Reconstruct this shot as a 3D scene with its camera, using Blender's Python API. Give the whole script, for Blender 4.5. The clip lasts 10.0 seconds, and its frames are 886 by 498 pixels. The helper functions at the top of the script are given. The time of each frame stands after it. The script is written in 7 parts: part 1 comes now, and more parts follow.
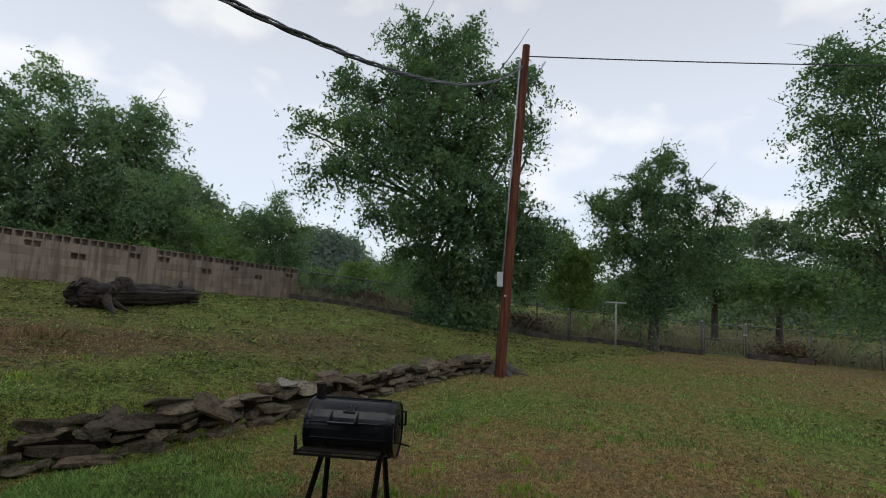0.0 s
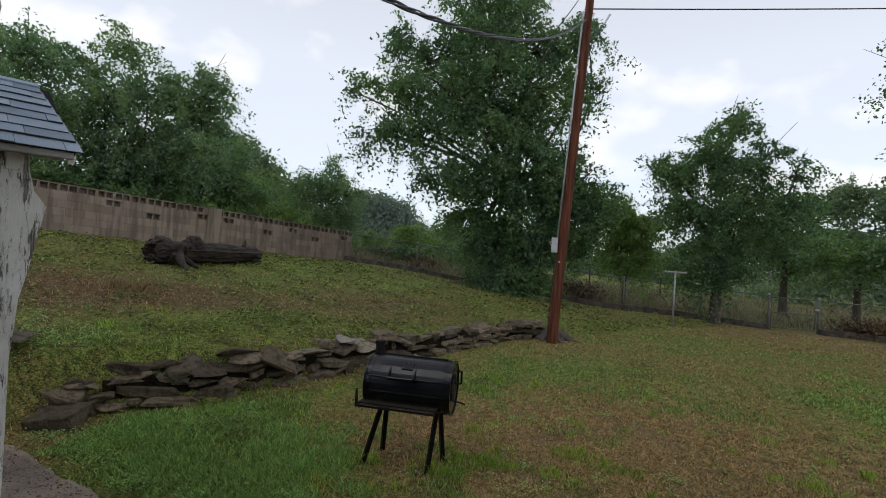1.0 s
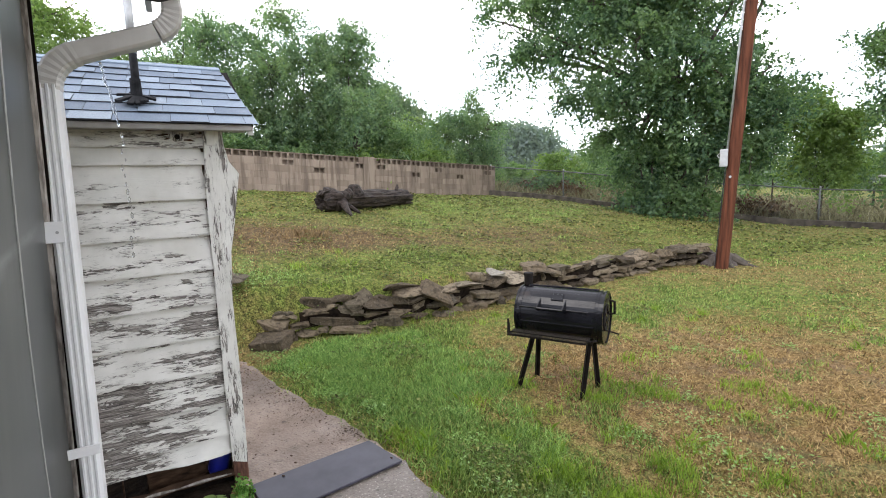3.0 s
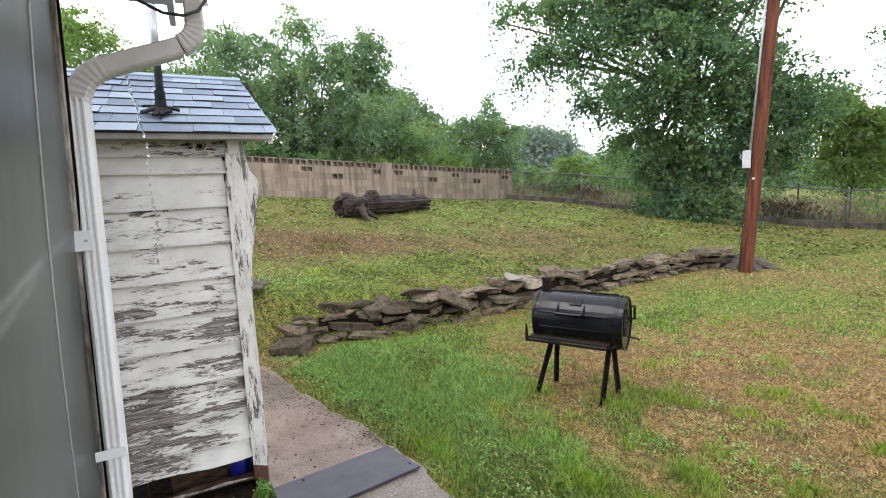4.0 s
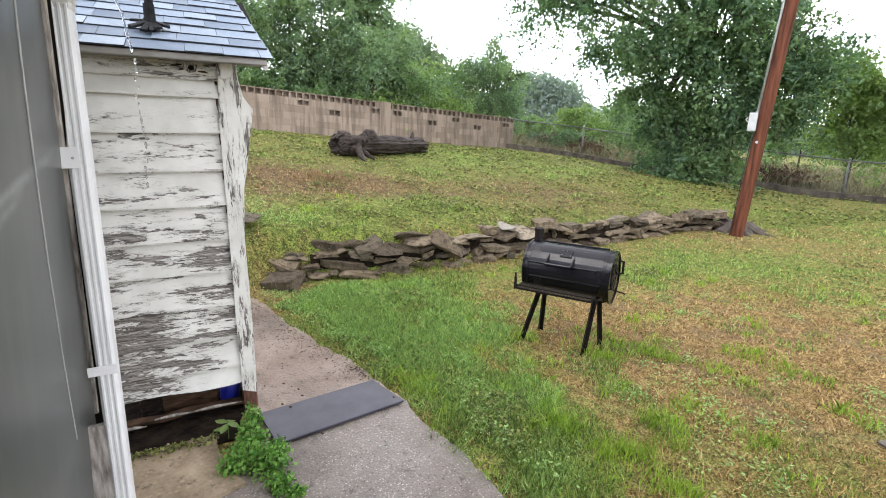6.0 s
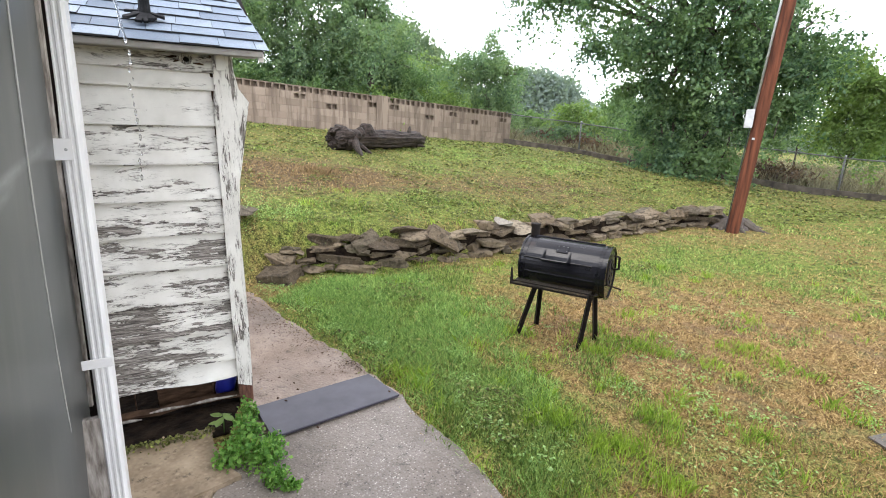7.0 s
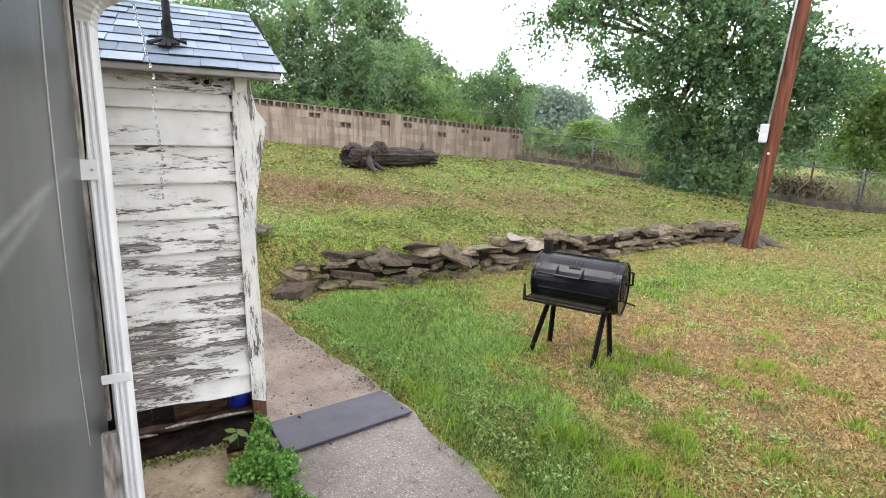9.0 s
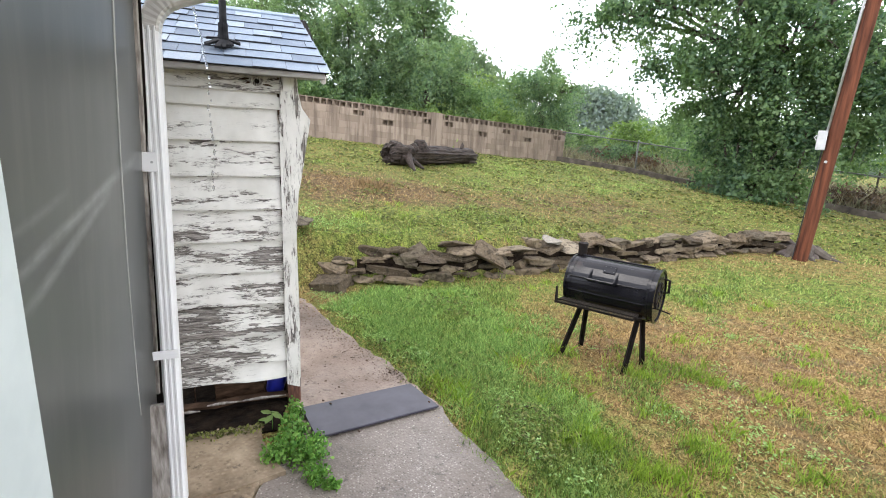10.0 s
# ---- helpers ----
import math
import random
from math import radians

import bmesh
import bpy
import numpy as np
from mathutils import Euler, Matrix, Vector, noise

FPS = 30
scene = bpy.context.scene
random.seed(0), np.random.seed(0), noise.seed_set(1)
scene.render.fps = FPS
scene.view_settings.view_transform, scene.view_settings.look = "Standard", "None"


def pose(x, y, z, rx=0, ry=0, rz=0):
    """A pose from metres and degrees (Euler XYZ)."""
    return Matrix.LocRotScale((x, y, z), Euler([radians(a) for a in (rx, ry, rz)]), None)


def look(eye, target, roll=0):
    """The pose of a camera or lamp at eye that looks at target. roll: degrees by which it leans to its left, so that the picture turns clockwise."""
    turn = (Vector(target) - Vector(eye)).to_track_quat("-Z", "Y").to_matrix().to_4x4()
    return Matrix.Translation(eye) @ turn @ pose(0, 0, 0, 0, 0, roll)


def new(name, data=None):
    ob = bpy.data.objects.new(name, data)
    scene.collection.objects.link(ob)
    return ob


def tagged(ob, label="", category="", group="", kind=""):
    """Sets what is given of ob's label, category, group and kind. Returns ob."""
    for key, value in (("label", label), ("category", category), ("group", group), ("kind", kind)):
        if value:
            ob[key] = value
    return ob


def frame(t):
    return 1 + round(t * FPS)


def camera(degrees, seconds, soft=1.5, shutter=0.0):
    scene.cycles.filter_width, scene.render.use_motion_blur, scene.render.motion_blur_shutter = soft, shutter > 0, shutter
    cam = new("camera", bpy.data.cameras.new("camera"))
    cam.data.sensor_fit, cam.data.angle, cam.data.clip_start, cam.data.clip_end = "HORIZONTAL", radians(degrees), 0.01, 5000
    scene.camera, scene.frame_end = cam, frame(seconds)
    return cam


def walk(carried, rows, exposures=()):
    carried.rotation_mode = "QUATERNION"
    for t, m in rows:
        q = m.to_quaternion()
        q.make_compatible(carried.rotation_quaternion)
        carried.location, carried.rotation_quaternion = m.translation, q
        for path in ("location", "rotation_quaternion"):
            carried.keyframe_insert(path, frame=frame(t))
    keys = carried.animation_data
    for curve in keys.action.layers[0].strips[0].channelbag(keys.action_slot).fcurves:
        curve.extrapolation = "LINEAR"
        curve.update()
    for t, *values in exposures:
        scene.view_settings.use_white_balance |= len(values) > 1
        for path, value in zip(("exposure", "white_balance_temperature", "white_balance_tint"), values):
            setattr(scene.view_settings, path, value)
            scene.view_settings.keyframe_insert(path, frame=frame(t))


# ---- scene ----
cam = camera(86.4, 10.0, soft=1.0)
PATH = [
    (0, (0.116, -0.085, 1.735), (-0.128, 1.893, 1.904), 2.2),
    (0.5, (0.076, -0.063, 1.737), (-0.215, 1.911, 1.861), 3.0),
    (1, (0.046, -0.065, 1.705), (-0.399, 1.885, 1.718), 3.4),
    (1.5, (0.051, -0.045, 1.699), (-0.629, 1.831, 1.567), 2.3),
    (2, (0.059, -0.062, 1.711), (-0.815, 1.721, 1.471), 0.2),
    (2.5, (0.073, -0.072, 1.719), (-0.887, 1.659, 1.435), -1.2),
    (4, (0.083, -0.078, 1.727), (-0.985, 1.594, 1.468), -2.5),
    (4.5, (0.093, -0.078, 1.729), (-1.007, 1.572, 1.474), -2.4),
    (5, (0.088, -0.079, 1.718), (-1.002, 1.565, 1.39), -1.4),
    (5.5, (0.081, -0.076, 1.709), (-0.975, 1.566, 1.277), 0.3),
    (7, (0.083, -0.072, 1.705), (-0.927, 1.58, 1.204), 1.6),
    (7.5, (0.081, -0.068, 1.703), (-0.924, 1.589, 1.209), 1.7),
    (8, (0.081, -0.073, 1.7), (-0.919, 1.592, 1.223), 1.8),
    (8.5, (0.083, -0.071, 1.703), (-0.933, 1.59, 1.244), 1.7),
    (9, (0.092, -0.085, 1.709), (-0.973, 1.551, 1.273), 1.1),
    (9.5, (0.104, -0.095, 1.714), (-1.026, 1.5, 1.289), 0.9),
    (10, (0.144, -0.113, 1.719), (-1.047, 1.431, 1.274), 2.4),
]

EXPOSURE = [(0.0, -1.50, 6400, 9), (0.5, -1.47, 6400, 9), (1.0, -1.39, 6450, 10), (1.5, -1.06, 6600, 12), (2.0, -0.24, 6600, 13), (2.5, 0.09, 6600, 13.5),
            (4.0, 0.36, 6600, 13), (4.5, 0.39, 6600, 13), (5.5, 0.52, 6650, 13), (7.0, 0.67, 6650, 13), (7.5, 0.70, 6650, 13), (10.0, 0.67, 6650, 13)]
walk(cam, [(t, look(eye, target, roll)) for t, eye, target, roll in PATH], EXPOSURE)

# ---------------- light: a bright, rainy sky with broken cloud ----------------
world = bpy.data.worlds.new("rainy_sky")
scene.world = world
world.use_nodes = True
wn, wl = world.node_tree.nodes, world.node_tree.links
wn.clear()
w_out = wn.new("ShaderNodeOutputWorld")
w_bg = wn.new("ShaderNodeBackground")
w_sky = wn.new("ShaderNodeTexSky")
w_sky.sky_type, w_sky.sun_disc = "NISHITA", False
w_sky.sun_elevation, w_sky.sun_rotation = radians(62), radians(200)
w_co = wn.new("ShaderNodeTexCoord")
w_map = wn.new("ShaderNodeMapping")
w_map.inputs["Scale"].default_value = (1.0, 1.0, 1.7)
w_noise = wn.new("ShaderNodeTexNoise")
w_noise.inputs["Scale"].default_value, w_noise.inputs["Detail"].default_value, w_noise.inputs["Roughness"].default_value = 4.2, 5.0, 0.48
w_ramp = wn.new("ShaderNodeValToRGB")
w_ramp.color_ramp.elements[0].position, w_ramp.color_ramp.elements[0].color = 0.50, (0.70, 0.70, 0.70, 1)
w_ramp.color_ramp.elements[1].position, w_ramp.color_ramp.elements[1].color = 0.62, (0.98, 0.98, 0.98, 1)
w_mix = wn.new("ShaderNodeMixRGB")
w_mix.inputs["Color2"].default_value = (21.5, 21.6, 21.8, 1)
w_bg.inputs["Strength"].default_value = 0.09
wl.new(w_co.outputs["Generated"], w_map.inputs["Vector"])
wl.new(w_map.outputs["Vector"], w_noise.inputs["Vector"])
wl.new(w_noise.outputs["Fac"], w_ramp.inputs["Fac"])
wl.new(w_ramp.outputs["Color"], w_mix.inputs["Fac"])
w_air = wn.new("ShaderNodeMixRGB")
w_air.blend_type, w_air.inputs["Fac"].default_value, w_air.inputs["Color2"].default_value = "MULTIPLY", 1.0, (2.35, 2.95, 3.6, 1)
wl.new(w_sky.outputs["Color"], w_air.inputs["Color1"])
wl.new(w_air.outputs["Color"], w_mix.inputs["Color1"])
w_split = wn.new("ShaderNodeSeparateXYZ")
wl.new(w_co.outputs["Generated"], w_split.inputs["Vector"])
w_haze = wn.new("ShaderNodeMapRange")
w_haze.inputs["From Min"].default_value, w_haze.inputs["From Max"].default_value = 0.35, 0.85
w_haze.inputs["To Min"].default_value, w_haze.inputs["To Max"].default_value = 1.45, 0.92
wl.new(w_split.outputs["Z"], w_haze.inputs["Value"])
w_low = wn.new("ShaderNodeVectorMath")
w_low.operation = "SCALE"
wl.new(w_mix.outputs["Color"], w_low.inputs[0])
wl.new(w_haze.outputs["Result"], w_low.inputs["Scale"])
wl.new(w_low.outputs["Vector"], w_bg.inputs["Color"])
wl.new(w_bg.outputs["Background"], w_out.inputs["Surface"])

sun_data = bpy.data.lights.new("sun", "SUN")
sun_data.energy, sun_data.angle, sun_data.color = 0.7, radians(25), (1.0, 0.97, 0.92)
sun = new("sun", sun_data)
sun.matrix_world = look((0, 0, 30), (8, 14, 0))

# ---------------- materials ----------------


class Mat:
    """A small wrapper for a node material."""

    def __init__(self, name, rough=0.8, metal=0.0):
        self.m = bpy.data.materials.new(name)
        self.m.use_nodes = True
        self.n, self.l = self.m.node_tree.nodes, self.m.node_tree.links
        self.b = self.n["Principled BSDF"]
        self.b.inputs["Roughness"].default_value = rough
        self.b.inputs["Metallic"].default_value = metal
        self.co = self.n.new("ShaderNodeTexCoord")

    def coord(self, scale=(1, 1, 1), kind="Object", shift=None):
        mp = self.n.new("ShaderNodeMapping")
        mp.inputs["Scale"].default_value = scale
        self.l.new(self.co.outputs[kind], mp.inputs["Vector"])
        if shift is not None:
            self.l.new(shift, mp.inputs["Location"])
        return mp.outputs["Vector"]

    def noise(self, scale, detail=5.0, vec=None, rough=0.55):
        t = self.n.new("ShaderNodeTexNoise")
        t.inputs["Scale"].default_value, t.inputs["Detail"].default_value, t.inputs["Roughness"].default_value = scale, detail, rough
        self.l.new(vec if vec is not None else self.coord(), t.inputs["Vector"])
        return t.outputs["Fac"]

    def ramp(self, fac, *stops):
        r = self.n.new("ShaderNodeValToRGB")
        e = r.color_ramp.elements
        while len(e) < len(stops):
            e.new(0.5)
        for k, (p, c) in zip(e, stops):
            k.position, k.color = p, (*c, 1) if len(c) == 3 else c
        self.l.new(fac, r.inputs["Fac"])
        return r.outputs["Color"]

    def grey(self, fac, a, b, lo=0.0, hi=1.0):
        return self.ramp(fac, (a, (lo, lo, lo)), (b, (hi, hi, hi)))

    def mix(self, fac, a, b, how="MIX"):
        x = self.n.new("ShaderNodeMixRGB")
        x.blend_type = how
        for sock, v in (("Fac", fac), ("Color1", a), ("Color2", b)):
            if isinstance(v, (int, float)):
                x.inputs[sock].default_value = v
            elif isinstance(v, tuple):
                x.inputs[sock].default_value = (*v, 1)
            else:
                self.l.new(v, x.inputs[sock])
        return x.outputs["Color"]

    def rand(self):
        return self.n.new("ShaderNodeObjectInfo").outputs["Random"]

    def island(self):
        return self.n.new("ShaderNodeNewGeometry").outputs["Random Per Island"]

    def attr(self, name):
        a = self.n.new("ShaderNodeAttribute")
        a.attribute_name = name
        return a.outputs["Fac"]

    def color(self, c):
        if isinstance(c, tuple):
            self.b.inputs["Base Color"].default_value = (*c, 1)
        else:
            self.l.new(c, self.b.inputs["Base Color"])
        return self

    def rough(self, r):
        self.l.new(r, self.b.inputs["Roughness"])
        return self

    def bump(self, h, strength=0.4, dist=0.01):
        k = self.n.new("ShaderNodeBump")
        k.inputs["Strength"].default_value, k.inputs["Distance"].default_value = strength, dist
        self.l.new(h, k.inputs["Height"])
        self.l.new(k.outputs["Normal"], self.b.inputs["Normal"])
        return self


def spread(m, amount=40.0):
    """A texture shift that differs from piece to piece."""
    k = m.n.new("ShaderNodeVectorMath")
    k.operation = "SCALE"
    k.inputs[0].default_value = (1.0, 0.37, 0.71)
    x = m.n.new("ShaderNodeMath")
    x.operation = "MULTIPLY"
    x.inputs[1].default_value = amount
    m.l.new(m.rand(), x.inputs[0])
    m.l.new(x.outputs[0], k.inputs["Scale"])
    return k.outputs["Vector"]


def leaf_material(name, dark, mid, light, clear=0.35, gloss=0.3):
    m = Mat(name, 0.45)
    c = m.ramp(m.island(), (0.0, dark), (0.5, mid), (1.0, light))
    big = m.noise(0.8, 4.0)
    c = m.mix(m.grey(big, 0.46, 0.66, 0.0, 0.6), c, (light[0] * 1.12, light[1] * 1.08, light[2] * 0.85))
    m.color(c)
    m.b.inputs["Specular IOR Level"].default_value = gloss
    tr = m.n.new("ShaderNodeBsdfTranslucent")
    bright = m.mix(1.0, c, (1.35, 1.55, 0.85), "MULTIPLY")
    m.l.new(bright, tr.inputs["Color"])
    mx = m.n.new("ShaderNodeMixShader")
    mx.inputs["Fac"].default_value = clear
    m.l.new(m.b.outputs["BSDF"], mx.inputs[1])
    m.l.new(tr.outputs["BSDF"], mx.inputs[2])
    m.l.new(mx.outputs["Shader"], m.n["Material Output"].inputs["Surface"])
    return m.m


LEAF_DARK = leaf_material("leaf_dark", (0.044, 0.09, 0.055), (0.09, 0.16, 0.09), (0.165, 0.25, 0.122), 0.42)
LEAF_MID = leaf_material("leaf_mid", (0.075, 0.135, 0.07), (0.125, 0.20, 0.10), (0.19, 0.28, 0.13), 0.45)
LEAF_BRIGHT = leaf_material("leaf_bright", (0.10, 0.16, 0.055), (0.155, 0.235, 0.08), (0.225, 0.315, 0.11), 0.4)
# paled leaf colours: rain haze over the trees behind the wall, painted in
LEAF_HAZED = leaf_material("leaf_hazed", (0.105, 0.17, 0.112), (0.155, 0.235, 0.15), (0.225, 0.315, 0.18), 0.45)
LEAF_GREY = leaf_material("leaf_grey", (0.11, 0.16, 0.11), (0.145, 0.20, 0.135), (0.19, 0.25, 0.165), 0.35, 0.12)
# far leaves paled towards blue: the haze of distance put into their colour
LEAF_FAR_HAZE = leaf_material("leaf_far_haze", (0.185, 0.230, 0.230), (0.202, 0.250, 0.248), (0.22, 0.27, 0.265), 0.4, 0.0)
WEED_LEAF = leaf_material("weed_foliage", (0.055, 0.14, 0.032), (0.13, 0.27, 0.065), (0.22, 0.38, 0.10), 0.35, 0.12)
LEAF_DRY = leaf_material("leaf_dry", (0.06, 0.04, 0.025), (0.11, 0.07, 0.04), (0.16, 0.10, 0.06), 0.15)


def bark_material(name, a, b):
    m = Mat(name, 0.9)
    f = m.noise(9, 8, m.coord((1, 1, 0.25)))
    m.color(m.ramp(f, (0.3, a), (0.7, b)))
    return m.bump(f, 0.9, 0.03).m


BARK = bark_material("bark", (0.035, 0.028, 0.022), (0.12, 0.10, 0.08))


def ground_material():
    m = Mat("lawn_soil", 0.95)
    m.b.inputs["Specular IOR Level"].default_value = 0.2
    fine = m.mix(0.38, m.noise(70, 5, None, 0.62), m.noise(15, 7, None, 0.62))
    mid = m.noise(5.5, 6)
    straw = m.ramp(fine, (0.41, (0.070, 0.042, 0.018)), (0.5, (0.242, 0.156, 0.062)), (0.60, (0.46, 0.328, 0.150)))
    soil = m.ramp(fine, (0.38, (0.085, 0.050, 0.027)), (0.62, (0.31, 0.205, 0.122)))
    green = m.ramp(fine, (0.41, (0.030, 0.046, 0.010)), (0.5, (0.135, 0.175, 0.036)), (0.60, (0.29, 0.335, 0.08)))
    dry = m.mix(m.grey(m.mix(0.5, mid, m.noise(1.7, 5)), 0.50, 0.58), straw, soil)
    earth = m.ramp(fine, (0.42, (0.030, 0.019, 0.010)), (0.5, (0.115, 0.076, 0.036)), (0.58, (0.25, 0.172, 0.085)))
    dry = m.mix(m.attr("earth"), dry, earth)
    lush = m.n.new("ShaderNodeMath")
    lush.operation = "ADD"
    m.l.new(m.attr("lush"), lush.inputs[0])
    m.l.new(m.grey(mid, 0.3, 0.7, -0.35, 0.35), lush.inputs[1])
    c = m.mix(m.grey(lush.outputs[0], 0.3, 0.7), dry, green)
    m.color(c)
    return m.bump(m.noise(26, 8), 1.0, 0.07).m


GROUND = ground_material()


def grass_material(name, dark, mid, light):
    m = Mat(name, 0.55)
    m.b.inputs["Specular IOR Level"].default_value = 0.25
    c = m.ramp(m.island(), (0.0, dark), (0.55, mid), (1.0, light))
    m.color(c)
    tr = m.n.new("ShaderNodeBsdfTranslucent")
    m.l.new(c, tr.inputs["Color"])
    mx = m.n.new("ShaderNodeMixShader")
    mx.inputs["Fac"].default_value = 0.3
    m.l.new(m.b.outputs["BSDF"], mx.inputs[1])
    m.l.new(tr.outputs["BSDF"], mx.inputs[2])
    m.l.new(mx.outputs["Shader"], m.n["Material Output"].inputs["Surface"])
    return m.m


GRASS_GREEN = grass_material("grass_green", (0.075, 0.135, 0.031), (0.225, 0.34, 0.085), (0.45, 0.56, 0.17))
GRASS_STRAW = grass_material("grass_straw", (0.085, 0.050, 0.020), (0.335, 0.220, 0.084), (0.64, 0.48, 0.228))
FIELD = grass_material("field_grass", (0.15, 0.14, 0.075), (0.27, 0.25, 0.14), (0.40, 0.37, 0.23))
CLOVER = grass_material("clover_leaf", (0.046, 0.056, 0.016), (0.150, 0.168, 0.046), (0.30, 0.325, 0.095))


def stone_material():
    m = Mat("fieldstone", 0.8)
    m.b.inputs["Specular IOR Level"].default_value = 0.2
    place = m.n.new("ShaderNodeMapping")
    m.l.new(m.n.new("ShaderNodeNewGeometry").outputs["Position"], place.inputs["Vector"])
    m.l.new(spread(m), place.inputs["Location"])
    v = place.outputs["Vector"]
    f = m.noise(15, 9, v, 0.66)
    g = m.noise(60, 6, v)
    base = m.ramp(m.rand(), (0.0, (0.065, 0.050, 0.034)), (0.35, (0.185, 0.142, 0.094)), (0.65, (0.29, 0.23, 0.158)), (0.9, (0.10, 0.085, 0.062)), (1.0, (0.37, 0.31, 0.225)))
    c = m.mix(m.grey(f, 0.49, 0.60, 0.0, 0.68), base, (0.030, 0.024, 0.018))
    c = m.mix(m.grey(g, 0.56, 0.72, 0.0, 0.5), c, (0.36, 0.31, 0.235))
    m.color(c)
    return m.bump(m.mix(0.5, f, g), 1.0, 0.06).m


STONE = stone_material()


def siding_material(name, stretch):
    """White paint, crazed and flaking in ragged scales off grey weathered wood along the grain."""
    m = Mat(name, 0.6)
    shift = spread(m, 60)
    flake = m.noise(3.4, 10, m.coord(stretch, shift=shift), 0.6)
    scale = m.n.new("ShaderNodeTexVoronoi")
    scale.inputs["Scale"].default_value, scale.inputs["Randomness"].default_value = 15.0, 1.0
    bent = m.n.new("ShaderNodeVectorMath")
    bent.operation = "MULTIPLY_ADD"
    ripple = m.n.new("ShaderNodeTexNoise")
    ripple.inputs["Scale"].default_value, ripple.inputs["Detail"].default_value = 9.0, 4.0
    place = m.coord(stretch, shift=shift)
    m.l.new(place, ripple.inputs["Vector"])
    m.l.new(ripple.outputs["Color"], bent.inputs[0])
    bent.inputs[1].default_value = (0.30, 0.30, 0.30)
    m.l.new(place, bent.inputs[2])
    m.l.new(bent.outputs["Vector"], scale.inputs["Vector"])
    chip = m.grey(scale.outputs["Color"], 0.0, 1.0, 0.36, 0.64)
    edge = m.n.new("ShaderNodeTexVoronoi")
    edge.feature = "DISTANCE_TO_EDGE"
    edge.inputs["Scale"].default_value = 15.0
    m.l.new(bent.outputs["Vector"], edge.inputs["Vector"])
    long = max(stretch)
    grain = m.noise(14, 8, m.coord(tuple(q * (2.6 if q == long else 0.7) for q in stretch), shift=shift), 0.7)
    paint = m.ramp(m.noise(6, 6), (0.3, (0.61, 0.60, 0.55)), (0.7, (0.80, 0.79, 0.745)))
    wood = m.ramp(grain, (0.38, (0.030, 0.024, 0.020)), (0.5, (0.185, 0.165, 0.147)), (0.61, (0.42, 0.39, 0.355)))
    both = m.mix(0.40, flake, chip)
    k = m.n.new("ShaderNodeMath")
    k.operation = "ADD"
    m.l.new(both, k.inputs[0])
    m.l.new(m.attr("wear"), k.inputs[1])
    bare = m.grey(k.outputs[0], 0.566, 0.571)
    # crazing lines open up where the paint is about to lift
    craze = m.mix(1.0, m.grey(edge.outputs["Distance"], 0.02, 0.13, 1.0, 0.0), m.grey(k.outputs[0], 0.485, 0.545), "MULTIPLY")
    craze = m.mix(1.0, craze, m.grey(m.noise(9, 5, m.coord(stretch, shift=shift)), 0.44, 0.56), "MULTIPLY")
    c = m.mix(m.grey(k.outputs[0], 0.525, 0.562, 0.0, 0.35), paint, (0.44, 0.42, 0.38))
    c = m.mix(craze, c, (0.14, 0.125, 0.11))
    # bare wood darkened beside the paint: the flakes' edge shadow, painted on
    wood = m.mix(m.grey(k.outputs[0], 0.569, 0.586, 0.75, 0.0), wood, (0.020, 0.016, 0.013))
    m.color(m.mix(bare, c, wood))
    lift = m.mix(0.5, m.mix(1.0, (1.0, 1.0, 1.0), bare, "DIFFERENCE"), m.mix(1.0, (1.0, 1.0, 1.0), craze, "DIFFERENCE"))
    return m.bump(m.mix(0.7, grain, lift), 0.8, 0.007).m


SIDING = siding_material("peeling_white_paint", (1.0, 2.0, 5.0))
SIDING_UP = siding_material("peeling_white_corner", (6.0, 2.0, 0.9))


def simple(name, a, b, scale=20, rough=0.7, metal=0.0, bump=0.2, dist=0.005, stretch=(1, 1, 1), vary=False):
    m = Mat(name, rough, metal)
    v = m.coord(stretch, shift=spread(m) if vary else None)
    f = m.noise(scale, 7, v)
    c = m.ramp(f, (0.32, a), (0.68, b))
    if vary:
        c = m.mix(m.grey(m.rand(), 0.0, 1.0, 0.0, 0.45), c, tuple(x * 0.62 for x in a))
    m.color(c)
    if bump:
        m.bump(f, bump, dist)
    return m.m


ROTTEN = simple("rotten_wood", (0.020, 0.012, 0.008), (0.10, 0.060, 0.037), 9, 0.85, 0, 0.8, 0.02, (1, 1, 4))
# near-black timber; the shade of gaps and of the void is put into its colour
DARK_GAP = simple("gap_shade_timber", (0.004, 0.003, 0.0025), (0.014, 0.0105, 0.0085), 6, 0.9)
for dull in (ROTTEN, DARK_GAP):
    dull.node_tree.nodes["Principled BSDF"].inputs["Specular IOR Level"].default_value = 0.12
TRIM_WOOD = simple("weathered_trim", (0.10, 0.082, 0.07), (0.43, 0.40, 0.365), 9, 0.8, 0, 0.6, 0.004, (6, 6, 1))
SHED_WHITE = simple("old_white_paint", (0.60, 0.59, 0.55), (0.76, 0.75, 0.71), 5, 0.6)
# eave boards in a darker grey than the white walls
EAVE = simple("grey_eave_paint", (0.25, 0.24, 0.22), (0.36, 0.35, 0.33), 8, 0.7)
SPOUT = simple("white_enamel", (0.62, 0.625, 0.63), (0.73, 0.735, 0.74), 4, 0.33, 0, 0.05)
# darker, warmer white for the elbows, gutter and soffit
SPOUT_GREY = simple("greyer_white_enamel", (0.40, 0.385, 0.36), (0.57, 0.555, 0.53), 6, 0.4, 0, 0.05)


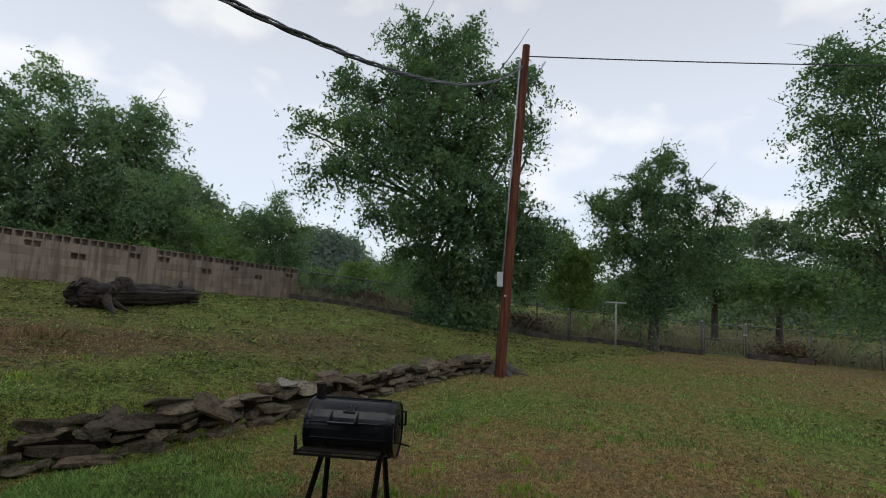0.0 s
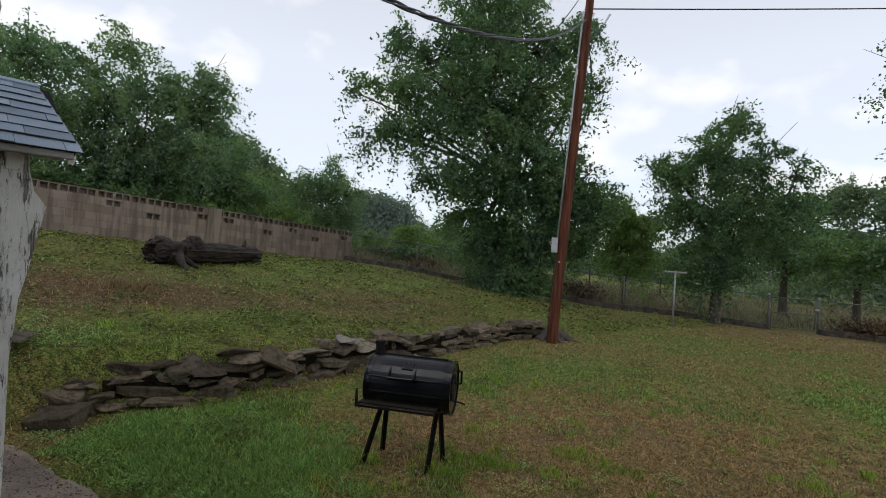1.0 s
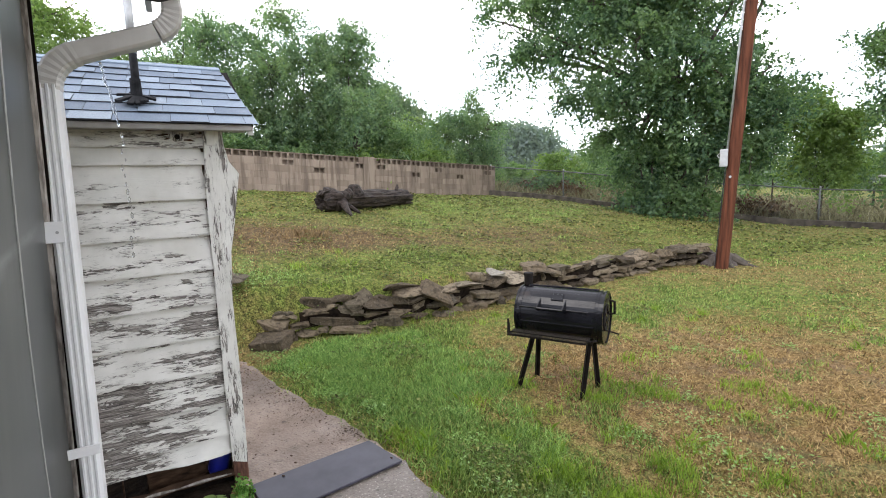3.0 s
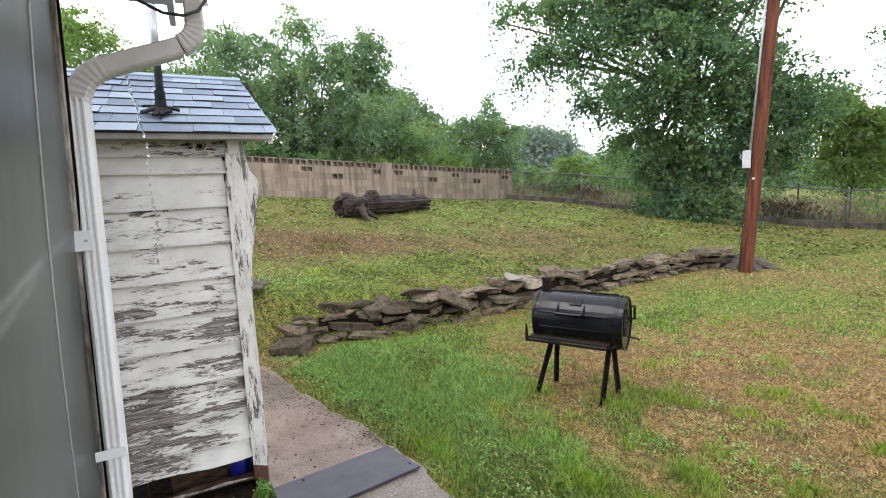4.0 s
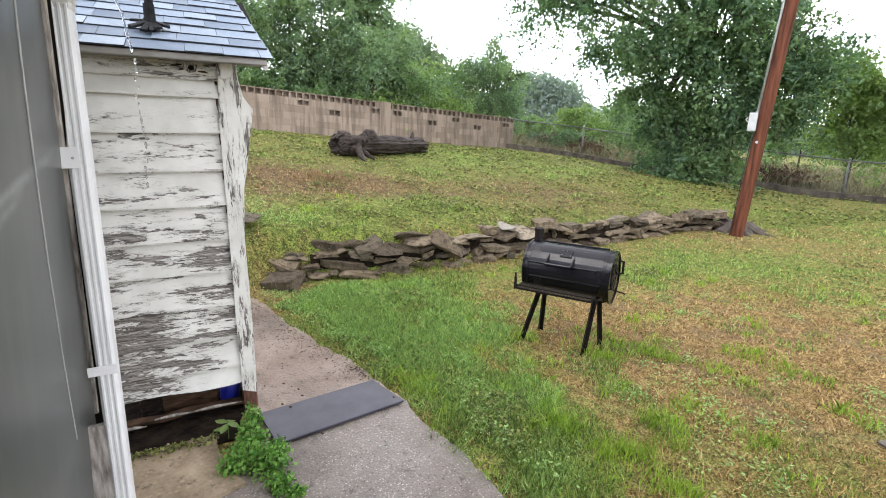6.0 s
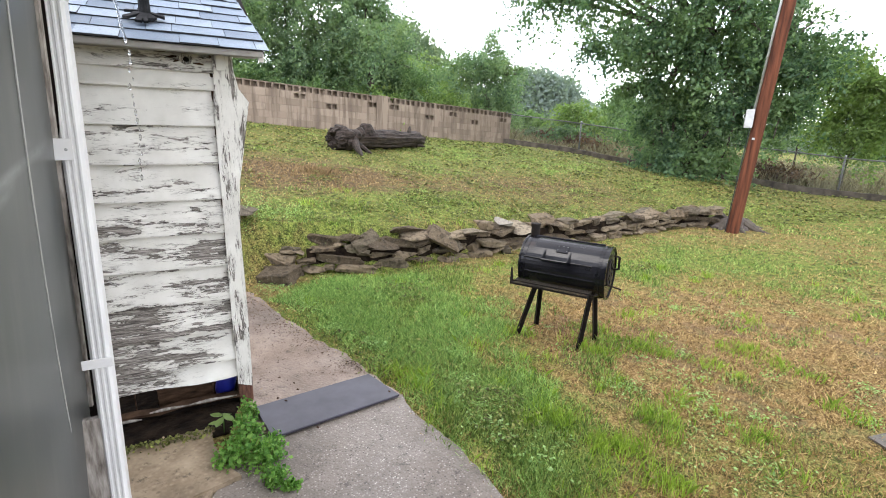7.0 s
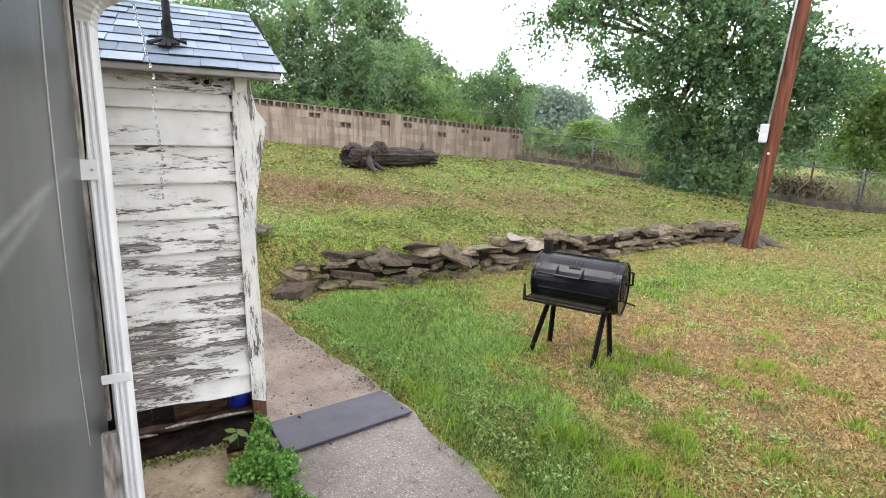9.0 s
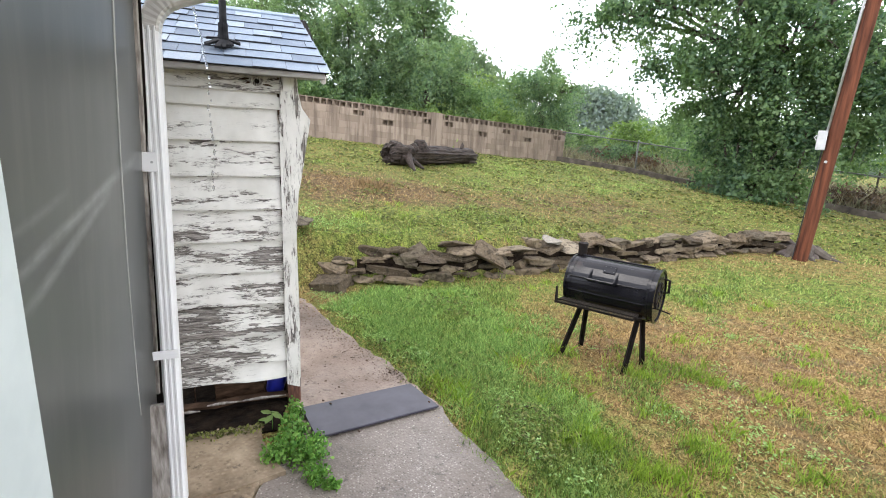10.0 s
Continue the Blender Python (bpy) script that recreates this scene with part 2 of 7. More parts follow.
def panel_material():
    """Smooth grey sheet with a faint cloudiness and pale slanting streaks across it."""
    m = Mat("grey_wall_panel", 0.32)
    c = m.ramp(m.noise(1.6, 6, m.coord((1, 1.3, 0.7))), (0.3, (0.052, 0.056, 0.056)), (0.7, (0.094, 0.099, 0.098)))
    c = m.mix(m.grey(m.noise(5, 7, m.coord((1, 3.0, 0.35))), 0.52, 0.7, 0.0, 0.3), c, (0.135, 0.135, 0.125))

    def along(v, shift):
        d = m.n.new("ShaderNodeVectorMath")
        d.operation = "DOT_PRODUCT"
        m.l.new(m.co.outputs["Object"], d.inputs[0])
        d.inputs[1].default_value = v
        a = m.n.new("ShaderNodeMath")
        a.operation = "ADD"
        m.l.new(d.outputs["Value"], a.inputs[0])
        a.inputs[1].default_value = shift
        return a.outputs[0]

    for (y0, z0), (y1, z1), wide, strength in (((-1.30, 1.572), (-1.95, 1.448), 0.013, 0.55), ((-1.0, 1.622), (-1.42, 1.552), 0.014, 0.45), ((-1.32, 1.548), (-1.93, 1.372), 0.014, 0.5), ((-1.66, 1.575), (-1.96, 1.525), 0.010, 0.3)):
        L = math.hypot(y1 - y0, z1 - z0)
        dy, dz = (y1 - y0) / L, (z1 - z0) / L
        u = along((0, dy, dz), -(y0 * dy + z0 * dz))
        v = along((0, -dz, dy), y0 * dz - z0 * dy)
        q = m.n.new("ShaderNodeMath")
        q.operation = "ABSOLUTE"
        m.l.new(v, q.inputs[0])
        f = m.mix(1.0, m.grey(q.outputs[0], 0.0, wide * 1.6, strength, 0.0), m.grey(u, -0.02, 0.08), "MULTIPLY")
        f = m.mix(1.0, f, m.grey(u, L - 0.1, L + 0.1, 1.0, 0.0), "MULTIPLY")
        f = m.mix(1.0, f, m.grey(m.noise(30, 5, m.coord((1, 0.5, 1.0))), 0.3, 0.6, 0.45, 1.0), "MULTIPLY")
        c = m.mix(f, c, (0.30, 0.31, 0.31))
    m.color(c)
    return m.bump(m.noise(3, 3), 0.03, 0.01).m


PANEL = panel_material()
RIB = simple("white_seam", (0.27, 0.27, 0.265), (0.40, 0.40, 0.39), 12, 0.35, 0, 0)
JAMB = simple("pale_door_paint", (0.47, 0.53, 0.535), (0.57, 0.63, 0.635), 5, 0.5, 0, 0.1)
VENT = simple("dark_vent_pipe", (0.006, 0.007, 0.008), (0.022, 0.023, 0.026), 30, 0.8, 0, 0.1)
VENT.node_tree.nodes["Principled BSDF"].inputs["Specular IOR Level"].default_value = 0.2
RUBBER = simple("wet_slate_board", (0.027, 0.026, 0.039), (0.054, 0.052, 0.073), 7, 0.36, 0, 0.08)
POLE_WOOD = simple("creosoted_pole", (0.042, 0.014, 0.008), (0.16, 0.055, 0.028), 6, 0.75, 0, 0.6, 0.012, (3, 3, 0.22))
GALV = simple("galvanised_steel", (0.33, 0.34, 0.34), (0.48, 0.49, 0.49), 22, 0.5, 0.6, 0.05)
RAIL = simple("dull_fence_pipe", (0.10, 0.105, 0.10), (0.20, 0.205, 0.20), 12, 0.6, 0.3, 0.05)
PLASTIC_GREY = simple("grey_box_enamel", (0.38, 0.385, 0.385), (0.48, 0.485, 0.485), 10, 0.5, 0, 0.05)
CABLE = simple("black_cable", (0.012, 0.012, 0.014), (0.03, 0.03, 0.034), 30, 0.5, 0, 0)
WIRE = simple("bare_wire", (0.10, 0.105, 0.12), (0.17, 0.175, 0.19), 30, 0.5, 0.3, 0)
CHARRED = simple("charred_log", (0.006, 0.005, 0.004), (0.062, 0.046, 0.038), 8, 0.6, 0, 1.0, 0.03, (3.0, 0.5, 3.0))
for damp in (POLE_WOOD, CHARRED):
    damp.node_tree.nodes["Principled BSDF"].inputs["Specular IOR Level"].default_value = 0.18
# curb concrete in a mottled dark brown
CURB = simple("dark_brown_concrete", (0.03, 0.024, 0.018), (0.12, 0.10, 0.08), 5, 0.9, 0, 0.5, 0.02)
BLUE = simple("blue_plastic", (0.01, 0.015, 0.22), (0.02, 0.03, 0.35), 5, 0.35, 0, 0)
CLOTHES = simple("pale_pipe", (0.24, 0.24, 0.23), (0.36, 0.36, 0.34), 12, 0.5, 0.2, 0.05)


def block_material():
    m = Mat("tan_concrete_block", 0.92)
    v = m.coord(shift=spread(m))
    f = m.noise(60, 6, v)
    # added back plate shuts out the light so the open cores look dark
    pos = m.n.new("ShaderNodeMapping")
    pos.inputs["Scale"].default_value = (2.6, 2.6, 0.22)
    m.l.new(m.n.new("ShaderNodeNewGeometry").outputs["Position"], pos.inputs["Vector"])
    streak = m.noise(2.4, 7, pos.outputs["Vector"], 0.62)
    base = m.ramp(m.rand(), (0.0, (0.215, 0.165, 0.126)), (0.5, (0.262, 0.203, 0.157)), (1.0, (0.315, 0.25, 0.196)))
    c = m.mix(m.grey(streak, 0.46, 0.60, 0.0, 0.8), base, (0.125, 0.092, 0.070))
    c = m.mix(m.grey(f, 0.4, 0.7, 0.0, 0.25), c, (0.2, 0.16, 0.13))
    m.color(c)
    return m.bump(f, 0.5, 0.006).m


BLOCK = block_material()


def shingle_material():
    m = Mat("wet_blue_grey_shingle", 0.42)
    f = m.noise(150, 4, m.coord(shift=spread(m)))
    base = m.ramp(m.rand(), (0.0, (0.11, 0.15, 0.20)), (0.4, (0.155, 0.205, 0.27)), (0.72, (0.20, 0.26, 0.33)), (1.0, (0.31, 0.375, 0.44)))
    m.color(m.mix(m.grey(f, 0.35, 0.7, 0.0, 0.45), base, (0.08, 0.10, 0.13)))
    m.rough(m.grey(m.noise(3, 4), 0.35, 0.65, 0.5, 0.8))
    m.b.inputs["Specular IOR Level"].default_value = 0.35
    return m.bump(f, 0.5, 0.003).m


SHINGLE = shingle_material()
# near-black asphalt edge colour, drawing the shadow lines between shingle courses
SHINGLE_EDGE_SHADE = simple("asphalt_edge_shade", (0.012, 0.013, 0.016), (0.035, 0.037, 0.042), 40, 0.8, 0, 0.1)


def concrete_material(name, a, b, speck, pebble=70.0, shown=0.55):
    """Worn concrete: cement stained at two scales, with pale and dark pebbles standing out."""
    m = Mat(name, 0.7)
    f = m.noise(3.0, 8, None, 0.65)
    c = m.ramp(f, (0.3, a), (0.7, b))
    v = m.n.new("ShaderNodeTexVoronoi")
    v.inputs["Scale"].default_value = pebble
    m.l.new(m.coord(), v.inputs["Vector"])
    tone = m.ramp(v.outputs["Color"], (0.15, tuple(q * 0.28 for q in a)), (0.4, a), (0.6, b), (0.85, speck))
    stone = m.mix(1.0, m.grey(v.outputs["Distance"], 0.25, 0.5, 1.0, 0.0), m.grey(m.noise(9, 6), 0.35, 0.6, 0.45, 1.0), "MULTIPLY")
    c = m.mix(m.mix(1.0, stone, (shown, shown, shown), "MULTIPLY"), c, tone)
    c = m.mix(m.grey(m.noise(1.3, 8, None, 0.7), 0.5, 0.62, 0.0, 0.55), c, tuple(q * 0.6 for q in a))
    c = m.mix(m.grey(m.noise(14, 8, None, 0.7), 0.58, 0.66, 0.0, 0.75), c, tuple(q * 0.38 for q in a))
    m.color(c)
    m.rough(m.grey(m.noise(1.6, 4), 0.4, 0.65, 0.35, 0.8))
    return m.bump(m.mix(0.6, f, v.outputs["Distance"]), 0.6, 0.006).m


AGGREGATE = concrete_material("exposed_aggregate", (0.15, 0.125, 0.105), (0.235, 0.205, 0.178), (0.47, 0.43, 0.39), 88.0, 1.0)
PINK_CONCRETE = concrete_material("damp_pinkish_concrete", (0.165, 0.118, 0.09), (0.34, 0.265, 0.215), (0.20, 0.15, 0.12))
STEP = concrete_material("damp_grey_slab", (0.075, 0.068, 0.058), (0.15, 0.138, 0.12), (0.2, 0.185, 0.165))
STEP.node_tree.nodes["Principled BSDF"].inputs["Specular IOR Level"].default_value = 0.2
# damp soil taken near-black: shade under the shed and in crevices painted in
SOIL = simple("damp_shaded_soil", (0.005, 0.0035, 0.0028), (0.026, 0.018, 0.012), 14, 0.95, 0, 1.0, 0.04)
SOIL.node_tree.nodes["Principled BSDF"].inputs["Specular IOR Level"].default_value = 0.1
PAD = concrete_material("damp_sandstone", (0.10, 0.066, 0.036), (0.46, 0.37, 0.26), (0.30, 0.23, 0.15), 40.0, 0.4)


def grill_material():
    m = Mat("glossy_black_enamel", 0.22)
    f = m.noise(3.5, 8)
    m.color(m.ramp(f, (0.35, (0.004, 0.004, 0.006)), (0.62, (0.009, 0.009, 0.012)), (0.74, (0.03, 0.02, 0.016))))
    m.rough(m.grey(f, 0.35, 0.7, 0.08, 0.34))
    m.b.inputs["Specular IOR Level"].default_value = 0.34
    return m.bump(m.noise(9, 4), 0.12, 0.01).m


ENAMEL = grill_material()
SOOT = simple("sooty_steel", (0.004, 0.0035, 0.0035), (0.018, 0.013, 0.011), 14, 0.75, 0.0, 0.3)
SOOT.node_tree.nodes["Principled BSDF"].inputs["Specular IOR Level"].default_value = 0.2
GRATE = simple("rusty_mesh", (0.020, 0.016, 0.014), (0.06, 0.048, 0.04), 40, 0.7, 0.1, 0.3)

# ---------------- mesh helpers ----------------


def finish(bm, name, mat, smooth=False):
    me = bpy.data.meshes.new(name)
    bm.to_mesh(me)
    bm.free()
    me.materials.append(mat)
    if smooth:
        me.polygons.foreach_set("use_smooth", [True] * len(me.polygons))
    return me


def part(name, bm, mat, parent=None, label="", smooth=False, m=None):
    me = bm if isinstance(bm, bpy.types.Mesh) else finish(bm, name, mat, smooth)
    ob = new(name, me)
    if parent is not None:
        ob.parent = parent
    if m is not None:
        ob.matrix_basis = m
    return tagged(ob, label)


def thing(name, m, label, category, group="", kind=""):
    ob = new(name)
    ob.empty_display_size = 0.1
    ob.matrix_basis = m
    return tagged(ob, label, category, group, kind)


def box(x0, x1, y0, y1, z0, z1, bevel=0.0, bm=None):
    bm = bm or bmesh.new()
    vs = bmesh.ops.create_cube(bm, size=1.0, matrix=Matrix.LocRotScale(((x0 + x1) / 2, (y0 + y1) / 2, (z0 + z1) / 2), None, (abs(x1 - x0), abs(y1 - y0), abs(z1 - z0))))["verts"]
    if bevel:
        es = list({e for v in vs for e in v.link_edges})
        bmesh.ops.bevel(bm, geom=es, offset=bevel, segments=1, affect="EDGES")
    return bm


def tube(points, radii, sides=10, bm=None, cap=True):
    """A tube through the points, with a radius at each."""
    bm = bm or bmesh.new()
    pts = [Vector(p) for p in points]
    if isinstance(radii, (int, float)):
        radii = [radii] * len(pts)
    rings, side = [], None
    for i, p in enumerate(pts):
        way = (pts[min(i + 1, len(pts) - 1)] - pts[max(i - 1, 0)]).normalized()
        if side is None:
            side = way.orthogonal().normalized()
        side = (side - way * side.dot(way)).normalized()
        up = way.cross(side)
        rings.append([bm.verts.new(p + (side * math.cos(a) + up * math.sin(a)) * radii[i]) for a in (2 * math.pi * k / sides for k in range(sides))])
    for a, b in zip(rings, rings[1:]):
        for k in range(sides):
            bm.faces.new((a[k], a[(k + 1) % sides], b[(k + 1) % sides], b[k]))
    if cap:
        bm.faces.new(rings[0][::-1])
        bm.faces.new(rings[-1])
    return bm


def sweep(profile, points, ups, bm=None, cap=True):
    """A closed profile of (side, up) carried along points; ups holds the up way at each."""
    bm = bm or bmesh.new()
    pts = [Vector(p) for p in points]
    rings = []
    for i, p in enumerate(pts):
        way = (pts[min(i + 1, len(pts) - 1)] - pts[max(i - 1, 0)]).normalized()
        up = Vector(ups[i])
        up = (up - way * up.dot(way)).normalized()
        side = way.cross(up)
        rings.append([bm.verts.new(p + side * a + up * b) for a, b in profile])
    n = len(profile)
    for a, b in zip(rings, rings[1:]):
        for k in range(n):
            bm.faces.new((a[k], a[(k + 1) % n], b[(k + 1) % n], b[k]))
    if cap:
        bm.faces.new(rings[0][::-1])
        bm.faces.new(rings[-1])
    return bm


def quads(name, verts, mat, corners=4):
    """One mesh out of an array of loose faces, corners points each."""
    me = bpy.data.meshes.new(name)
    n = len(verts) // corners
    me.vertices.add(n * corners)
    me.vertices.foreach_set("co", np.ascontiguousarray(verts, dtype=np.float32).ravel())
    me.loops.add(n * corners)
    me.loops.foreach_set("vertex_index", np.arange(n * corners, dtype=np.int32))
    me.polygons.add(n)
    me.polygons.foreach_set("loop_start", np.arange(0, n * corners, corners, dtype=np.int32))
    me.update(calc_edges=True)
    me.materials.append(mat)
    return me


rng = np.random.default_rng(7)


def smooth01(a, b, x):
    t = np.clip((np.asarray(x, dtype=float) - a) / (b - a), 0, 1)
    return t * t * (3 - 2 * t)


# ---------------- the ground ----------------
STONE_LINE = [(-4.25, 3.10), (-3.85, 3.66), (-3.48, 4.02), (-3.20, 4.48), (-2.92, 5.05), (-2.50, 6.0), (-2.10, 6.95), (-1.50, 7.95), (-1.05, 8.80), (-0.60, 9.55), (-0.05, 10.1)]
LINE = np.array([(-9.5, 0.2)] + STONE_LINE + [(1.2, 11.2), (3.0, 13.5)])


def side_of_line(x, y):
    """Signed distance to the stone wall's line (positive uphill) and how far along it."""
    x, y = np.asarray(x, dtype=float), np.asarray(y, dtype=float)
    best, sign, where = np.full(x.shape, 1e9), np.ones(x.shape), np.zeros(x.shape)
    for i, (a, b) in enumerate(zip(LINE, LINE[1:])):
        d = b - a
        t = np.clip(((x - a[0]) * d[0] + (y - a[1]) * d[1]) / (d @ d), 0, 1)
        dx, dy = x - a[0] - t * d[0], y - a[1] - t * d[1]
        r = np.hypot(dx, dy)
        s = np.where(d[0] * dy - d[1] * dx > 0, 1.0, -1.0)
        near = r < best
        best, sign, where = np.where(near, r, best), np.where(near, s, sign), np.where(near, i + t, where)
    return best * sign, where


def hill(x, y):
    x, y = np.asarray(x, dtype=float), np.asarray(y, dtype=float)
    xx = np.where(x < 2, 0.11 * x, 0.22 + 0.05 * (x - 2))
    xx = np.where(x < -14, -1.54 + 0.03 * (x + 14), xx)
    xx = np.where(x > 20, 1.12, xx)
    return 0.38 - xx - 0.008 * np.clip(y, -20, 40)


def height(x, y):
    x, y = np.asarray(x, dtype=float), np.asarray(y, dtype=float)
    d, where = side_of_line(x, y)
    up = hill(x, y)
    low = up * smooth01(8.5, 15, y) - 0.012 * np.clip(x - 1, 0, 12) * (1 - smooth01(8.5, 15, y))
    shelf = up - 0.30 * np.exp(-np.clip(d, 0, None) / 1.6)
    width = 0.16 + 1.9 * smooth01(1.05, 0.2, where) + 1.5 * smooth01(10.6, 12.0, where)
    k = smooth01(0.2, 1.4, d / width)
    z = low * (1 - k) + shelf * k
    return z + 0.035 * np.sin(0.9 * x + 0.4 * y) * smooth01(3.0, 7.0, np.hypot(x, y)) * np.sin(0.7 * y - 0.3 * x)


def lush(x, y):
    """How green the lawn grows, 0 for bleached turf to 1."""
    x, y = np.asarray(x, dtype=float), np.asarray(y, dtype=float)
    d, where = side_of_line(x, y)

    def spot(cx, cy, rx, ry, turn=0.0):
        c, s = math.cos(turn), math.sin(turn)
        u, v = (x - cx) * c + (y - cy) * s, -(x - cx) * s + (y - cy) * c
        return np.exp(-((u / rx) ** 2 + (v / ry) ** 2))

    g = np.where(d > 0, 0.32, 0.22)
    g += 1.15 * spot(-2.40, 3.25, 1.10, 0.75, -0.35) + 0.75 * spot(-1.15, 2.42, 0.85, 0.34, -0.45) + 0.35 * spot(-1.6, 5.6, 1.6, 0.7, 0.8)
    g += 0.35 * spot(0.5, 7.5, 2.2, 1.2) + 0.8 * spot(5.8, 7.0, 2.0, 1.6) + 0.25 * spot(0.8, 2.6, 0.8, 0.5)
    g += np.where(d > 0, 0.08 * smooth01(0, 0.5, d), 0.0)
    g -= np.where(d > 0, 0.40 * spot(-5.8, 5.4, 1.9, 1.15, 0.6) + 0.22 * spot(-3.2, 9.0, 2.2, 1.3, 0.9), 0.0)
    g += 0.28 * spot(3.5, 11.5, 3.5, 2.5) + 0.25 * spot(-7.0, 13.0, 3.0, 3.5) + 0.35 * spot(-3.9, 5.3, 1.4, 0.5, 1.1)
    g -= 0.30 * spot(-0.9, 3.75, 0.55, 0.45) + 0.12 * spot(0.4, 4.6, 1.8, 1.3)
    beyond = smooth01(18.3, 19.0, y)
    g = g * (1 - beyond) + 0.42 * beyond
    return np.clip(g, 0, 1)


def axis(lo, hi, step, far):
    """Grid lines: even between lo and hi, then ever wider out to far."""
    mid = list(np.arange(lo, hi + step / 2, step))
    out, s, v = [], step, hi
    while v < far:
        s *= 1.35
        v += s
        out.append(v)
    back, s, v = [], step, lo
    while v > -far:
        s *= 1.35
        v -= s
        back.append(v)
    return np.array(back[::-1] + mid + out)


def build_ground():
    xs, ys = axis(-13.0, 14.0, 0.12, 900.0), axis(-1.0, 20.0, 0.12, 900.0)
    gx, gy = np.meshgrid(xs, ys)
    z = height(gx, gy)
    z += 0.012 * np.array(rng.random(gx.shape) - 0.5) * (np.hypot(gx, gy) > 2.0)
    me = bpy.data.meshes.new("ground")
    nx, ny = len(xs), len(ys)
    co = np.stack((gx, gy, z), -1).reshape(-1, 3)
    i = np.arange(nx * ny).reshape(ny, nx)
    f = np.stack((i[:-1, :-1], i[:-1, 1:], i[1:, 1:], i[1:, :-1]), -1).reshape(-1, 4)
    me.vertices.add(len(co))
    me.vertices.foreach_set("co", co.astype(np.float32).ravel())
    me.loops.add(f.size)
    me.loops.foreach_set("vertex_index", f.astype(np.int32).ravel())
    me.polygons.add(len(f))
    me.polygons.foreach_set("loop_start", np.arange(0, f.size, 4, dtype=np.int32))
    me.polygons.foreach_set("use_smooth", np.ones(len(f), dtype=bool))
    me.update(calc_edges=True)
    a = me.attributes.new("lush", "FLOAT", "POINT")
    a.data.foreach_set("value", lush(gx, gy).astype(np.float32).ravel())
    a = me.attributes.new("earth", "FLOAT", "POINT")
    a.data.foreach_set("value", (smooth01(0.0, 0.4, side_of_line(gx, gy)[0]) * smooth01(16.0, 10.0, gy)).astype(np.float32).ravel())
    me.materials.append(GROUND)
    tagged(new("ground", me), "patchy green and straw-coloured lawn on a gentle slope", "ground", kind="structure")


build_ground()


def gz(x, y):
    return float(height(np.array([x]), np.array([y]))[0])

# ---------------- the house corner, beside the camera ----------------
SHED = pose(-2.33, 1.53, 0, 0, 0, 59)


def build_house():
    h = thing("house", SHED, "house with smooth grey wall panels and a white gutter", "house")
    def leaning(bm):
        for v in bm.verts:
            v.co.x += 0.062 * v.co.z
        return bm

    def edging(bm):
        """The sheet's free edge runs out of plumb."""
        for v in bm.verts:
            if v.co.y > -1.0:
                v.co.y += 0.213 - 0.146 * v.co.z
        return leaning(bm)

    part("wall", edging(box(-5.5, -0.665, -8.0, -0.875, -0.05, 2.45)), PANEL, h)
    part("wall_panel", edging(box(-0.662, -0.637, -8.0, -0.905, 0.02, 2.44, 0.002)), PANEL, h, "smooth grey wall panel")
    rise = [0.66 + 0.16 * k for k in range(12)]
    seam = leaning(tube([(-0.636, -0.8854 - 0.3395 * z + 0.0791 * z * z, z) for z in rise], [0.0018 + 0.00022 * k for k in range(12)], 6))
    part("seam", seam, RIB, h, "thin white seam line")
    part("corner_trim", edging(box(-0.662, -0.625, -0.904, -0.885, 0.58, 2.44, 0.003)), TRIM_WOOD, h, "thin flaking edge strip")
    # dark strip painted for the shadow between edge strip and downspout
    part("shadow_gap", edging(box(-0.662, -0.618, -0.884, -0.878, 0.3, 2.44)), DARK_GAP, h)
    part("corner_board", leaning(box(-0.662, -0.565, -0.912, -0.885, 0.0, 0.60, 0.004)), TRIM_WOOD, h, "bare weathered grey board")
    jamb = box(-0.655, -0.585, -2.45, -1.862, 0.0, 2.1, 0.006)
    for v in jamb.verts:
        v.co.y -= 0.138 * v.co.z
    part("door_jamb", leaning(jamb), JAMB, h, "pale painted door casing")
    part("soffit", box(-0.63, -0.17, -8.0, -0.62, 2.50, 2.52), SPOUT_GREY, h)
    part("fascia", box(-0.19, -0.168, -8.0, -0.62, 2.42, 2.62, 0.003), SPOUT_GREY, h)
    g = [(-0.165, 2.62), (-0.165, 2.50), (-0.08, 2.50), (-0.06, 2.56), (-0.045, 2.575), (-0.045, 2.62), (-0.05, 2.62), (-0.05, 2.58), (-0.085, 2.506), (-0.16, 2.506), (-0.16, 2.62)]
    bm = bmesh.new()
    ends = [[bm.verts.new((x, y, z)) for x, z in g] for y in (-8.0, -0.66)]
    for k in range(len(g)):
        bm.faces.new((ends[0][k], ends[0][(k + 1) % len(g)], ends[1][(k + 1) % len(g)], ends[1][k]))
    bm.faces.new(ends[0])
    bm.faces.new(ends[1][::-1])
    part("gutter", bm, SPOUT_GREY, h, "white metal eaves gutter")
    part("gutter_end", box(-0.165, -0.045, -0.664, -0.656, 2.50, 2.62), SPOUT_GREY, h)
    bm = bmesh.new()
    a = [bm.verts.new(p) for p in ((-0.06, -8.0, 2.63), (-0.06, -0.5, 2.63), (-5.5, -0.5, 4.3), (-5.5, -8.0, 4.3))]
    b = [bm.verts.new(v.co + Vector((0, 0, 0.04))) for v in a]
    bm.faces.new(a[::-1])
    bm.faces.new(b)
    for k in range(4):
        bm.faces.new((a[k], a[(k + 1) % 4], b[(k + 1) % 4], b[k]))
    part("roof", bm, SHINGLE, h)


build_house()


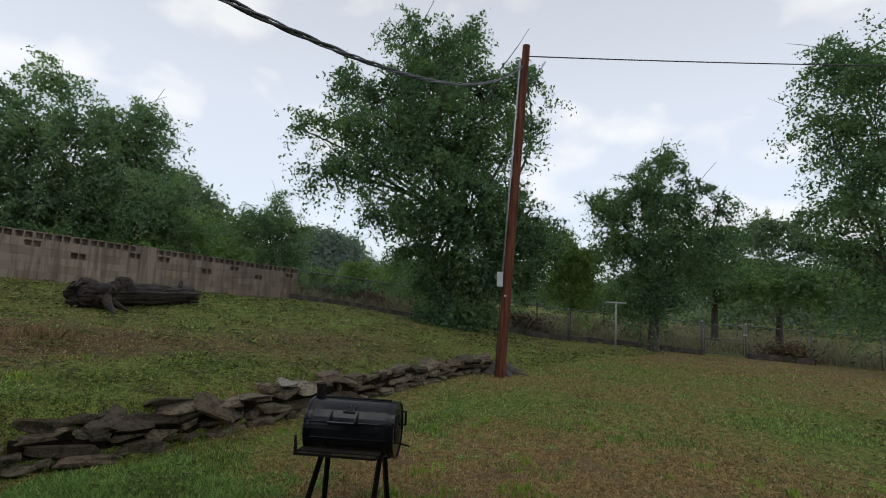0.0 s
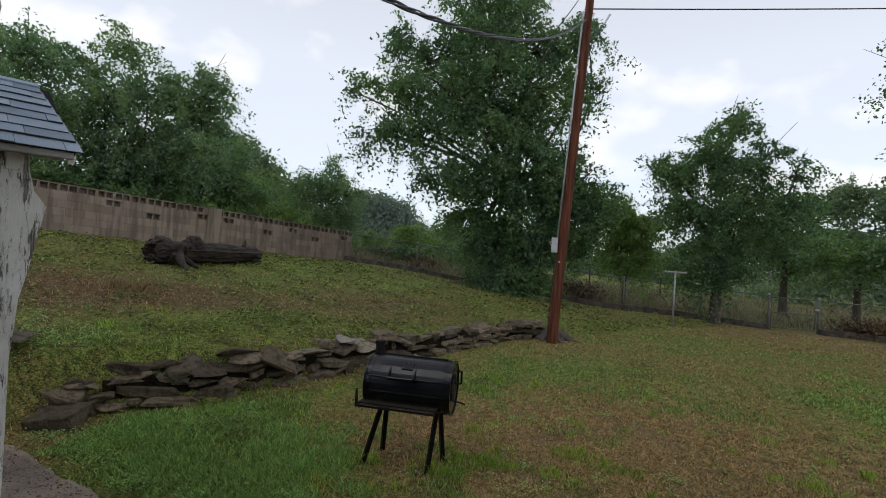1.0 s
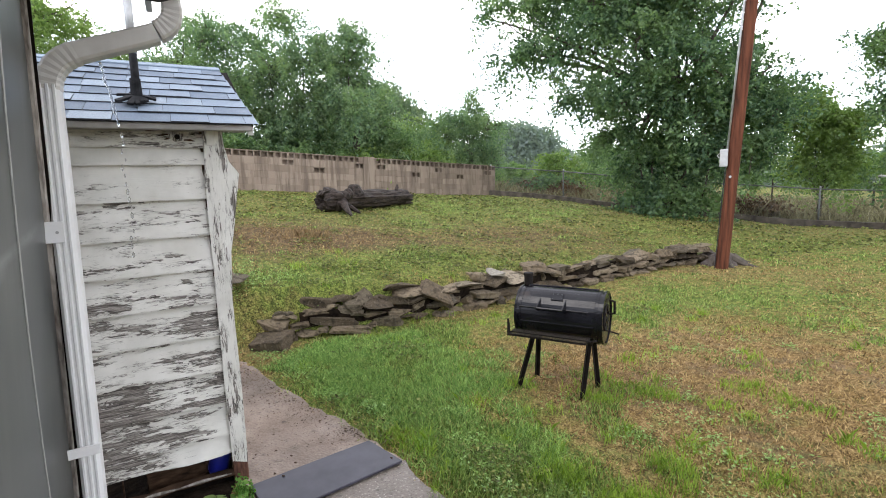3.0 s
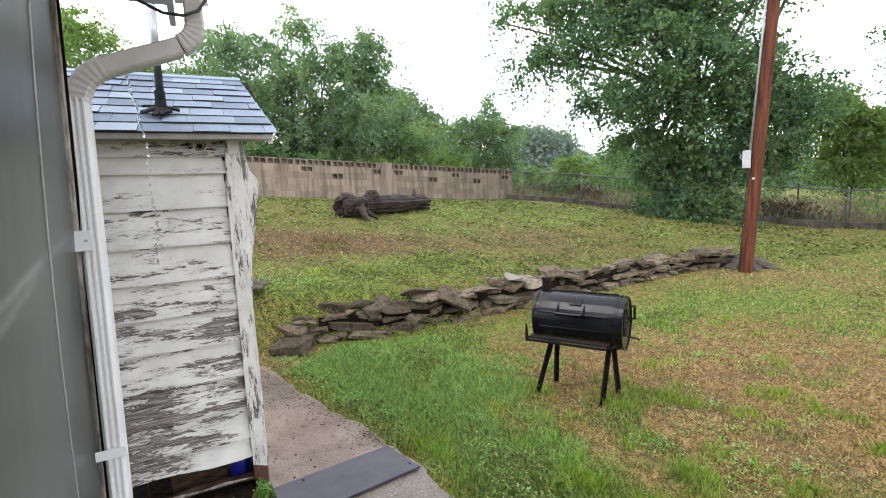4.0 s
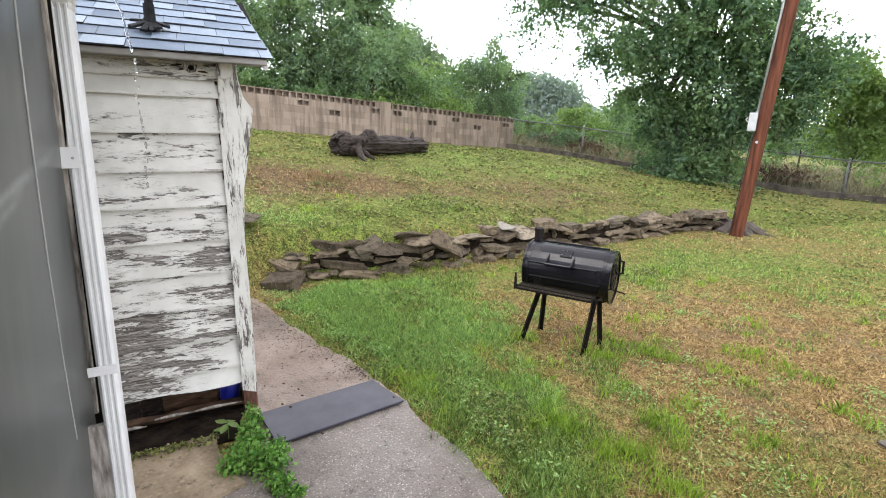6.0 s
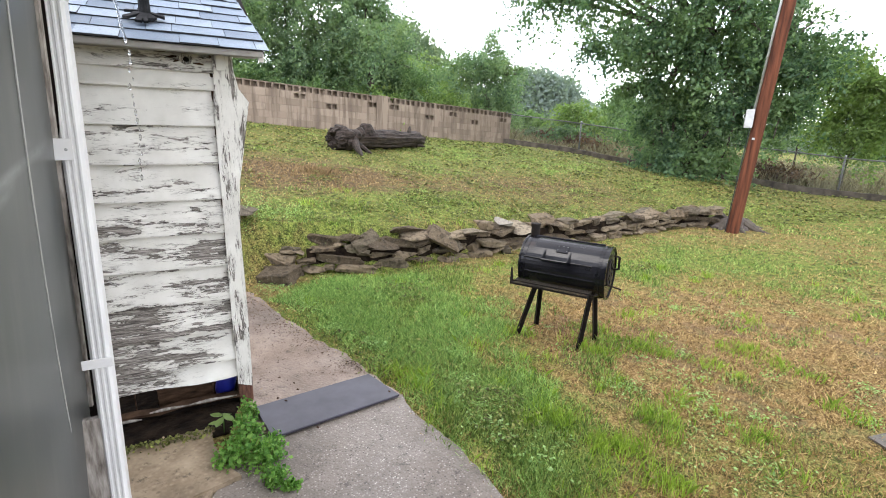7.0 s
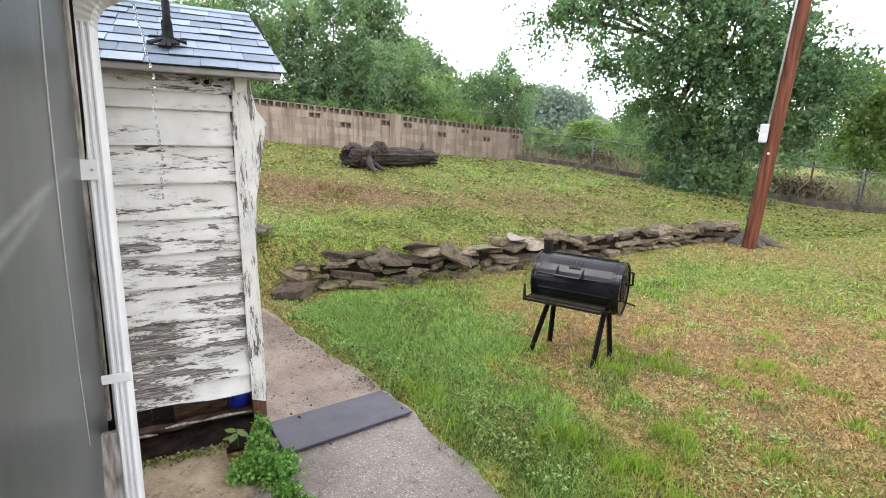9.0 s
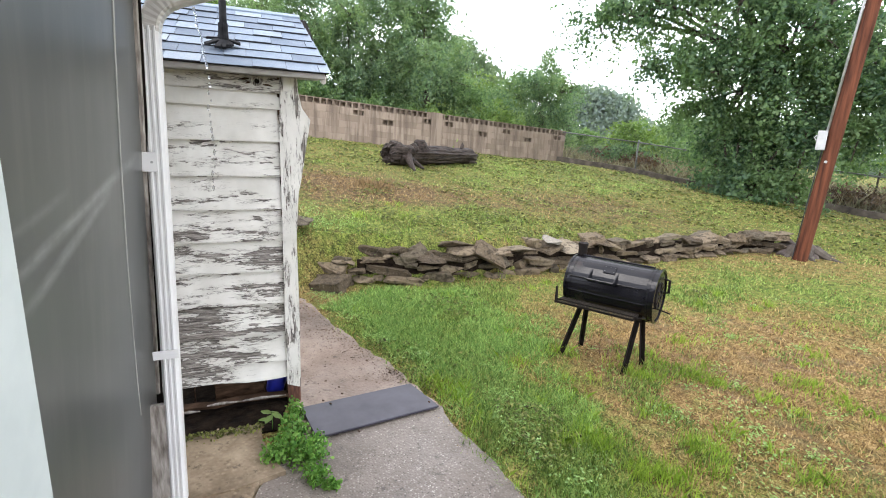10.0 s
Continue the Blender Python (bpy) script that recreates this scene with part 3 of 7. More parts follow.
def build_downspout():
    d = thing("downspout", SHED, "white ribbed metal downspout with a crooked elbow, dripping", "downspout")
    hw, hd, r = 0.031, 0.036, 0.008
    prof = [(-hw, -hd + r), (-hw + r, -hd)]
    for k in range(3):
        c = -0.018 + 0.018 * k
        prof += [(c - 0.006, -hd), (c - 0.003, -hd - 0.005), (c + 0.003, -hd - 0.005), (c + 0.006, -hd)]
    prof += [(hw - r, -hd), (hw, -hd + r), (hw, hd - r), (hw - r, hd), (-hw + r, hd), (-hw, hd - r)]
    y = -0.88
    pipe = [(-0.534 + 0.025 * z, y, z) for z in (0.10, 0.5, 1.0, 1.5, 2.075)]
    ups = [(0, 1, 0)] * 40
    part("pipe", sweep(prof, pipe, ups), SPOUT, d)
    plain = [(-hw, -hd + r), (-hw + r, -hd), (hw - r, -hd), (hw, -hd + r), (hw, hd - r), (hw - r, hd), (-hw + r, hd), (-hw, hd - r)]

    def elbow(name, pts, rings):
        """A corrugated bend: narrow and wide rings by turns."""
        bm = bmesh.new()
        out = []
        for i in range(rings * 2 + 1):
            t = i / (rings * 2) * (len(pts) - 1)
            k = min(int(t), len(pts) - 2)
            p = Vector(pts[k]).lerp(Vector(pts[k + 1]), t - k)
            out.append(p)
        levels = []
        for i, p in enumerate(out):
            way = (out[min(i + 1, len(out) - 1)] - out[max(i - 1, 0)]).normalized()
            up = Vector((0, 1, 0))
            sd = way.cross(up)
            s = 1.07 if i % 2 else 1.015
            levels.append([bm.verts.new(p + sd * a * s + up * b * s) for a, b in plain])
        n = len(plain)
        for a, b in zip(levels, levels[1:]):
            for k in range(n):
                bm.faces.new((a[k], a[(k + 1) % n], b[(k + 1) % n], b[k]))
        bm.faces.new(levels[0][::-1])
        bm.faces.new(levels[-1])
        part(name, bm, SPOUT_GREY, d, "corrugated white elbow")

    def arc(c, rad, a0, a1, n=9):
        return [(c[0] + rad * math.cos(radians(a0 + (a1 - a0) * k / n)), y, c[1] + rad * math.sin(radians(a0 + (a1 - a0) * k / n))) for k in range(n + 1)]

    elbow("elbow", arc((-0.352, 2.06), 0.130, 180, 110, 12), 7)
    part("offset_pipe", sweep(plain, [(-0.400, y, 2.182), (-0.160, y, 2.270)], ups), SPOUT_GREY, d)
    elbow("elbow", arc((-0.190, 2.355), 0.085, -68, 8), 6)
    part("outlet", sweep(plain, [(-0.106, y, 2.36), (-0.104, y, 2.53)], ups), SPOUT_GREY, d)
    lean = lambda z: -0.534 + 0.025 * z
    for z, name in ((1.60, "strap"), (0.83, "strap")):
        if z > 1:
            part(name, box(lean(z) - 0.065, lean(z) + 0.006, y - 0.052, y - 0.047, z - 0.035, z + 0.035, 0.001), SPOUT, d, "white tin strap with a screw")
            part("screw", tube([(lean(z) - 0.012, y - 0.052, z), (lean(z) - 0.012, y - 0.056, z)], 0.005, 8), GALV, d)
        else:
            part(name, box(lean(z) - 0.055, lean(z) + 0.038, y - 0.052, y - 0.046, z - 0.018, z + 0.018, 0.001), SPOUT, d)


build_downspout()


def build_drip():
    m = Mat("water", 0.02)
    m.b.inputs["Transmission Weight"].default_value, m.b.inputs["IOR"].default_value = 1.0, 1.33
    bm = bmesh.new()
    r = random.Random(3)
    pts, rad, z = [], [], 2.16
    while z > 1.93:
        pts.append((-0.335 + 0.14 * (2.16 - z) + r.uniform(-0.004, 0.004), -0.88, z))
        rad.append(r.uniform(0.0025, 0.006))
        z -= 0.018
    tube(pts, rad, 7, bm)
    for k in range(16):
        z = 1.92 - 0.028 * k
        p = Vector((-0.305 + r.uniform(-0.007, 0.007), -0.88 + r.uniform(-0.01, 0.01), z))
        bmesh.ops.create_icosphere(bm, subdivisions=1, radius=r.uniform(0.003, 0.007), matrix=Matrix.Translation(p) @ Matrix.Diagonal((0.8, 0.8, 1.9, 1)))
    ob = part("water_drip", bm, m.m, None, smooth=True)
    ob.matrix_basis = SHED
    tagged(ob, "thin stream of rainwater dripping from the downspout elbow", "water")


build_drip()


# ---------------- the white shed ----------------
def build_shed():
    s = thing("shed", SHED, "small white clapboard shed with peeling paint and shingle roof", "shed")
    bottoms = [0.205, 0.313, 0.51, 0.704, 0.91, 1.10, 1.289, 1.477, 1.671, 1.854, 1.945, 2.05]
    wear = [0.035, 0.065, 0.092, 0.022, 0.034, 0.028, 0.006, 0.012, -0.045, -0.035, 0.0]
    drift = [0.20, 0.16, 0.06, 0.05, -0.02, 0.03, 0.05, 0.0, 0.0, 0.0, -0.03]
    r = random.Random(5)
    for i in range(11):
        z0, z1 = bottoms[i], bottoms[i + 1] + 0.012
        bm = bmesh.new()
        n = 24
        rows = []
        for k in range(n + 1):
            x = -2.1 + 2.105 * k / n
            w = 0.004 * math.sin(2.1 * x + i) + r.uniform(-0.0015, 0.0015) + (0.012 * math.sin(9 * x) * (i == 0))
            rows.append([bm.verts.new(p) for p in ((x, 0.016, z0 + w), (x, -0.031, z0 + w), (x, -0.031, z0 + w + 0.012), (x, 0.000, z1 + 0.3 * w), (x, 0.016, z1 + 0.3 * w))])
        for a, b in zip(rows, rows[1:]):
            for k in range(5):
                bm.faces.new((a[k], b[k], b[(k + 1) % 5], a[(k + 1) % 5]))
        bm.faces.new(rows[0])
        bm.faces.new(rows[-1][::-1])
        bmesh.ops.recalc_face_normals(bm, faces=bm.faces)
        me = finish(bm, "siding_board", SIDING)
        a = me.attributes.new("wear", "FLOAT", "POINT")
        a.data.foreach_set("value", [wear[i] + drift[i] * (min(-v.co.x, 1.0) - 0.4) for v in me.vertices])
        part("siding_board", me, None, s)

    def worn(bm, name, v, label=""):
        me = finish(bm, name, SIDING_UP)
        a = me.attributes.new("wear", "FLOAT", "POINT")
        a.data.foreach_set("value", [v] * len(me.vertices))
        return part(name, me, None, s, label)

    # corner post: two boards, the outer one splintered out near the top
    bm = bmesh.new()
    outline = [(-0.026, 0.15), (0.055, 0.12), (0.060, 0.6), (0.056, 1.1), (0.074, 1.38), (0.099, 1.50), (0.150, 1.806), (0.105, 1.87), (0.086, 1.96), (0.080, 2.10), (-0.012, 2.10), (-0.014, 1.86), (-0.022, 1.82), (-0.024, 1.2), (-0.028, 0.7)]
    f = bm.faces.new([bm.verts.new((x, -0.040, z)) for x, z in outline])
    e = bmesh.ops.extrude_face_region(bm, geom=[f])
    bmesh.ops.translate(bm, vec=(0, 0.028, 0), verts=[v for v in e["geom"] if isinstance(v, bmesh.types.BMVert)])
    bmesh.ops.recalc_face_normals(bm, faces=bm.faces)
    worn(bm, "corner_board", 0.01, "splintered white corner board")
    worn(box(0.004, 0.046, -0.054, -0.040, 1.955, 2.085, 0.002), "trim_block", -0.03)
    part("post", box(-0.028, 0.045, -0.012, 0.08, -0.03, 2.1, 0.004), ROTTEN, s, "dark rotten corner post")
    part("post_foot", box(-0.024, 0.054, -0.034, -0.012, 0.0, 0.15, 0.006), simple("red_rotten_wood", (0.04, 0.015, 0.009), (0.16, 0.07, 0.045), 14, 0.85, 0, 0.8, 0.01, (4, 4, 1)), s, "reddish rotten foot of the corner board")
    part("side_wall", box(0.02, 0.05, 0.08, 1.9, -0.05, 2.1), SHED_WHITE, s)
    part("back_wall", box(-2.1, 0.05, 1.9, 1.93, 0.05, 2.1), SHED_WHITE, s)
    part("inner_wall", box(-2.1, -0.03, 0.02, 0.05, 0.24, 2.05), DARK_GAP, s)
    # near-black panel draws the unlit space behind the sill
    part("floor_void", box(-2.1, 0.02, 1.1, 1.13, -0.1, 0.30), DARK_GAP, s, "dark panel standing for the unlit void under the rotted sill")
    # rotted sill plank, uneven
    pts = [(-2.0 + 1.99 * k / 18, 0.0 + 0.008 * math.sin(3 * k), 0.070 - 0.030 * (1 - k / 18) + 0.006 * math.sin(1.7 * k)) for k in range(19)]
    part("sill", sweep([(-0.03, -0.010), (0.025, -0.012), (0.03, 0.007), (-0.026, 0.010)], pts, [(0, 0, 1)] * 19), ROTTEN, s, "broken rotten sill plank")
    for x, ln, dz in ((-0.86, 0.30, 0.0), (-0.50, 0.20, 0.012), (-0.30, 0.26, 0.006), (-0.64, 0.10, -0.012)):
        lip = tube([(x, -0.030, 0.075 + dz + 0.03 * x), (x + ln * 0.4, -0.034, 0.082 + dz + 0.03 * x), (x + ln, -0.030, 0.074 + dz + 0.03 * x)], [0.004, 0.010, 0.003], 6)
        part("splinter", lip, TRIM_WOOD, s, "pale split edge of the sill")
    part("skirt_board", box(-2.0, -0.03, 0.010, 0.022, -0.05, 0.062), DARK_GAP, s, "near-black skirt board under the sill")
    part("inner_plank", box(-0.46, -0.17, 0.10, 0.115, 0.0, 0.26), ROTTEN, s)
    for k in range(4):
        x = -0.60 + 0.14 * k + r.uniform(-0.02, 0.02)
        part("splinter", box(x, x + r.uniform(0.006, 0.02), 0.14, 0.155, -0.05, r.uniform(0.08, 0.25)), ROTTEN, s)
    # knot / cable entry under the eave
    ring = [(-0.132 + 0.026 * math.cos(a) * (1 + 0.2 * math.sin(3 * a)), -0.026, 2.0 + 0.022 * math.sin(a) * (1 + 0.15 * math.cos(2 * a))) for a in (2 * math.pi * k / 16 for k in range(17))]
    worn(tube(ring, [0.006 + 0.003 * math.sin(2.3 * k) for k in range(17)], 6), "knot", 0.03, "gnarled ring of a knot in the board")
    # near-black plug draws the shade inside the hole
    bm = bmesh.new()
    bmesh.ops.create_cone(bm, cap_ends=True, segments=12, radius1=0.015, radius2=0.011, depth=0.02, matrix=pose(-0.130, -0.024, 2.0, 90))
    part("cable_hole", bm, DARK_GAP, s)
    for x0, z0, x1, z1 in ((-0.170, 2.012, -0.215, 2.004), (-0.165, 1.992, -0.190, 1.984), (-0.100, 1.985, -0.045, 1.978), (-0.22, 2.030, -0.27, 2.027)):
        part("splinter", tube([(x0, -0.022, z0), ((x0 + x1) / 2, -0.026, (z0 + z1) / 2 + 0.003), (x1, -0.022, z1)], [0.003, 0.006, 0.001], 5), ROTTEN, s)

    # roof
    eave, ridge = Vector((0.25, -0.2, 2.045)), Vector((0.17, 0.90, 2.545))
    slope = (ridge - eave)
    length = slope.length
    up = Vector((0, slope.y, slope.z)).normalized()
    out = Vector((1, 0, 0)).cross(up)
    left = -2.3
    roof = part("roof", box(left, 0.225, 0.02, length - 0.01, -0.016, -0.004), DARK_GAP, s)
    roof.matrix_basis = Matrix.Translation((0, eave.y, eave.z)) @ Matrix(((1, 0, 0), up, out)).transposed().to_4x4()
    course, tall = 0.1505, 0.20
    shapes = {}
    for c in range(8):
        x = 0.25 - 0.010 * c
        first = True
        while x > left:
            w = r.choice((0.11, 0.14, 0.17, 0.20, 0.24))
            if first:
                w = r.choice((0.06, 0.12, 0.18, 0.22))
                first = False
            lift = r.choice((0.0, 0.0, 0.004))
            key = (w, lift)
            if key not in shapes:
                bm = bmesh.new()
                t = 0.0045 + lift
                lo = [bm.verts.new(p) for p in ((-w + 0.001, 0, 0.006), (-0.001, 0, 0.006), (-0.001, tall, -0.002), (-w + 0.001, tall, -0.002))]
                hi = [bm.verts.new(v.co + Vector((0, 0, t if k < 2 else 0.004))) for k, v in enumerate(lo)]
                bm.faces.new(lo[::-1])
                bm.faces.new(hi)
                for k in range(4):
                    bm.faces.new((lo[k], lo[(k + 1) % 4], hi[(k + 1) % 4], hi[k]))
                me = shapes[key] = finish(bm, "shingle", SHINGLE)
                # side faces take the painted shadow-line colour
                me.materials.append(SHINGLE_EDGE_SHADE)
                for q in me.polygons:
                    if abs(q.normal.z) < 0.5:
                        q.material_index = 1
            ob = part("shingle", shapes[key], None, roof)
            ob.matrix_basis = pose(x, c * course + r.uniform(-0.002, 0.002), 0.0)
            x -= w
    part("ridge_cap", box(left, 0.18, length - 0.02, length + 0.05, -0.01, 0.016, 0.004), SHINGLE, roof)
    # back slope, closing the roof
    bm = bmesh.new()
    v = [bm.verts.new(p) for p in ((0.17, 0.90, 2.545), (left, 0.90, 2.545), (left, 2.1, 2.02), (0.17, 2.1, 2.02))]
    w2 = [bm.verts.new(q.co - Vector((0, 0, 0.03))) for q in v]
    bm.faces.new(v)
    bm.faces.new(w2[::-1])
    for k in range(4):
        bm.faces.new((v[k], w2[k], w2[(k + 1) % 4], v[(k + 1) % 4]))
    part("roof_back", bm, SHINGLE, s)
    bm = bmesh.new()
    tri = [(0.03, -0.0, 2.08), (0.03, 0.9, 2.50), (0.03, 1.9, 2.06)]
    f = bm.faces.new([bm.verts.new(p) for p in tri])
    e = bmesh.ops.extrude_face_region(bm, geom=[f])
    bmesh.ops.translate(bm, vec=(0.02, 0, 0), verts=[q for q in e["geom"] if isinstance(q, bmesh.types.BMVert)])
    part("gable", bm, SHED_WHITE, s)
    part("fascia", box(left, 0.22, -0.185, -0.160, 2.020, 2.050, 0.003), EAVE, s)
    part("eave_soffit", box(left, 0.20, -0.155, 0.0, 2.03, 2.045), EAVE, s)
    part("rake_board", sweep([(-0.012, -0.03), (0.012, -0.03), (0.012, 0.02), (-0.012, 0.02)], [(0.215, -0.17, 2.028), (0.15, 0.90, 2.515)], [(0, 0, 1)] * 2), SHED_WHITE, s)
    # vent pipe with its flashing boot
    px, py = -0.292, 0.08
    pz = eave.z + (py - eave.y) * slope.z / slope.y + 0.012
    vent = part("vent_pipe", tube([(px, py, pz - 0.02), (px + 0.004, py, pz + 0.24)], 0.019, 16), VENT, s, "dark vent pipe", smooth=True)
    part("pipe_top", tube([(px + 0.004, py, pz + 0.24), (px + 0.008, py, pz + 0.60)], 0.0195, 16), GALV, vent, smooth=True)
    part("collar", tube([(px, py, pz), (px, py, pz + 0.03), (px, py, pz + 0.115)], [0.034, 0.027, 0.025], 14), VENT, vent)
    bm = bmesh.new()
    for k in range(17):
        a = 2 * math.pi * (k + r.uniform(-0.3, 0.3)) / 17
        rad = r.choice((0.045, 0.06, 0.085, 0.105))
        p0 = Vector((px, py, pz + 0.03))
        d = up * math.sin(a) + Vector((1, 0, 0)) * math.cos(a)
        q = Vector((px, py, pz)) + d * rad + out * 0.012
        sd = d.cross(out) * r.uniform(0.008, 0.018)
        vs = [bm.verts.new(p) for p in (p0 + sd * 0.6, p0 - sd * 0.6, q - sd, q + sd)]
        ws = [bm.verts.new(v.co + out * 0.012) for v in vs]
        bm.faces.new(vs)
        bm.faces.new(ws)
        for j in range(4):
            bm.faces.new((vs[j], vs[(j + 1) % 4], ws[(j + 1) % 4], ws[j]))
    part("flashing", bm, VENT, vent, "torn black tar flashing")


build_shed()


def build_jug():
    t = thing("plastic_jug", SHED @ pose(-0.105, 0.13, 0.02, 0, 12, 0), "blue plastic jug under the rotted shed sill", "jug")
    body = [(0.0, 0.0), (0.050, 0.0), (0.058, 0.02), (0.060, 0.10), (0.052, 0.135), (0.030, 0.16)]
    neck = [(0.030, 0.16), (0.020, 0.172), (0.018, 0.20), (0.022, 0.202), (0.022, 0.222), (0.0, 0.224)]
    for name, prof, mat, label in (("body", body, BLUE, ""), ("neck", neck, SHED_WHITE, "dull white plastic neck and cap")):
        bm = bmesh.new()
        pts = [bm.verts.new((x, 0, z)) for x, z in prof]
        es = [bm.edges.new(e) for e in zip(pts, pts[1:])]
        bmesh.ops.spin(bm, geom=pts + es, axis=(0, 0, 1), cent=(0, 0, 0), angle=2 * math.pi, steps=18)
        bmesh.ops.remove_doubles(bm, verts=bm.verts, dist=0.0005)
        bmesh.ops.recalc_face_normals(bm, faces=bm.faces)
        part(name, bm, mat, t, label, smooth=True)
    bm = box(-0.42, -0.05, 0.14, 0.24, 0.0, 0.05, 0.01)
    ob = part("sill_beam", bm, ROTTEN)
    ob.matrix_basis = SHED
    tagged(ob, "dark rotten beam lying under the shed", "beam")


build_jug()


# ---------------- path and slabs ----------------
def slab(name, outline, top, thick, mat, label, category, kind="", rough=0.0, seed=1):
    bm = bmesh.new()
    r = random.Random(seed)
    pts = []
    for (x0, y0), (x1, y1) in zip(outline, outline[1:] + outline[:1]):
        n = max(1, int(math.hypot(x1 - x0, y1 - y0) / 0.08)) if rough else 1
        for k in range(n):
            t = k / n
            pts.append((x0 + (x1 - x0) * t + r.uniform(-rough, rough), y0 + (y1 - y0) * t + r.uniform(-rough, rough)))
    f = bm.faces.new([bm.verts.new((x, y, top)) for x, y in pts])
    e = bmesh.ops.extrude_face_region(bm, geom=[f])
    bmesh.ops.translate(bm, vec=(0, 0, -thick), verts=[v for v in e["geom"] if isinstance(v, bmesh.types.BMVert)])
    bmesh.ops.recalc_face_normals(bm, faces=bm.faces)
    return tagged(part(name, bm, mat), label, category, kind=kind)


slab("path", [(0.4, 1.05), (-0.30, 1.52), (-0.69, 1.74), (-0.97, 1.87), (-1.20, 1.95), (-1.40, 2.02), (-1.54, 2.12), (-1.98, 1.28), (-1.86, 1.12), (-1.75, 0.95), (-1.45, 0.45), (-1.1, -0.3), (0.2, -0.4)], 0.020, 0.12, AGGREGATE, "grey exposed-aggregate concrete path, damp", "path", "structure", 0.012, 2)
slab("pavement", [(-1.545, 2.13), (-1.91, 2.235), (-2.15, 2.32), (-2.70, 2.42), (-3.1, 2.53), (-3.53, 2.66), (-3.92, 2.77), (-4.5, 2.8), (-5.0, 2.85), (-3.6, 2.25), (-2.36, 1.60), (-1.99, 1.29)], 0.014, 0.12, PINK_CONCRETE, "damp pinkish concrete beside the shed", "path", "structure", 0.02, 3)
slab("door_pad", [tuple((SHED @ Vector((x, y, 0)))[:2]) for x, y in ((-0.9, -0.30), (-0.20, -0.28), (-0.17, -0.50), (-0.08, -0.74), (-0.32, -0.80), (-0.9, -0.82))], 0.045, 0.1, PAD, "damp tan sandstone slab beside the shed", "slab", "", 0.012, 4)
slab("paving_slab", [(-1.80, 0.98), (-1.68, 0.86), (-1.42, 0.45), (-1.6, 0.25), (-1.95, 0.6)], 0.035, 0.1, PAD, "small tan stone slab by the path", "slab", "", 0.01, 6)
slab("stepping_stone", [(0.97, 3.30), (1.12, 3.47), (1.7, 3.52), (1.75, 3.1), (1.12, 3.20)], 0.016, 0.1, STEP, "flat grey stepping stone in the grass", "stone", "", 0.015, 5)


slab("soil_bed", [tuple((SHED @ Vector((x, y, 0)))[:2]) for x, y in ((-2.0, 1.1), (-0.03, 1.1), (-0.02, -0.02), (-0.10, -0.32), (-0.9, -0.34), (-2.0, -0.4))], 0.012, 0.1, SOIL, "damp soil under the shed's edge, shade put into its dark colour", "soil", "structure", 0.01, 8)


def build_board():
    c = [(-1.842, 1.355), (-1.53, 2.085), (-1.861, 2.173), (-2.165, 1.484)]
    bm = bmesh.new()
    a = [bm.verts.new((x, y, 0.030)) for x, y in c]
    b = [bm.verts.new((x, y, 0.046)) for x, y in c]
    bm.faces.new(a[::-1])
    bm.faces.new(b)
    for k in range(4):
        bm.faces.new((a[k], a[(k + 1) % 4], b[(k + 1) % 4], b[k]))
    bmesh.ops.bevel(bm, geom=list(bm.edges), offset=0.003, segments=1, affect="EDGES")
    tagged(part("board", bm, RUBBER), "flat blue-grey board laid wet across the path", "board")
    r = random.Random(4)
    for x, y in ((-1.70, 1.55), (-2.06, 1.63), (-2.12, 1.62), (-2.10, 1.76), (-2.18, 1.80), (-1.60, 2.07)):
        bm = bmesh.new()
        bmesh.ops.create_icosphere(bm, subdivisions=1, radius=0.012)
        for v in bm.verts:
            v.co *= r.uniform(0.6, 1.2)
        ob = part("dead_leaf", bm, ROTTEN)
        ob.matrix_basis = Matrix.Translation((x, y, 0.05)) @ Matrix.Diagonal((1.1, 0.7, 0.4, 1))
        tagged(ob, "small dark crumpled leaf on the wet path", "leaf", "leaves on the path")


build_board()


# ---------------- dry stone retaining wall ----------------
def stone_mesh(seed):
    """A split, angular block: the hull of scattered points, its long edges knocked off."""
    r = random.Random(seed * 7 + 1)
    bm = bmesh.new()
    for k in range(17):
        p = Vector((r.choice((-1, 1)) * r.uniform(0.28, 0.52), r.choice((-1, 1)) * r.uniform(0.25, 0.52), r.choice((-1, 1)) * r.uniform(0.30, 0.5)))
        bm.verts.new(p)
    for x in (-0.5, 0.5):
        bm.verts.new((x, r.uniform(-0.3, 0.3), r.uniform(-0.3, 0.3)))
    h = bmesh.ops.convex_hull(bm, input=bm.verts)
    bmesh.ops.delete(bm, geom=[v for v in h["geom_interior"] if isinstance(v, bmesh.types.BMVert)], context="VERTS")
    bmesh.ops.dissolve_limit(bm, angle_limit=0.25, verts=bm.verts, edges=bm.edges)
    bmesh.ops.bevel(bm, geom=list(bm.edges), offset=0.035, segments=1, affect="EDGES")
    bmesh.ops.triangulate(bm, faces=bm.faces)
    bmesh.ops.subdivide_edges(bm, edges=[e for e in bm.edges if e.calc_length() > 0.3], cuts=1)
    off = Vector((seed * 3.1, seed * 1.7, seed * 0.9))
    for v in bm.verts:
        v.co += noise.noise_vector(v.co * 4.5 + off) * 0.09
    return finish(bm, "stone", STONE)


STONES = [stone_mesh(k + 1) for k in range(18)]


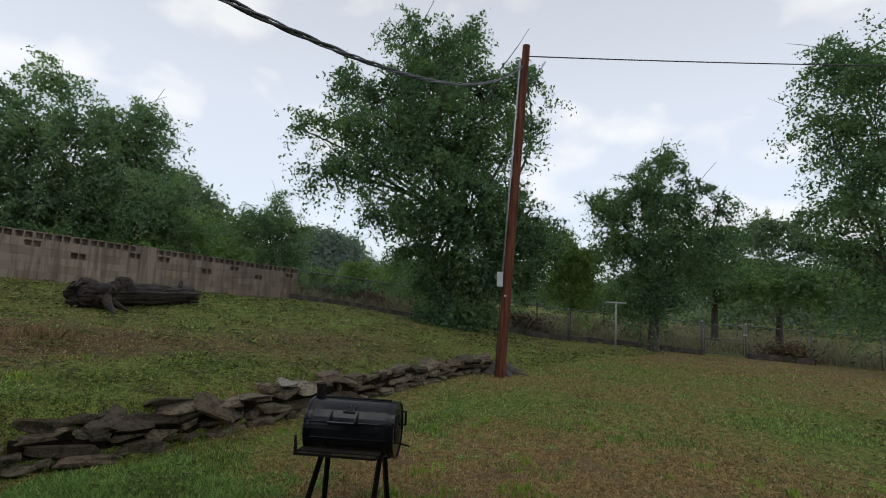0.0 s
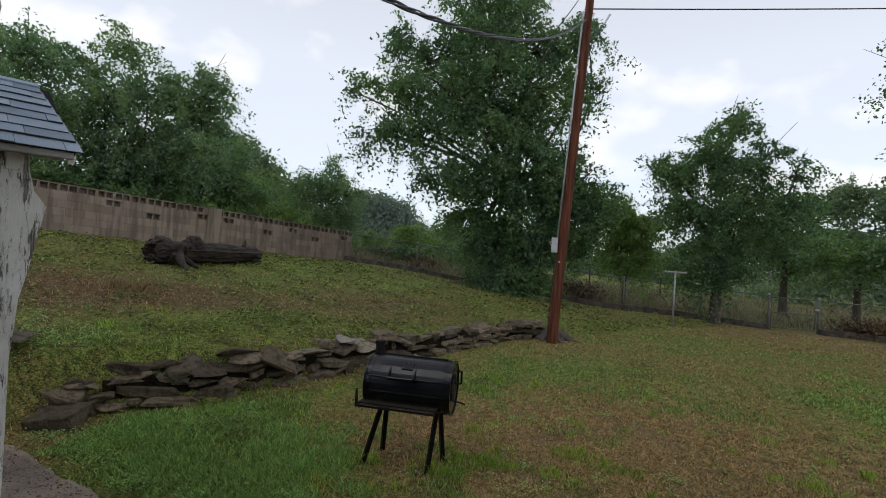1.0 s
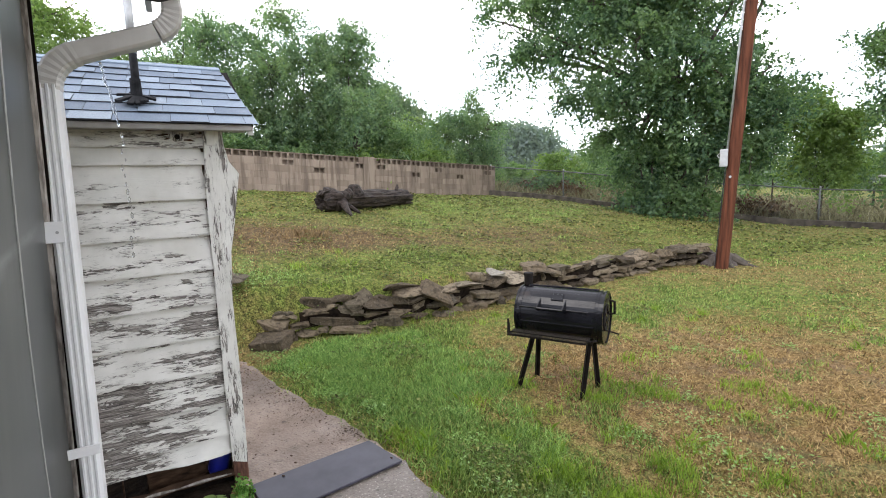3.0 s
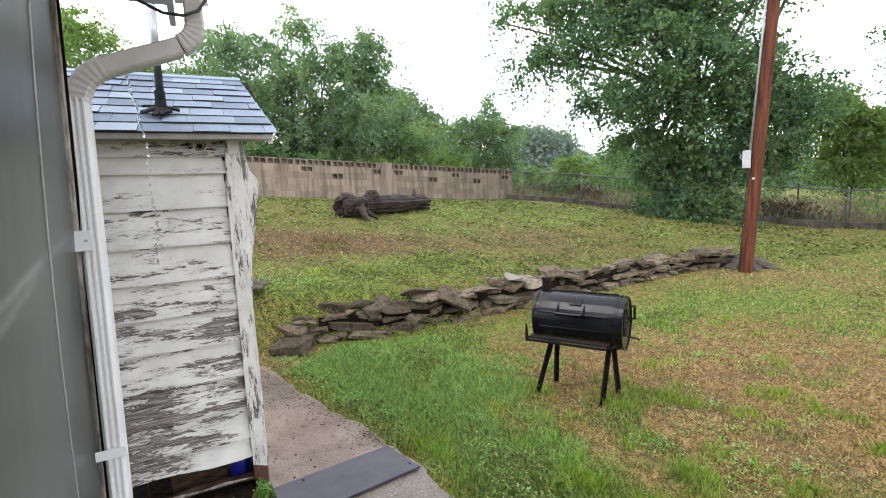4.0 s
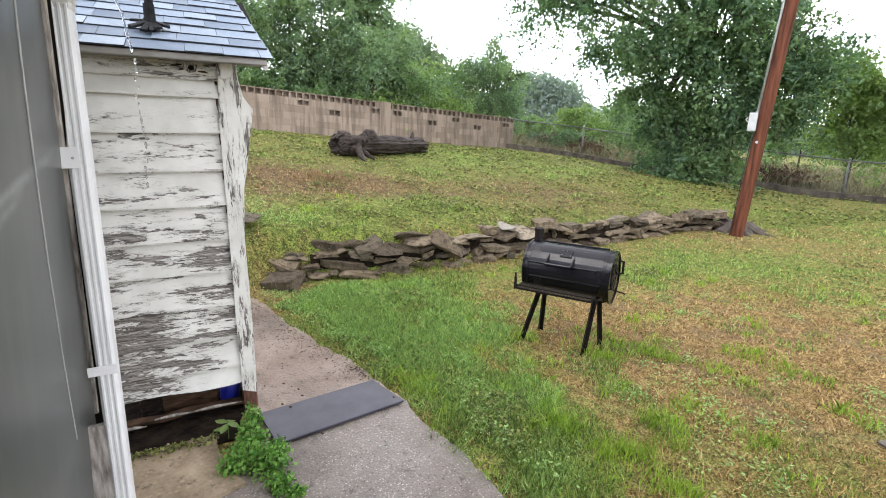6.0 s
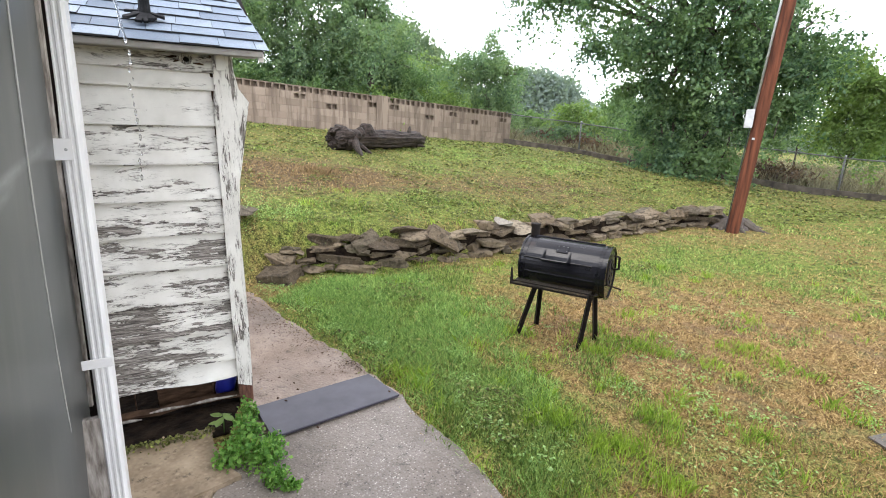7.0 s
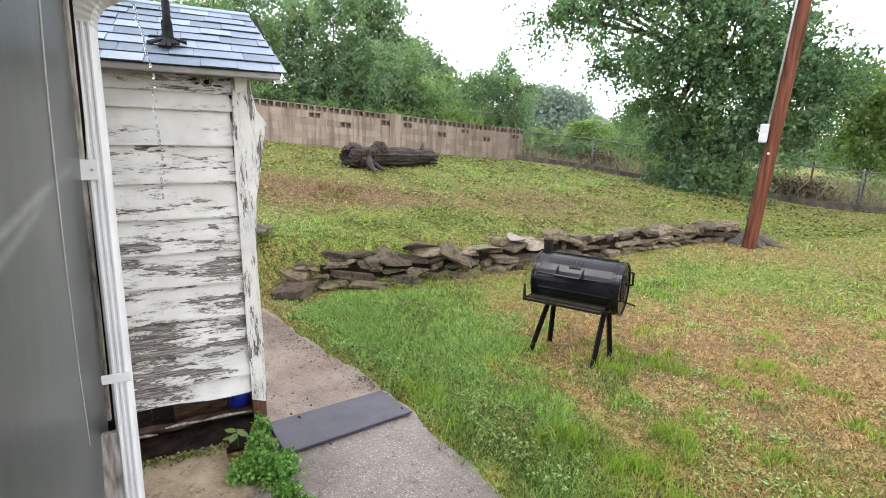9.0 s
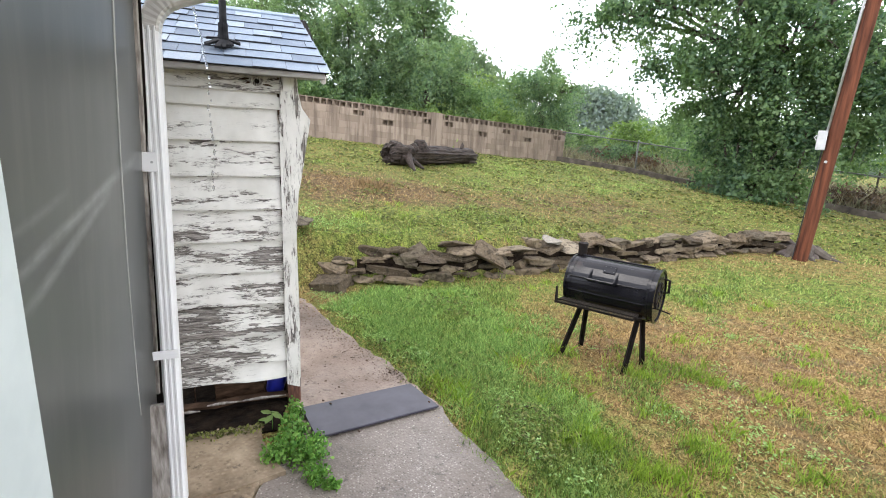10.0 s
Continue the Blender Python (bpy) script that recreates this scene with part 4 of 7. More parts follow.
def build_stones():
    w = thing("stone_wall", pose(0, 0, 0), "low dry-stacked retaining wall of weathered brown fieldstone", "wall", kind="structure")
    r = random.Random(11)
    line = [Vector((*p, 0)) for p in STONE_LINE]
    seg, total = [], 0.0
    for a, b in zip(line, line[1:]):
        seg.append((total, a, b))
        total += (b - a).length

    def at(s):
        for s0, a, b in reversed(seg):
            if s >= s0:
                d = (b - a).normalized()
                return a + d * (s - s0), d
        return line[0], (line[1] - line[0]).normalized()

    def put(p, d, size, z, tilt=(0, 0), turn=0.0):
        ob = part("stone", r.choice(STONES), None, w)
        a = math.atan2(d.y, d.x) + turn
        ob.matrix_basis = Matrix.LocRotScale((p.x, p.y, z), Euler((tilt[0], tilt[1], a)), size)
        return ob

    for c in range(4):
        s = 0.10 * c + r.uniform(0, 0.15)
        while s < total - 0.05 - 0.1 * c:
            ln = r.choice((0.15, 0.20, 0.27, 0.34, 0.42, 0.52)) * r.uniform(0.9, 1.1)
            th = r.choice((0.06, 0.08, 0.105, 0.14)) * r.uniform(0.9, 1.1)
            p, d = at(s + ln / 2)
            up = Vector((-d.y, d.x, 0))
            lo = gz(p.x - up.x * 0.35, p.y - up.y * 0.35)
            rise = 1.0 if s < 5.5 else 0.86
            wanted = c < 2 or (c == 2 and r.random() < 0.9) or (c == 3 and 0.6 < s < 4.2 and r.random() < 0.2)
            if wanted:
                put(p + up * (0.10 + 0.045 * c + r.uniform(-0.06, 0.04)), d, (ln * 1.05, r.uniform(0.24, 0.38), th), lo + 0.055 + 0.118 * c * rise + r.uniform(-0.018, 0.018), (r.uniform(-0.25, 0.25), r.uniform(-0.2, 0.2)), r.uniform(-0.45, 0.45))
            s += ln * 0.93
    # thin weathered slabs capping the wall, each lying askew
    s = 0.55
    while s < total - 0.5:
        ln = r.uniform(0.26, 0.50)
        p, d = at(s + ln / 2)
        up = Vector((-d.y, d.x, 0))
        lo = gz(p.x - up.x * 0.35, p.y - up.y * 0.35)
        if r.random() < 0.8:
            put(p + up * r.uniform(0.08, 0.2), d, (ln, r.uniform(0.28, 0.42), r.uniform(0.045, 0.075)), lo + (0.345 if s < 5.5 else 0.295) + r.uniform(-0.03, 0.02), (r.uniform(-0.1, 0.35), r.uniform(-0.22, 0.22)), r.uniform(-0.4, 0.4))
        s += ln * r.uniform(0.85, 1.25)
    # soil packed behind the stones, near-black to draw the shaded crevices
    n = 40
    pts, ups = [], []
    for k in range(n + 1):
        p, d = at(0.55 + (total - 0.75) * k / n)
        up = Vector((-d.y, d.x, 0))
        q = p + up * 0.20
        pts.append((q.x, q.y, gz(p.x - up.x * 0.35, p.y - up.y * 0.35) + 0.10))
        ups.append((0, 0, 1))
    part("packed_soil", sweep([(-0.12, -0.2), (0.12, -0.2), (0.12, 0.19), (-0.08, 0.17)], pts, ups), SOIL, w, "damp soil between the stones, crevice shade put into its dark colour")
    # the large slabs that stand out
    put(Vector((-2.98, 4.98, 0)), Vector((0.75, 0.55, 0)), (0.46, 0.34, 0.09), 0.33, (0.62, 0.42), 0.1)
    put(Vector((-4.04, 3.22, 0)), Vector((0.9, 0.3, 0)), (0.44, 0.36, 0.16), 0.06, (0.12, -0.10), 0.1)
    put(Vector((-4.35, 3.50, 0)), Vector((0.9, 0.35, 0)), (0.58, 0.42, 0.13), 0.29, (0.18, -0.08), 0.1)
    put(Vector((-4.02, 3.90, 0)), Vector((0.8, 0.5, 0)), (0.5, 0.35, 0.16), 0.38, (0.1, 0.12), 0.1)
    put(Vector((-3.62, 4.15, 0)), Vector((0.8, 0.5, 0)), (0.38, 0.34, 0.17), 0.38, (0.25, -0.2), 0.5)
    for k in range(9):
        s = total - 1.6 + 0.2 * k
        p, d = at(min(s, total - 0.05))
        put(p + Vector((-0.15 + r.uniform(-0.2, 0.2), 0.15, 0)), d, (r.uniform(0.25, 0.4), 0.3, 0.15), gz(p.x, p.y) + 0.22 + r.uniform(0, 0.08), (r.uniform(-0.4, 0.4), r.uniform(-0.3, 0.3)), r.uniform(-1, 1))
    # pale stone
    ob = part("stone", stone_mesh(31).copy(), None, w, "pale chalky stone")
    ob.data.materials.clear()
    ob.data.materials.append(simple("pale_stone", (0.16, 0.145, 0.12), (0.30, 0.275, 0.23), 9, 0.8, 0, 0.6, 0.02))
    ob.matrix_basis = Matrix.LocRotScale((-2.60, 5.95, 0.44), Euler((0.1, 0.15, 0.7)), (0.27, 0.2, 0.08))
    # flat stone lying behind the shed corner
    ob = part("stone", STONES[3], None)
    ob.name = "flat_stone"
    ob.matrix_basis = Matrix.LocRotScale((-4.75, 3.22, gz(-4.75, 3.22) + 0.06), Euler((0.1, 0.05, 0.4)), (0.5, 0.35, 0.08))
    tagged(ob, "flat dark slab of stone lying in the grass", "stone")


build_stones()


def build_stump():
    t = thing("tree_stump", pose(0.10, 10.25, gz(0.10, 10.25) - 0.06), "old grey tree stump with spreading roots behind the pole", "stump")
    r = random.Random(9)
    pts = [(0, 0, -0.1), (0, 0, 0.03), (0, 0.02, 0.14), (0, 0.03, 0.23)]
    bm = tube(pts, [0.52, 0.40, 0.29, 0.20], 26)
    bmesh.ops.subdivide_edges(bm, edges=bm.edges, cuts=1, use_grid_fill=True)
    for v in bm.verts:
        a = math.atan2(v.co.y, v.co.x)
        k = 1 + 0.13 * math.sin(5 * a) + 0.06 * math.sin(11 * a)
        v.co.x *= k
        v.co.y *= k
        v.co.z += 0.03 * math.sin(3 * a)
        v.co += noise.noise_vector(v.co * 6.5) * 0.075
    part("trunk", bm, bark_material("grey_stump", (0.03, 0.023, 0.019), (0.12, 0.098, 0.085)), t)
    for a in (-0.3, 0.4, -1.1, 3.6, 4.4, 2.4):
        d = Vector((math.cos(a), math.sin(a), 0))
        n = r.uniform(0.7, 1.1)
        part("root", tube([d * 0.25 + Vector((0, 0, 0.16)), d * 0.55 * n + Vector((0, 0, 0.05)), d * 0.9 * n + Vector((0.05, 0, -0.03))], [0.09, 0.055, 0.02], 8), BARK, t)


build_stump()


# ---------------- barrel smoker ----------------
def build_grill():
    g = thing("barrel_grill", pose(-0.975, 3.60, 0, 0, 0, 1.0), "black steel barrel barbecue with lid handle, front shelf and splayed legs", "barbecue")
    L, R, zc = 0.340, 0.203, 0.638

    def drum(x0, x1, rad, a0=0, a1=360, thick=0.0, seg=36, bm=None):
        bm = bm or bmesh.new()
        n = max(3, int(seg * abs(a1 - a0) / 360))
        full = abs(a1 - a0) >= 360
        cols = []
        for k in range(n + (0 if full else 1)):
            a = radians(a0 + (a1 - a0) * k / n)
            c, s = math.cos(a), math.sin(a)
            ring = [(x0, rad), (x1, rad), (x1, rad - thick), (x0, rad - thick)]
            cols.append([bm.verts.new((x, -q * c, zc + q * s)) for x, q in ring])
        m = len(cols)
        for k in range(m if full else m - 1):
            p, q = cols[k], cols[(k + 1) % m]
            for j in range(4):
                bm.faces.new((p[j], p[(j + 1) % 4], q[(j + 1) % 4], q[j]))
        if not full:
            bm.faces.new(cols[0])
            bm.faces.new(cols[-1][::-1])
        bmesh.ops.recalc_face_normals(bm, faces=bm.faces)
        return bm

    part("barrel", drum(-L, L, R, 0, 360, 0.012, 48), ENAMEL, g, "glossy black barrel", smooth=False)
    lid = part("lid", drum(-L + 0.055, L - 0.06, R + 0.006, -8, 96, 0.007, 48), ENAMEL, g)
    for x, nm in ((-L, "end_cap"), (L, "end_cap")):
        s = 1 if x > 0 else -1
        bm = bmesh.new()
        bmesh.ops.create_cone(bm, cap_ends=True, segments=40, radius1=R - 0.010, radius2=R - 0.014, depth=0.014, matrix=pose(x - s * 0.012, 0, zc, 0, 90 * s, 0))
        cap = part(nm, bm, ENAMEL, g)
        for q in (x - s * 0.004, x - s * 0.045):
            part("hoop", drum(q - 0.007, q + 0.007, R + 0.008, 0, 360, 0.012, 40), ENAMEL, g)
        if s > 0:
            bm = bmesh.new()
            bmesh.ops.create_cone(bm, cap_ends=True, segments=28, radius1=0.105, radius2=0.103, depth=0.006, matrix=pose(x + 0.0, -0.01, zc + 0.01, 0, 90, 0))
            damper = part("damper", bm, SOOT, g, "round air damper disc")
            for k in range(6):
                a = math.pi * k / 3
                part("vane", box(x + 0.003, x + 0.008, -0.008, 0.008, 0.03, 0.09), ENAMEL, damper, m=Matrix.Translation((0, -0.01, zc + 0.01)) @ pose(0, 0, 0, math.degrees(a), 0, 0))
            part("knob", tube([(x, -0.03, zc - 0.09), (x + 0.10, -0.05, zc - 0.10)], 0.006, 8), SOOT, g)
            part("side_handle", tube([(x, 0.09, zc + 0.12), (x + 0.04, 0.09, zc + 0.115), (x + 0.042, 0.09, zc + 0.02), (x, 0.09, zc + 0.01)], 0.010, 8), SOOT, g)
    # lid rim, strips and the lifting handle
    edge = lambda a, q: (-q * math.cos(radians(a)), zc + q * math.sin(radians(a)))
    for a, nm in ((-8, "lid_rim"), (96, "hinge_strip")):
        y, z = edge(a, R + 0.010)
        part(nm, tube([(-L + 0.055, y, z), (L - 0.06, y, z)], 0.006, 8), ENAMEL, lid)
    for x0, x1 in ((-0.30, -0.135), (0.055, 0.24)):
        y, z = edge(22, R + 0.012)
        part("lid_strip", box(x0, x1, y - 0.004, y + 0.004, z - 0.006, z + 0.006, 0.002), ENAMEL, lid)
    hy, hz = edge(20, R + 0.072)
    handle = part("handle", tube([(-0.14, hy, hz), (0.06, hy, hz)], 0.010, 10), ENAMEL, lid, "black bar lifting handle")
    for x in (-0.14, 0.06):
        y0, z0 = edge(48, R + 0.004)
        y1, z1 = edge(16, R + 0.004)
        bm = bmesh.new()
        v = [bm.verts.new((x - 0.004, *p)) for p in ((y0, z0), (y1, z1), (hy, hz - 0.010), (hy, hz + 0.010))]
        f = bm.faces.new(v)
        e = bmesh.ops.extrude_face_region(bm, geom=[f])
        bmesh.ops.translate(bm, vec=(0.008, 0, 0), verts=[q for q in e["geom"] if isinstance(q, bmesh.types.BMVert)])
        part("bracket", bm, ENAMEL, handle)
    plate = part("label_plate", box(-0.055, 0.035, -0.002, 0.002, -0.035, 0.035), ENAMEL, lid)
    y, z = edge(52, R + 0.010)
    plate.matrix_basis = Matrix.Translation((0, y, z)) @ pose(0, 0, 0, -52 + 0, 0, 0)
    for x, q in ((-0.045, 0.02), (-0.045, -0.02), (0.025, 0.02), (0.025, -0.02), (-0.01, 0.024)):
        part("rivet", box(x - 0.004, x + 0.004, -0.004, -0.0025, q - 0.0015, q + 0.0015), RAIL, plate)
    # chimney stub at the back of the drum's end
    ch = part("chimney", tube([(-L + 0.02, 0.09, zc + 0.15), (-L + 0.02, 0.09, 0.935)], 0.036, 18, cap=False), SOOT, g, "short sooty chimney stub", smooth=True)
    part("chimney_rim", tube([(-L + 0.02, 0.09, 0.915), (-L + 0.02, 0.09, 0.937)], 0.041, 18), SOOT, ch)
    # front shelf of mesh on an angle frame
    sy0, sy1, sz = -0.335, -0.185, 0.520
    shelf = part("front_shelf", box(-0.345, 0.255, sy0, sy0 + 0.008, sz - 0.008, sz + 0.007), SOOT, g, "mesh shelf along the front")
    part("frame_bar", box(-0.345, 0.255, sy1 - 0.008, sy1, sz - 0.008, sz + 0.007), SOOT, shelf)
    for x in (-0.345, 0.247):
        part("frame_bar", box(x, x + 0.008, sy0 + 0.008, sy1 - 0.008, sz - 0.008, sz + 0.007), SOOT, shelf)
    bm = bmesh.new()
    for k in range(34):
        x = -0.335 + 0.0175 * k
        tube([(x, sy0 + 0.006, sz), (x, sy1 - 0.004, sz)], 0.0022, 4, bm)
    for k in range(9):
        y = sy0 + 0.012 + 0.0155 * k
        tube([(-0.34, y, sz + 0.003), (0.25, y, sz + 0.003)], 0.0022, 4, bm)
    part("mesh_grate", bm, GRATE, shelf)
    part("shelf_rail", tube([(-0.34, sy0 + 0.02, sz + 0.02), (0.30, sy0 + 0.02, sz + 0.02), (0.32, sy0 + 0.05, sz + 0.02), (0.30, sy0 + 0.07, sz + 0.02)], 0.005, 7), SOOT, shelf)
    bm = bmesh.new()
    f = bm.faces.new([bm.verts.new(p) for p in ((-0.352, sy0, sz - 0.01), (-0.352, sy0 + 0.05, sz - 0.01), (-0.356, sy0 + 0.03, sz + 0.12), (-0.356, sy0 + 0.015, sz + 0.12))])
    e = bmesh.ops.extrude_face_region(bm, geom=[f])
    bmesh.ops.translate(bm, vec=(0.010, 0, 0), verts=[q for q in e["geom"] if isinstance(q, bmesh.types.BMVert)])
    part("prong", bm, SOOT, shelf, "upright hook at the shelf's end")
    # legs of angle iron, splayed
    for sx in (-1, 1):
        for sy in (-1, 1):
            top = Vector((sx * 0.225, sy * 0.07, zc - R + 0.02))
            foot = Vector((sx * 0.262 - 0.04 + 0.035 * sy, sy * 0.145, -0.02))
            bm = sweep([(-0.017, -0.017), (0.017, -0.017), (0.017, -0.012), (-0.012, -0.012), (-0.012, 0.017), (-0.017, 0.017)], [top, foot], [(1, 0, 0)] * 2)
            part("leg", bm, SOOT, g)
        part("saddle", drum(sx * 0.225 - 0.018, sx * 0.225 + 0.018, R + 0.014, 235, 305, 0.010, 40), SOOT, g)


build_grill()


# ---------------- fallen log ----------------
def build_log():
    a, b = Vector((-7.50, 7.72, 0)), Vector((-7.50, 10.75, 0))
    a.z, b.z = gz(a.x, a.y) + 0.24, gz(b.x, b.y) + 0.22
    m = Matrix.Translation(a) @ (b - a).to_track_quat("Y", "Z").to_matrix().to_4x4()
    t = thing("fallen_log", m, "charred dark fallen log with rotten hollow end, on the grass", "log")
    r = random.Random(21)
    n, sides, L = 30, 30, (b - a).length
    bm = bmesh.new()
    rings = []
    for i in range(n + 1):
        y = L * i / n
        rad = 0.215 - 0.012 * math.sin(3.0 * y) + 0.04 * math.exp(-((y - 0.1) / 0.35) ** 2)
        ring = []
        for k in range(sides):
            ang = 2 * math.pi * k / sides
            q = rad * (1 + 0.05 * math.sin(7 * ang + 0.6 * y) + 0.035 * math.sin(13 * ang - 0.4 * y) + 0.16 * noise.noise(Vector((math.cos(ang) * 2.4, math.sin(ang) * 2.4, y * 2.2))))
            ragged = 0.0
            if i == n:
                ragged = r.uniform(-0.12, 0.22)
            if i == 0:
                ragged = r.uniform(-0.05, 0.05)
            ring.append(bm.verts.new((q * math.cos(ang), y + ragged, q * math.sin(ang))))
        rings.append(ring)
    for p, q in zip(rings, rings[1:]):
        for k in range(sides):
            bm.faces.new((p[k], p[(k + 1) % sides], q[(k + 1) % sides], q[k]))
    last = rings[0]
    for q, y in ((0.86, -0.10), (0.55, -0.16), (0.2, -0.05)):
        nxt = [bm.verts.new((v.co.x * q + r.uniform(-0.02, 0.02), y + r.uniform(-0.05, 0.05), v.co.z * q + r.uniform(-0.02, 0.02))) for v in rings[0]]
        for k in range(sides):
            bm.faces.new((last[(k + 1) % sides], last[k], nxt[k], nxt[(k + 1) % sides]))
        last = nxt
    bm.faces.new(last)
    bm.faces.new(rings[-1])
    bmesh.ops.recalc_face_normals(bm, faces=bm.faces)
    part("trunk", bm, CHARRED, t)
    part("branch_stub", tube([(0.05, 1.0, 0.10), (0.03, 0.95, 0.25), (0.02, 0.93, 0.33), (0.02, 0.93, 0.36)], [0.20, 0.16, 0.13, 0.08], 14), CHARRED, t, "stub of a broken branch")
    part("branch_stub", tube([(0.08, 0.45, 0.0), (0.25, 0.30, -0.04), (0.40, 0.18, -0.12), (0.55, 0.08, -0.20), (0.70, 0.0, -0.27), (0.84, -0.10, -0.32)], [0.13, 0.105, 0.085, 0.065, 0.045, 0.02], 10), CHARRED, t, "rotten forked branch stub")
    part("branch_stub", tube([(0.30, 0.30, -0.08), (0.42, 0.40, -0.18), (0.50, 0.46, -0.25), (0.58, 0.50, -0.30)], [0.08, 0.06, 0.045, 0.02], 8), CHARRED, t, "short broken prong of the fork")
    for p, q in (((0.14, 0.15, 0.10), 0.17), ((0.02, 0.10, 0.16), 0.15), ((0.16, 0.42, 0.06), 0.16), ((0.10, 0.62, 0.14), 0.14), ((0.20, 0.2, -0.10), 0.13)):
        bm = bmesh.new()
        bmesh.ops.create_icosphere(bm, subdivisions=3, radius=q, matrix=Matrix.Translation(p))
        for v in bm.verts:
            v.co += noise.noise_vector(v.co * 7) * 0.05
        part("burl", bm, CHARRED, t, "knobbly rotten burl")
    part("splinter", tube([(0.05, 2.62, 0.13), (0.03, 2.70, 0.28), (0.02, 2.72, 0.36)], [0.07, 0.045, 0.01], 8), CHARRED, t)
    part("splinter", tube([(0.10, 2.9, -0.12), (0.16, 3.25, -0.17)], [0.07, 0.02], 8), CHARRED, t)


build_log()


# ---------------- utility pole, wires ----------------
def build_pole():
    z0 = gz(0.17, 9.7)
    top = Vector((0.535 - 0.165, 0, 6.97 - z0))
    t = thing("utility_pole", pose(0.165, 9.7, z0), "leaning red-brown creosoted wooden utility pole with conduit", "pole")
    pts = [top * k for k in (-0.06, 0.0, 0.25, 0.5, 0.75, 1.0)]
    part("shaft", tube(pts, [0.108, 0.105, 0.098, 0.092, 0.086, 0.080], 20), POLE_WOOD, t, smooth=False)
    off = Vector((-0.115, -0.055, 0))
    part("conduit", tube([top * 0.285 + off, top * 0.60 + off * 0.95, top * 0.93 + off * 0.9], 0.018, 10), GALV, t, "grey metal conduit", smooth=True)
    part("ground_wire", tube([top * 0.0 + off * 0.95, top * 0.14 + off, top * 0.275 + off], 0.008, 6), CABLE, t)
    c = top * 0.285 + Vector((-0.155, -0.07, 0))
    bx = part("meter_box", box(c.x - 0.065, c.x + 0.06, c.y - 0.05, c.y + 0.05, c.z - 0.17, c.z + 0.13, 0.008), PLASTIC_GREY, t, "grey electrical box")
    part("cover", box(c.x - 0.055, c.x + 0.05, c.y - 0.058, c.y - 0.05, c.z - 0.15, c.z + 0.11, 0.003), PLASTIC_GREY, bx)
    part("hanger", tube([c + Vector((-0.07, -0.03, -0.02)), c + Vector((-0.10, -0.03, 0.02)), c + Vector((-0.07, -0.03, 0.06))], 0.008, 6), PLASTIC_GREY, bx)
    p = top * 0.235 + Vector((-0.03, -0.11, 0))
    part("marker", tube([p, p + Vector((0, -0.012, 0))], 0.022, 10), GALV, t)
    for k in (0.90, 0.955):
        part("bolt", tube([top * k + Vector((-0.12, -0.06, 0)), top * k + Vector((0.12, 0.05, 0))], 0.012, 8), GALV, t)
    part("weatherhead", tube([top * 0.93 + off * 0.9, top * 0.95 + off * 1.1, top * 0.945 + off * 1.6], [0.03, 0.034, 0.028], 10), GALV, t)


build_pole()


def wire(name, pts, rad, mat, label, sides=8):
    ob = part(name, tube(pts, rad, sides), mat, None, smooth=True)
    return tagged(ob, label, "cable")


def build_wires():
    H, Q = Vector((-1.5, 1.0, 0)), Vector((0.48, 9.62, 0))
    d = (Q - H).normalized()
    L = (Q - H).length
    sag = lambda s: 2.93 + 0.16 * s + 0.0275 * s * s
    for k, (rad, mat) in enumerate(((0.0095, CABLE), (0.0095, CABLE), (0.0065, WIRE))):
        pts = []
        for i in range(120):
            s = -0.2 + (L + 0.1) * i / 119
            a = 2 * math.pi * (s / 0.9 + k / 3)
            g = 0.013
            pts.append(H + d * s + Vector((g * math.cos(a) * d.y, -g * math.cos(a) * d.x, sag(s) + g * math.sin(a))))
        wire("service_cable", pts, rad, mat, "twisted black overhead service cable sagging from pole to house", 7)
    # wires running on from the pole's top to the next one
    a = Vector((0.52, 9.72, 6.75))
    b = a + Vector((40, 10, 5.0))
    pts = [a.lerp(b, t) - Vector((0, 0, 4 * 0.6 * t * (1 - t))) for t in (k / 40 for k in range(41))]
    wire("overhead_wire", pts, 0.013, CABLE, "overhead wire running on from the pole", 6)
    # loose tails at the pole
    wire("loose_wire", [a + Vector((0.0, 0, -0.35)), a + Vector((0.18, 0.1, -0.45)), a + Vector((0.33, 0.15, -0.25)), a + Vector((0.45, 0.25, 0.0))], 0.008, WIRE, "loose looping wire at the pole top", 6)
    wire("loose_wire", [a + Vector((0.02, 0, -0.70)), a + Vector((0.14, 0.1, -0.72)), a + Vector((0.24, 0.15, -0.52)), a + Vector((0.30, 0.2, -0.25)), a + Vector((0.42, 0.25, 0.0))], 0.006, WIRE, "loose looping wire at the pole top", 6)
    # slack loop under the house's gutter
    q = lambda x, y, z: tuple(SHED @ Vector((x, y, z)))
    wire("slack_cable", [q(-0.36, -0.90, 2.60), q(-0.33, -0.92, 2.47), q(-0.27, -0.93, 2.40), q(-0.20, -0.94, 2.365), q(-0.14, -0.95, 2.36), q(-0.09, -0.94, 2.385), q(-0.06, -0.93, 2.43), q(-0.05, -0.92, 2.60)], 0.0055, CABLE, "slack black cable looped under the gutter", 7)


build_wires()


# ---------------- concrete block wall ----------------
W0, W1 = Vector((-12.55, 8.80, 0)), Vector((-8.23, 17.95, 0))


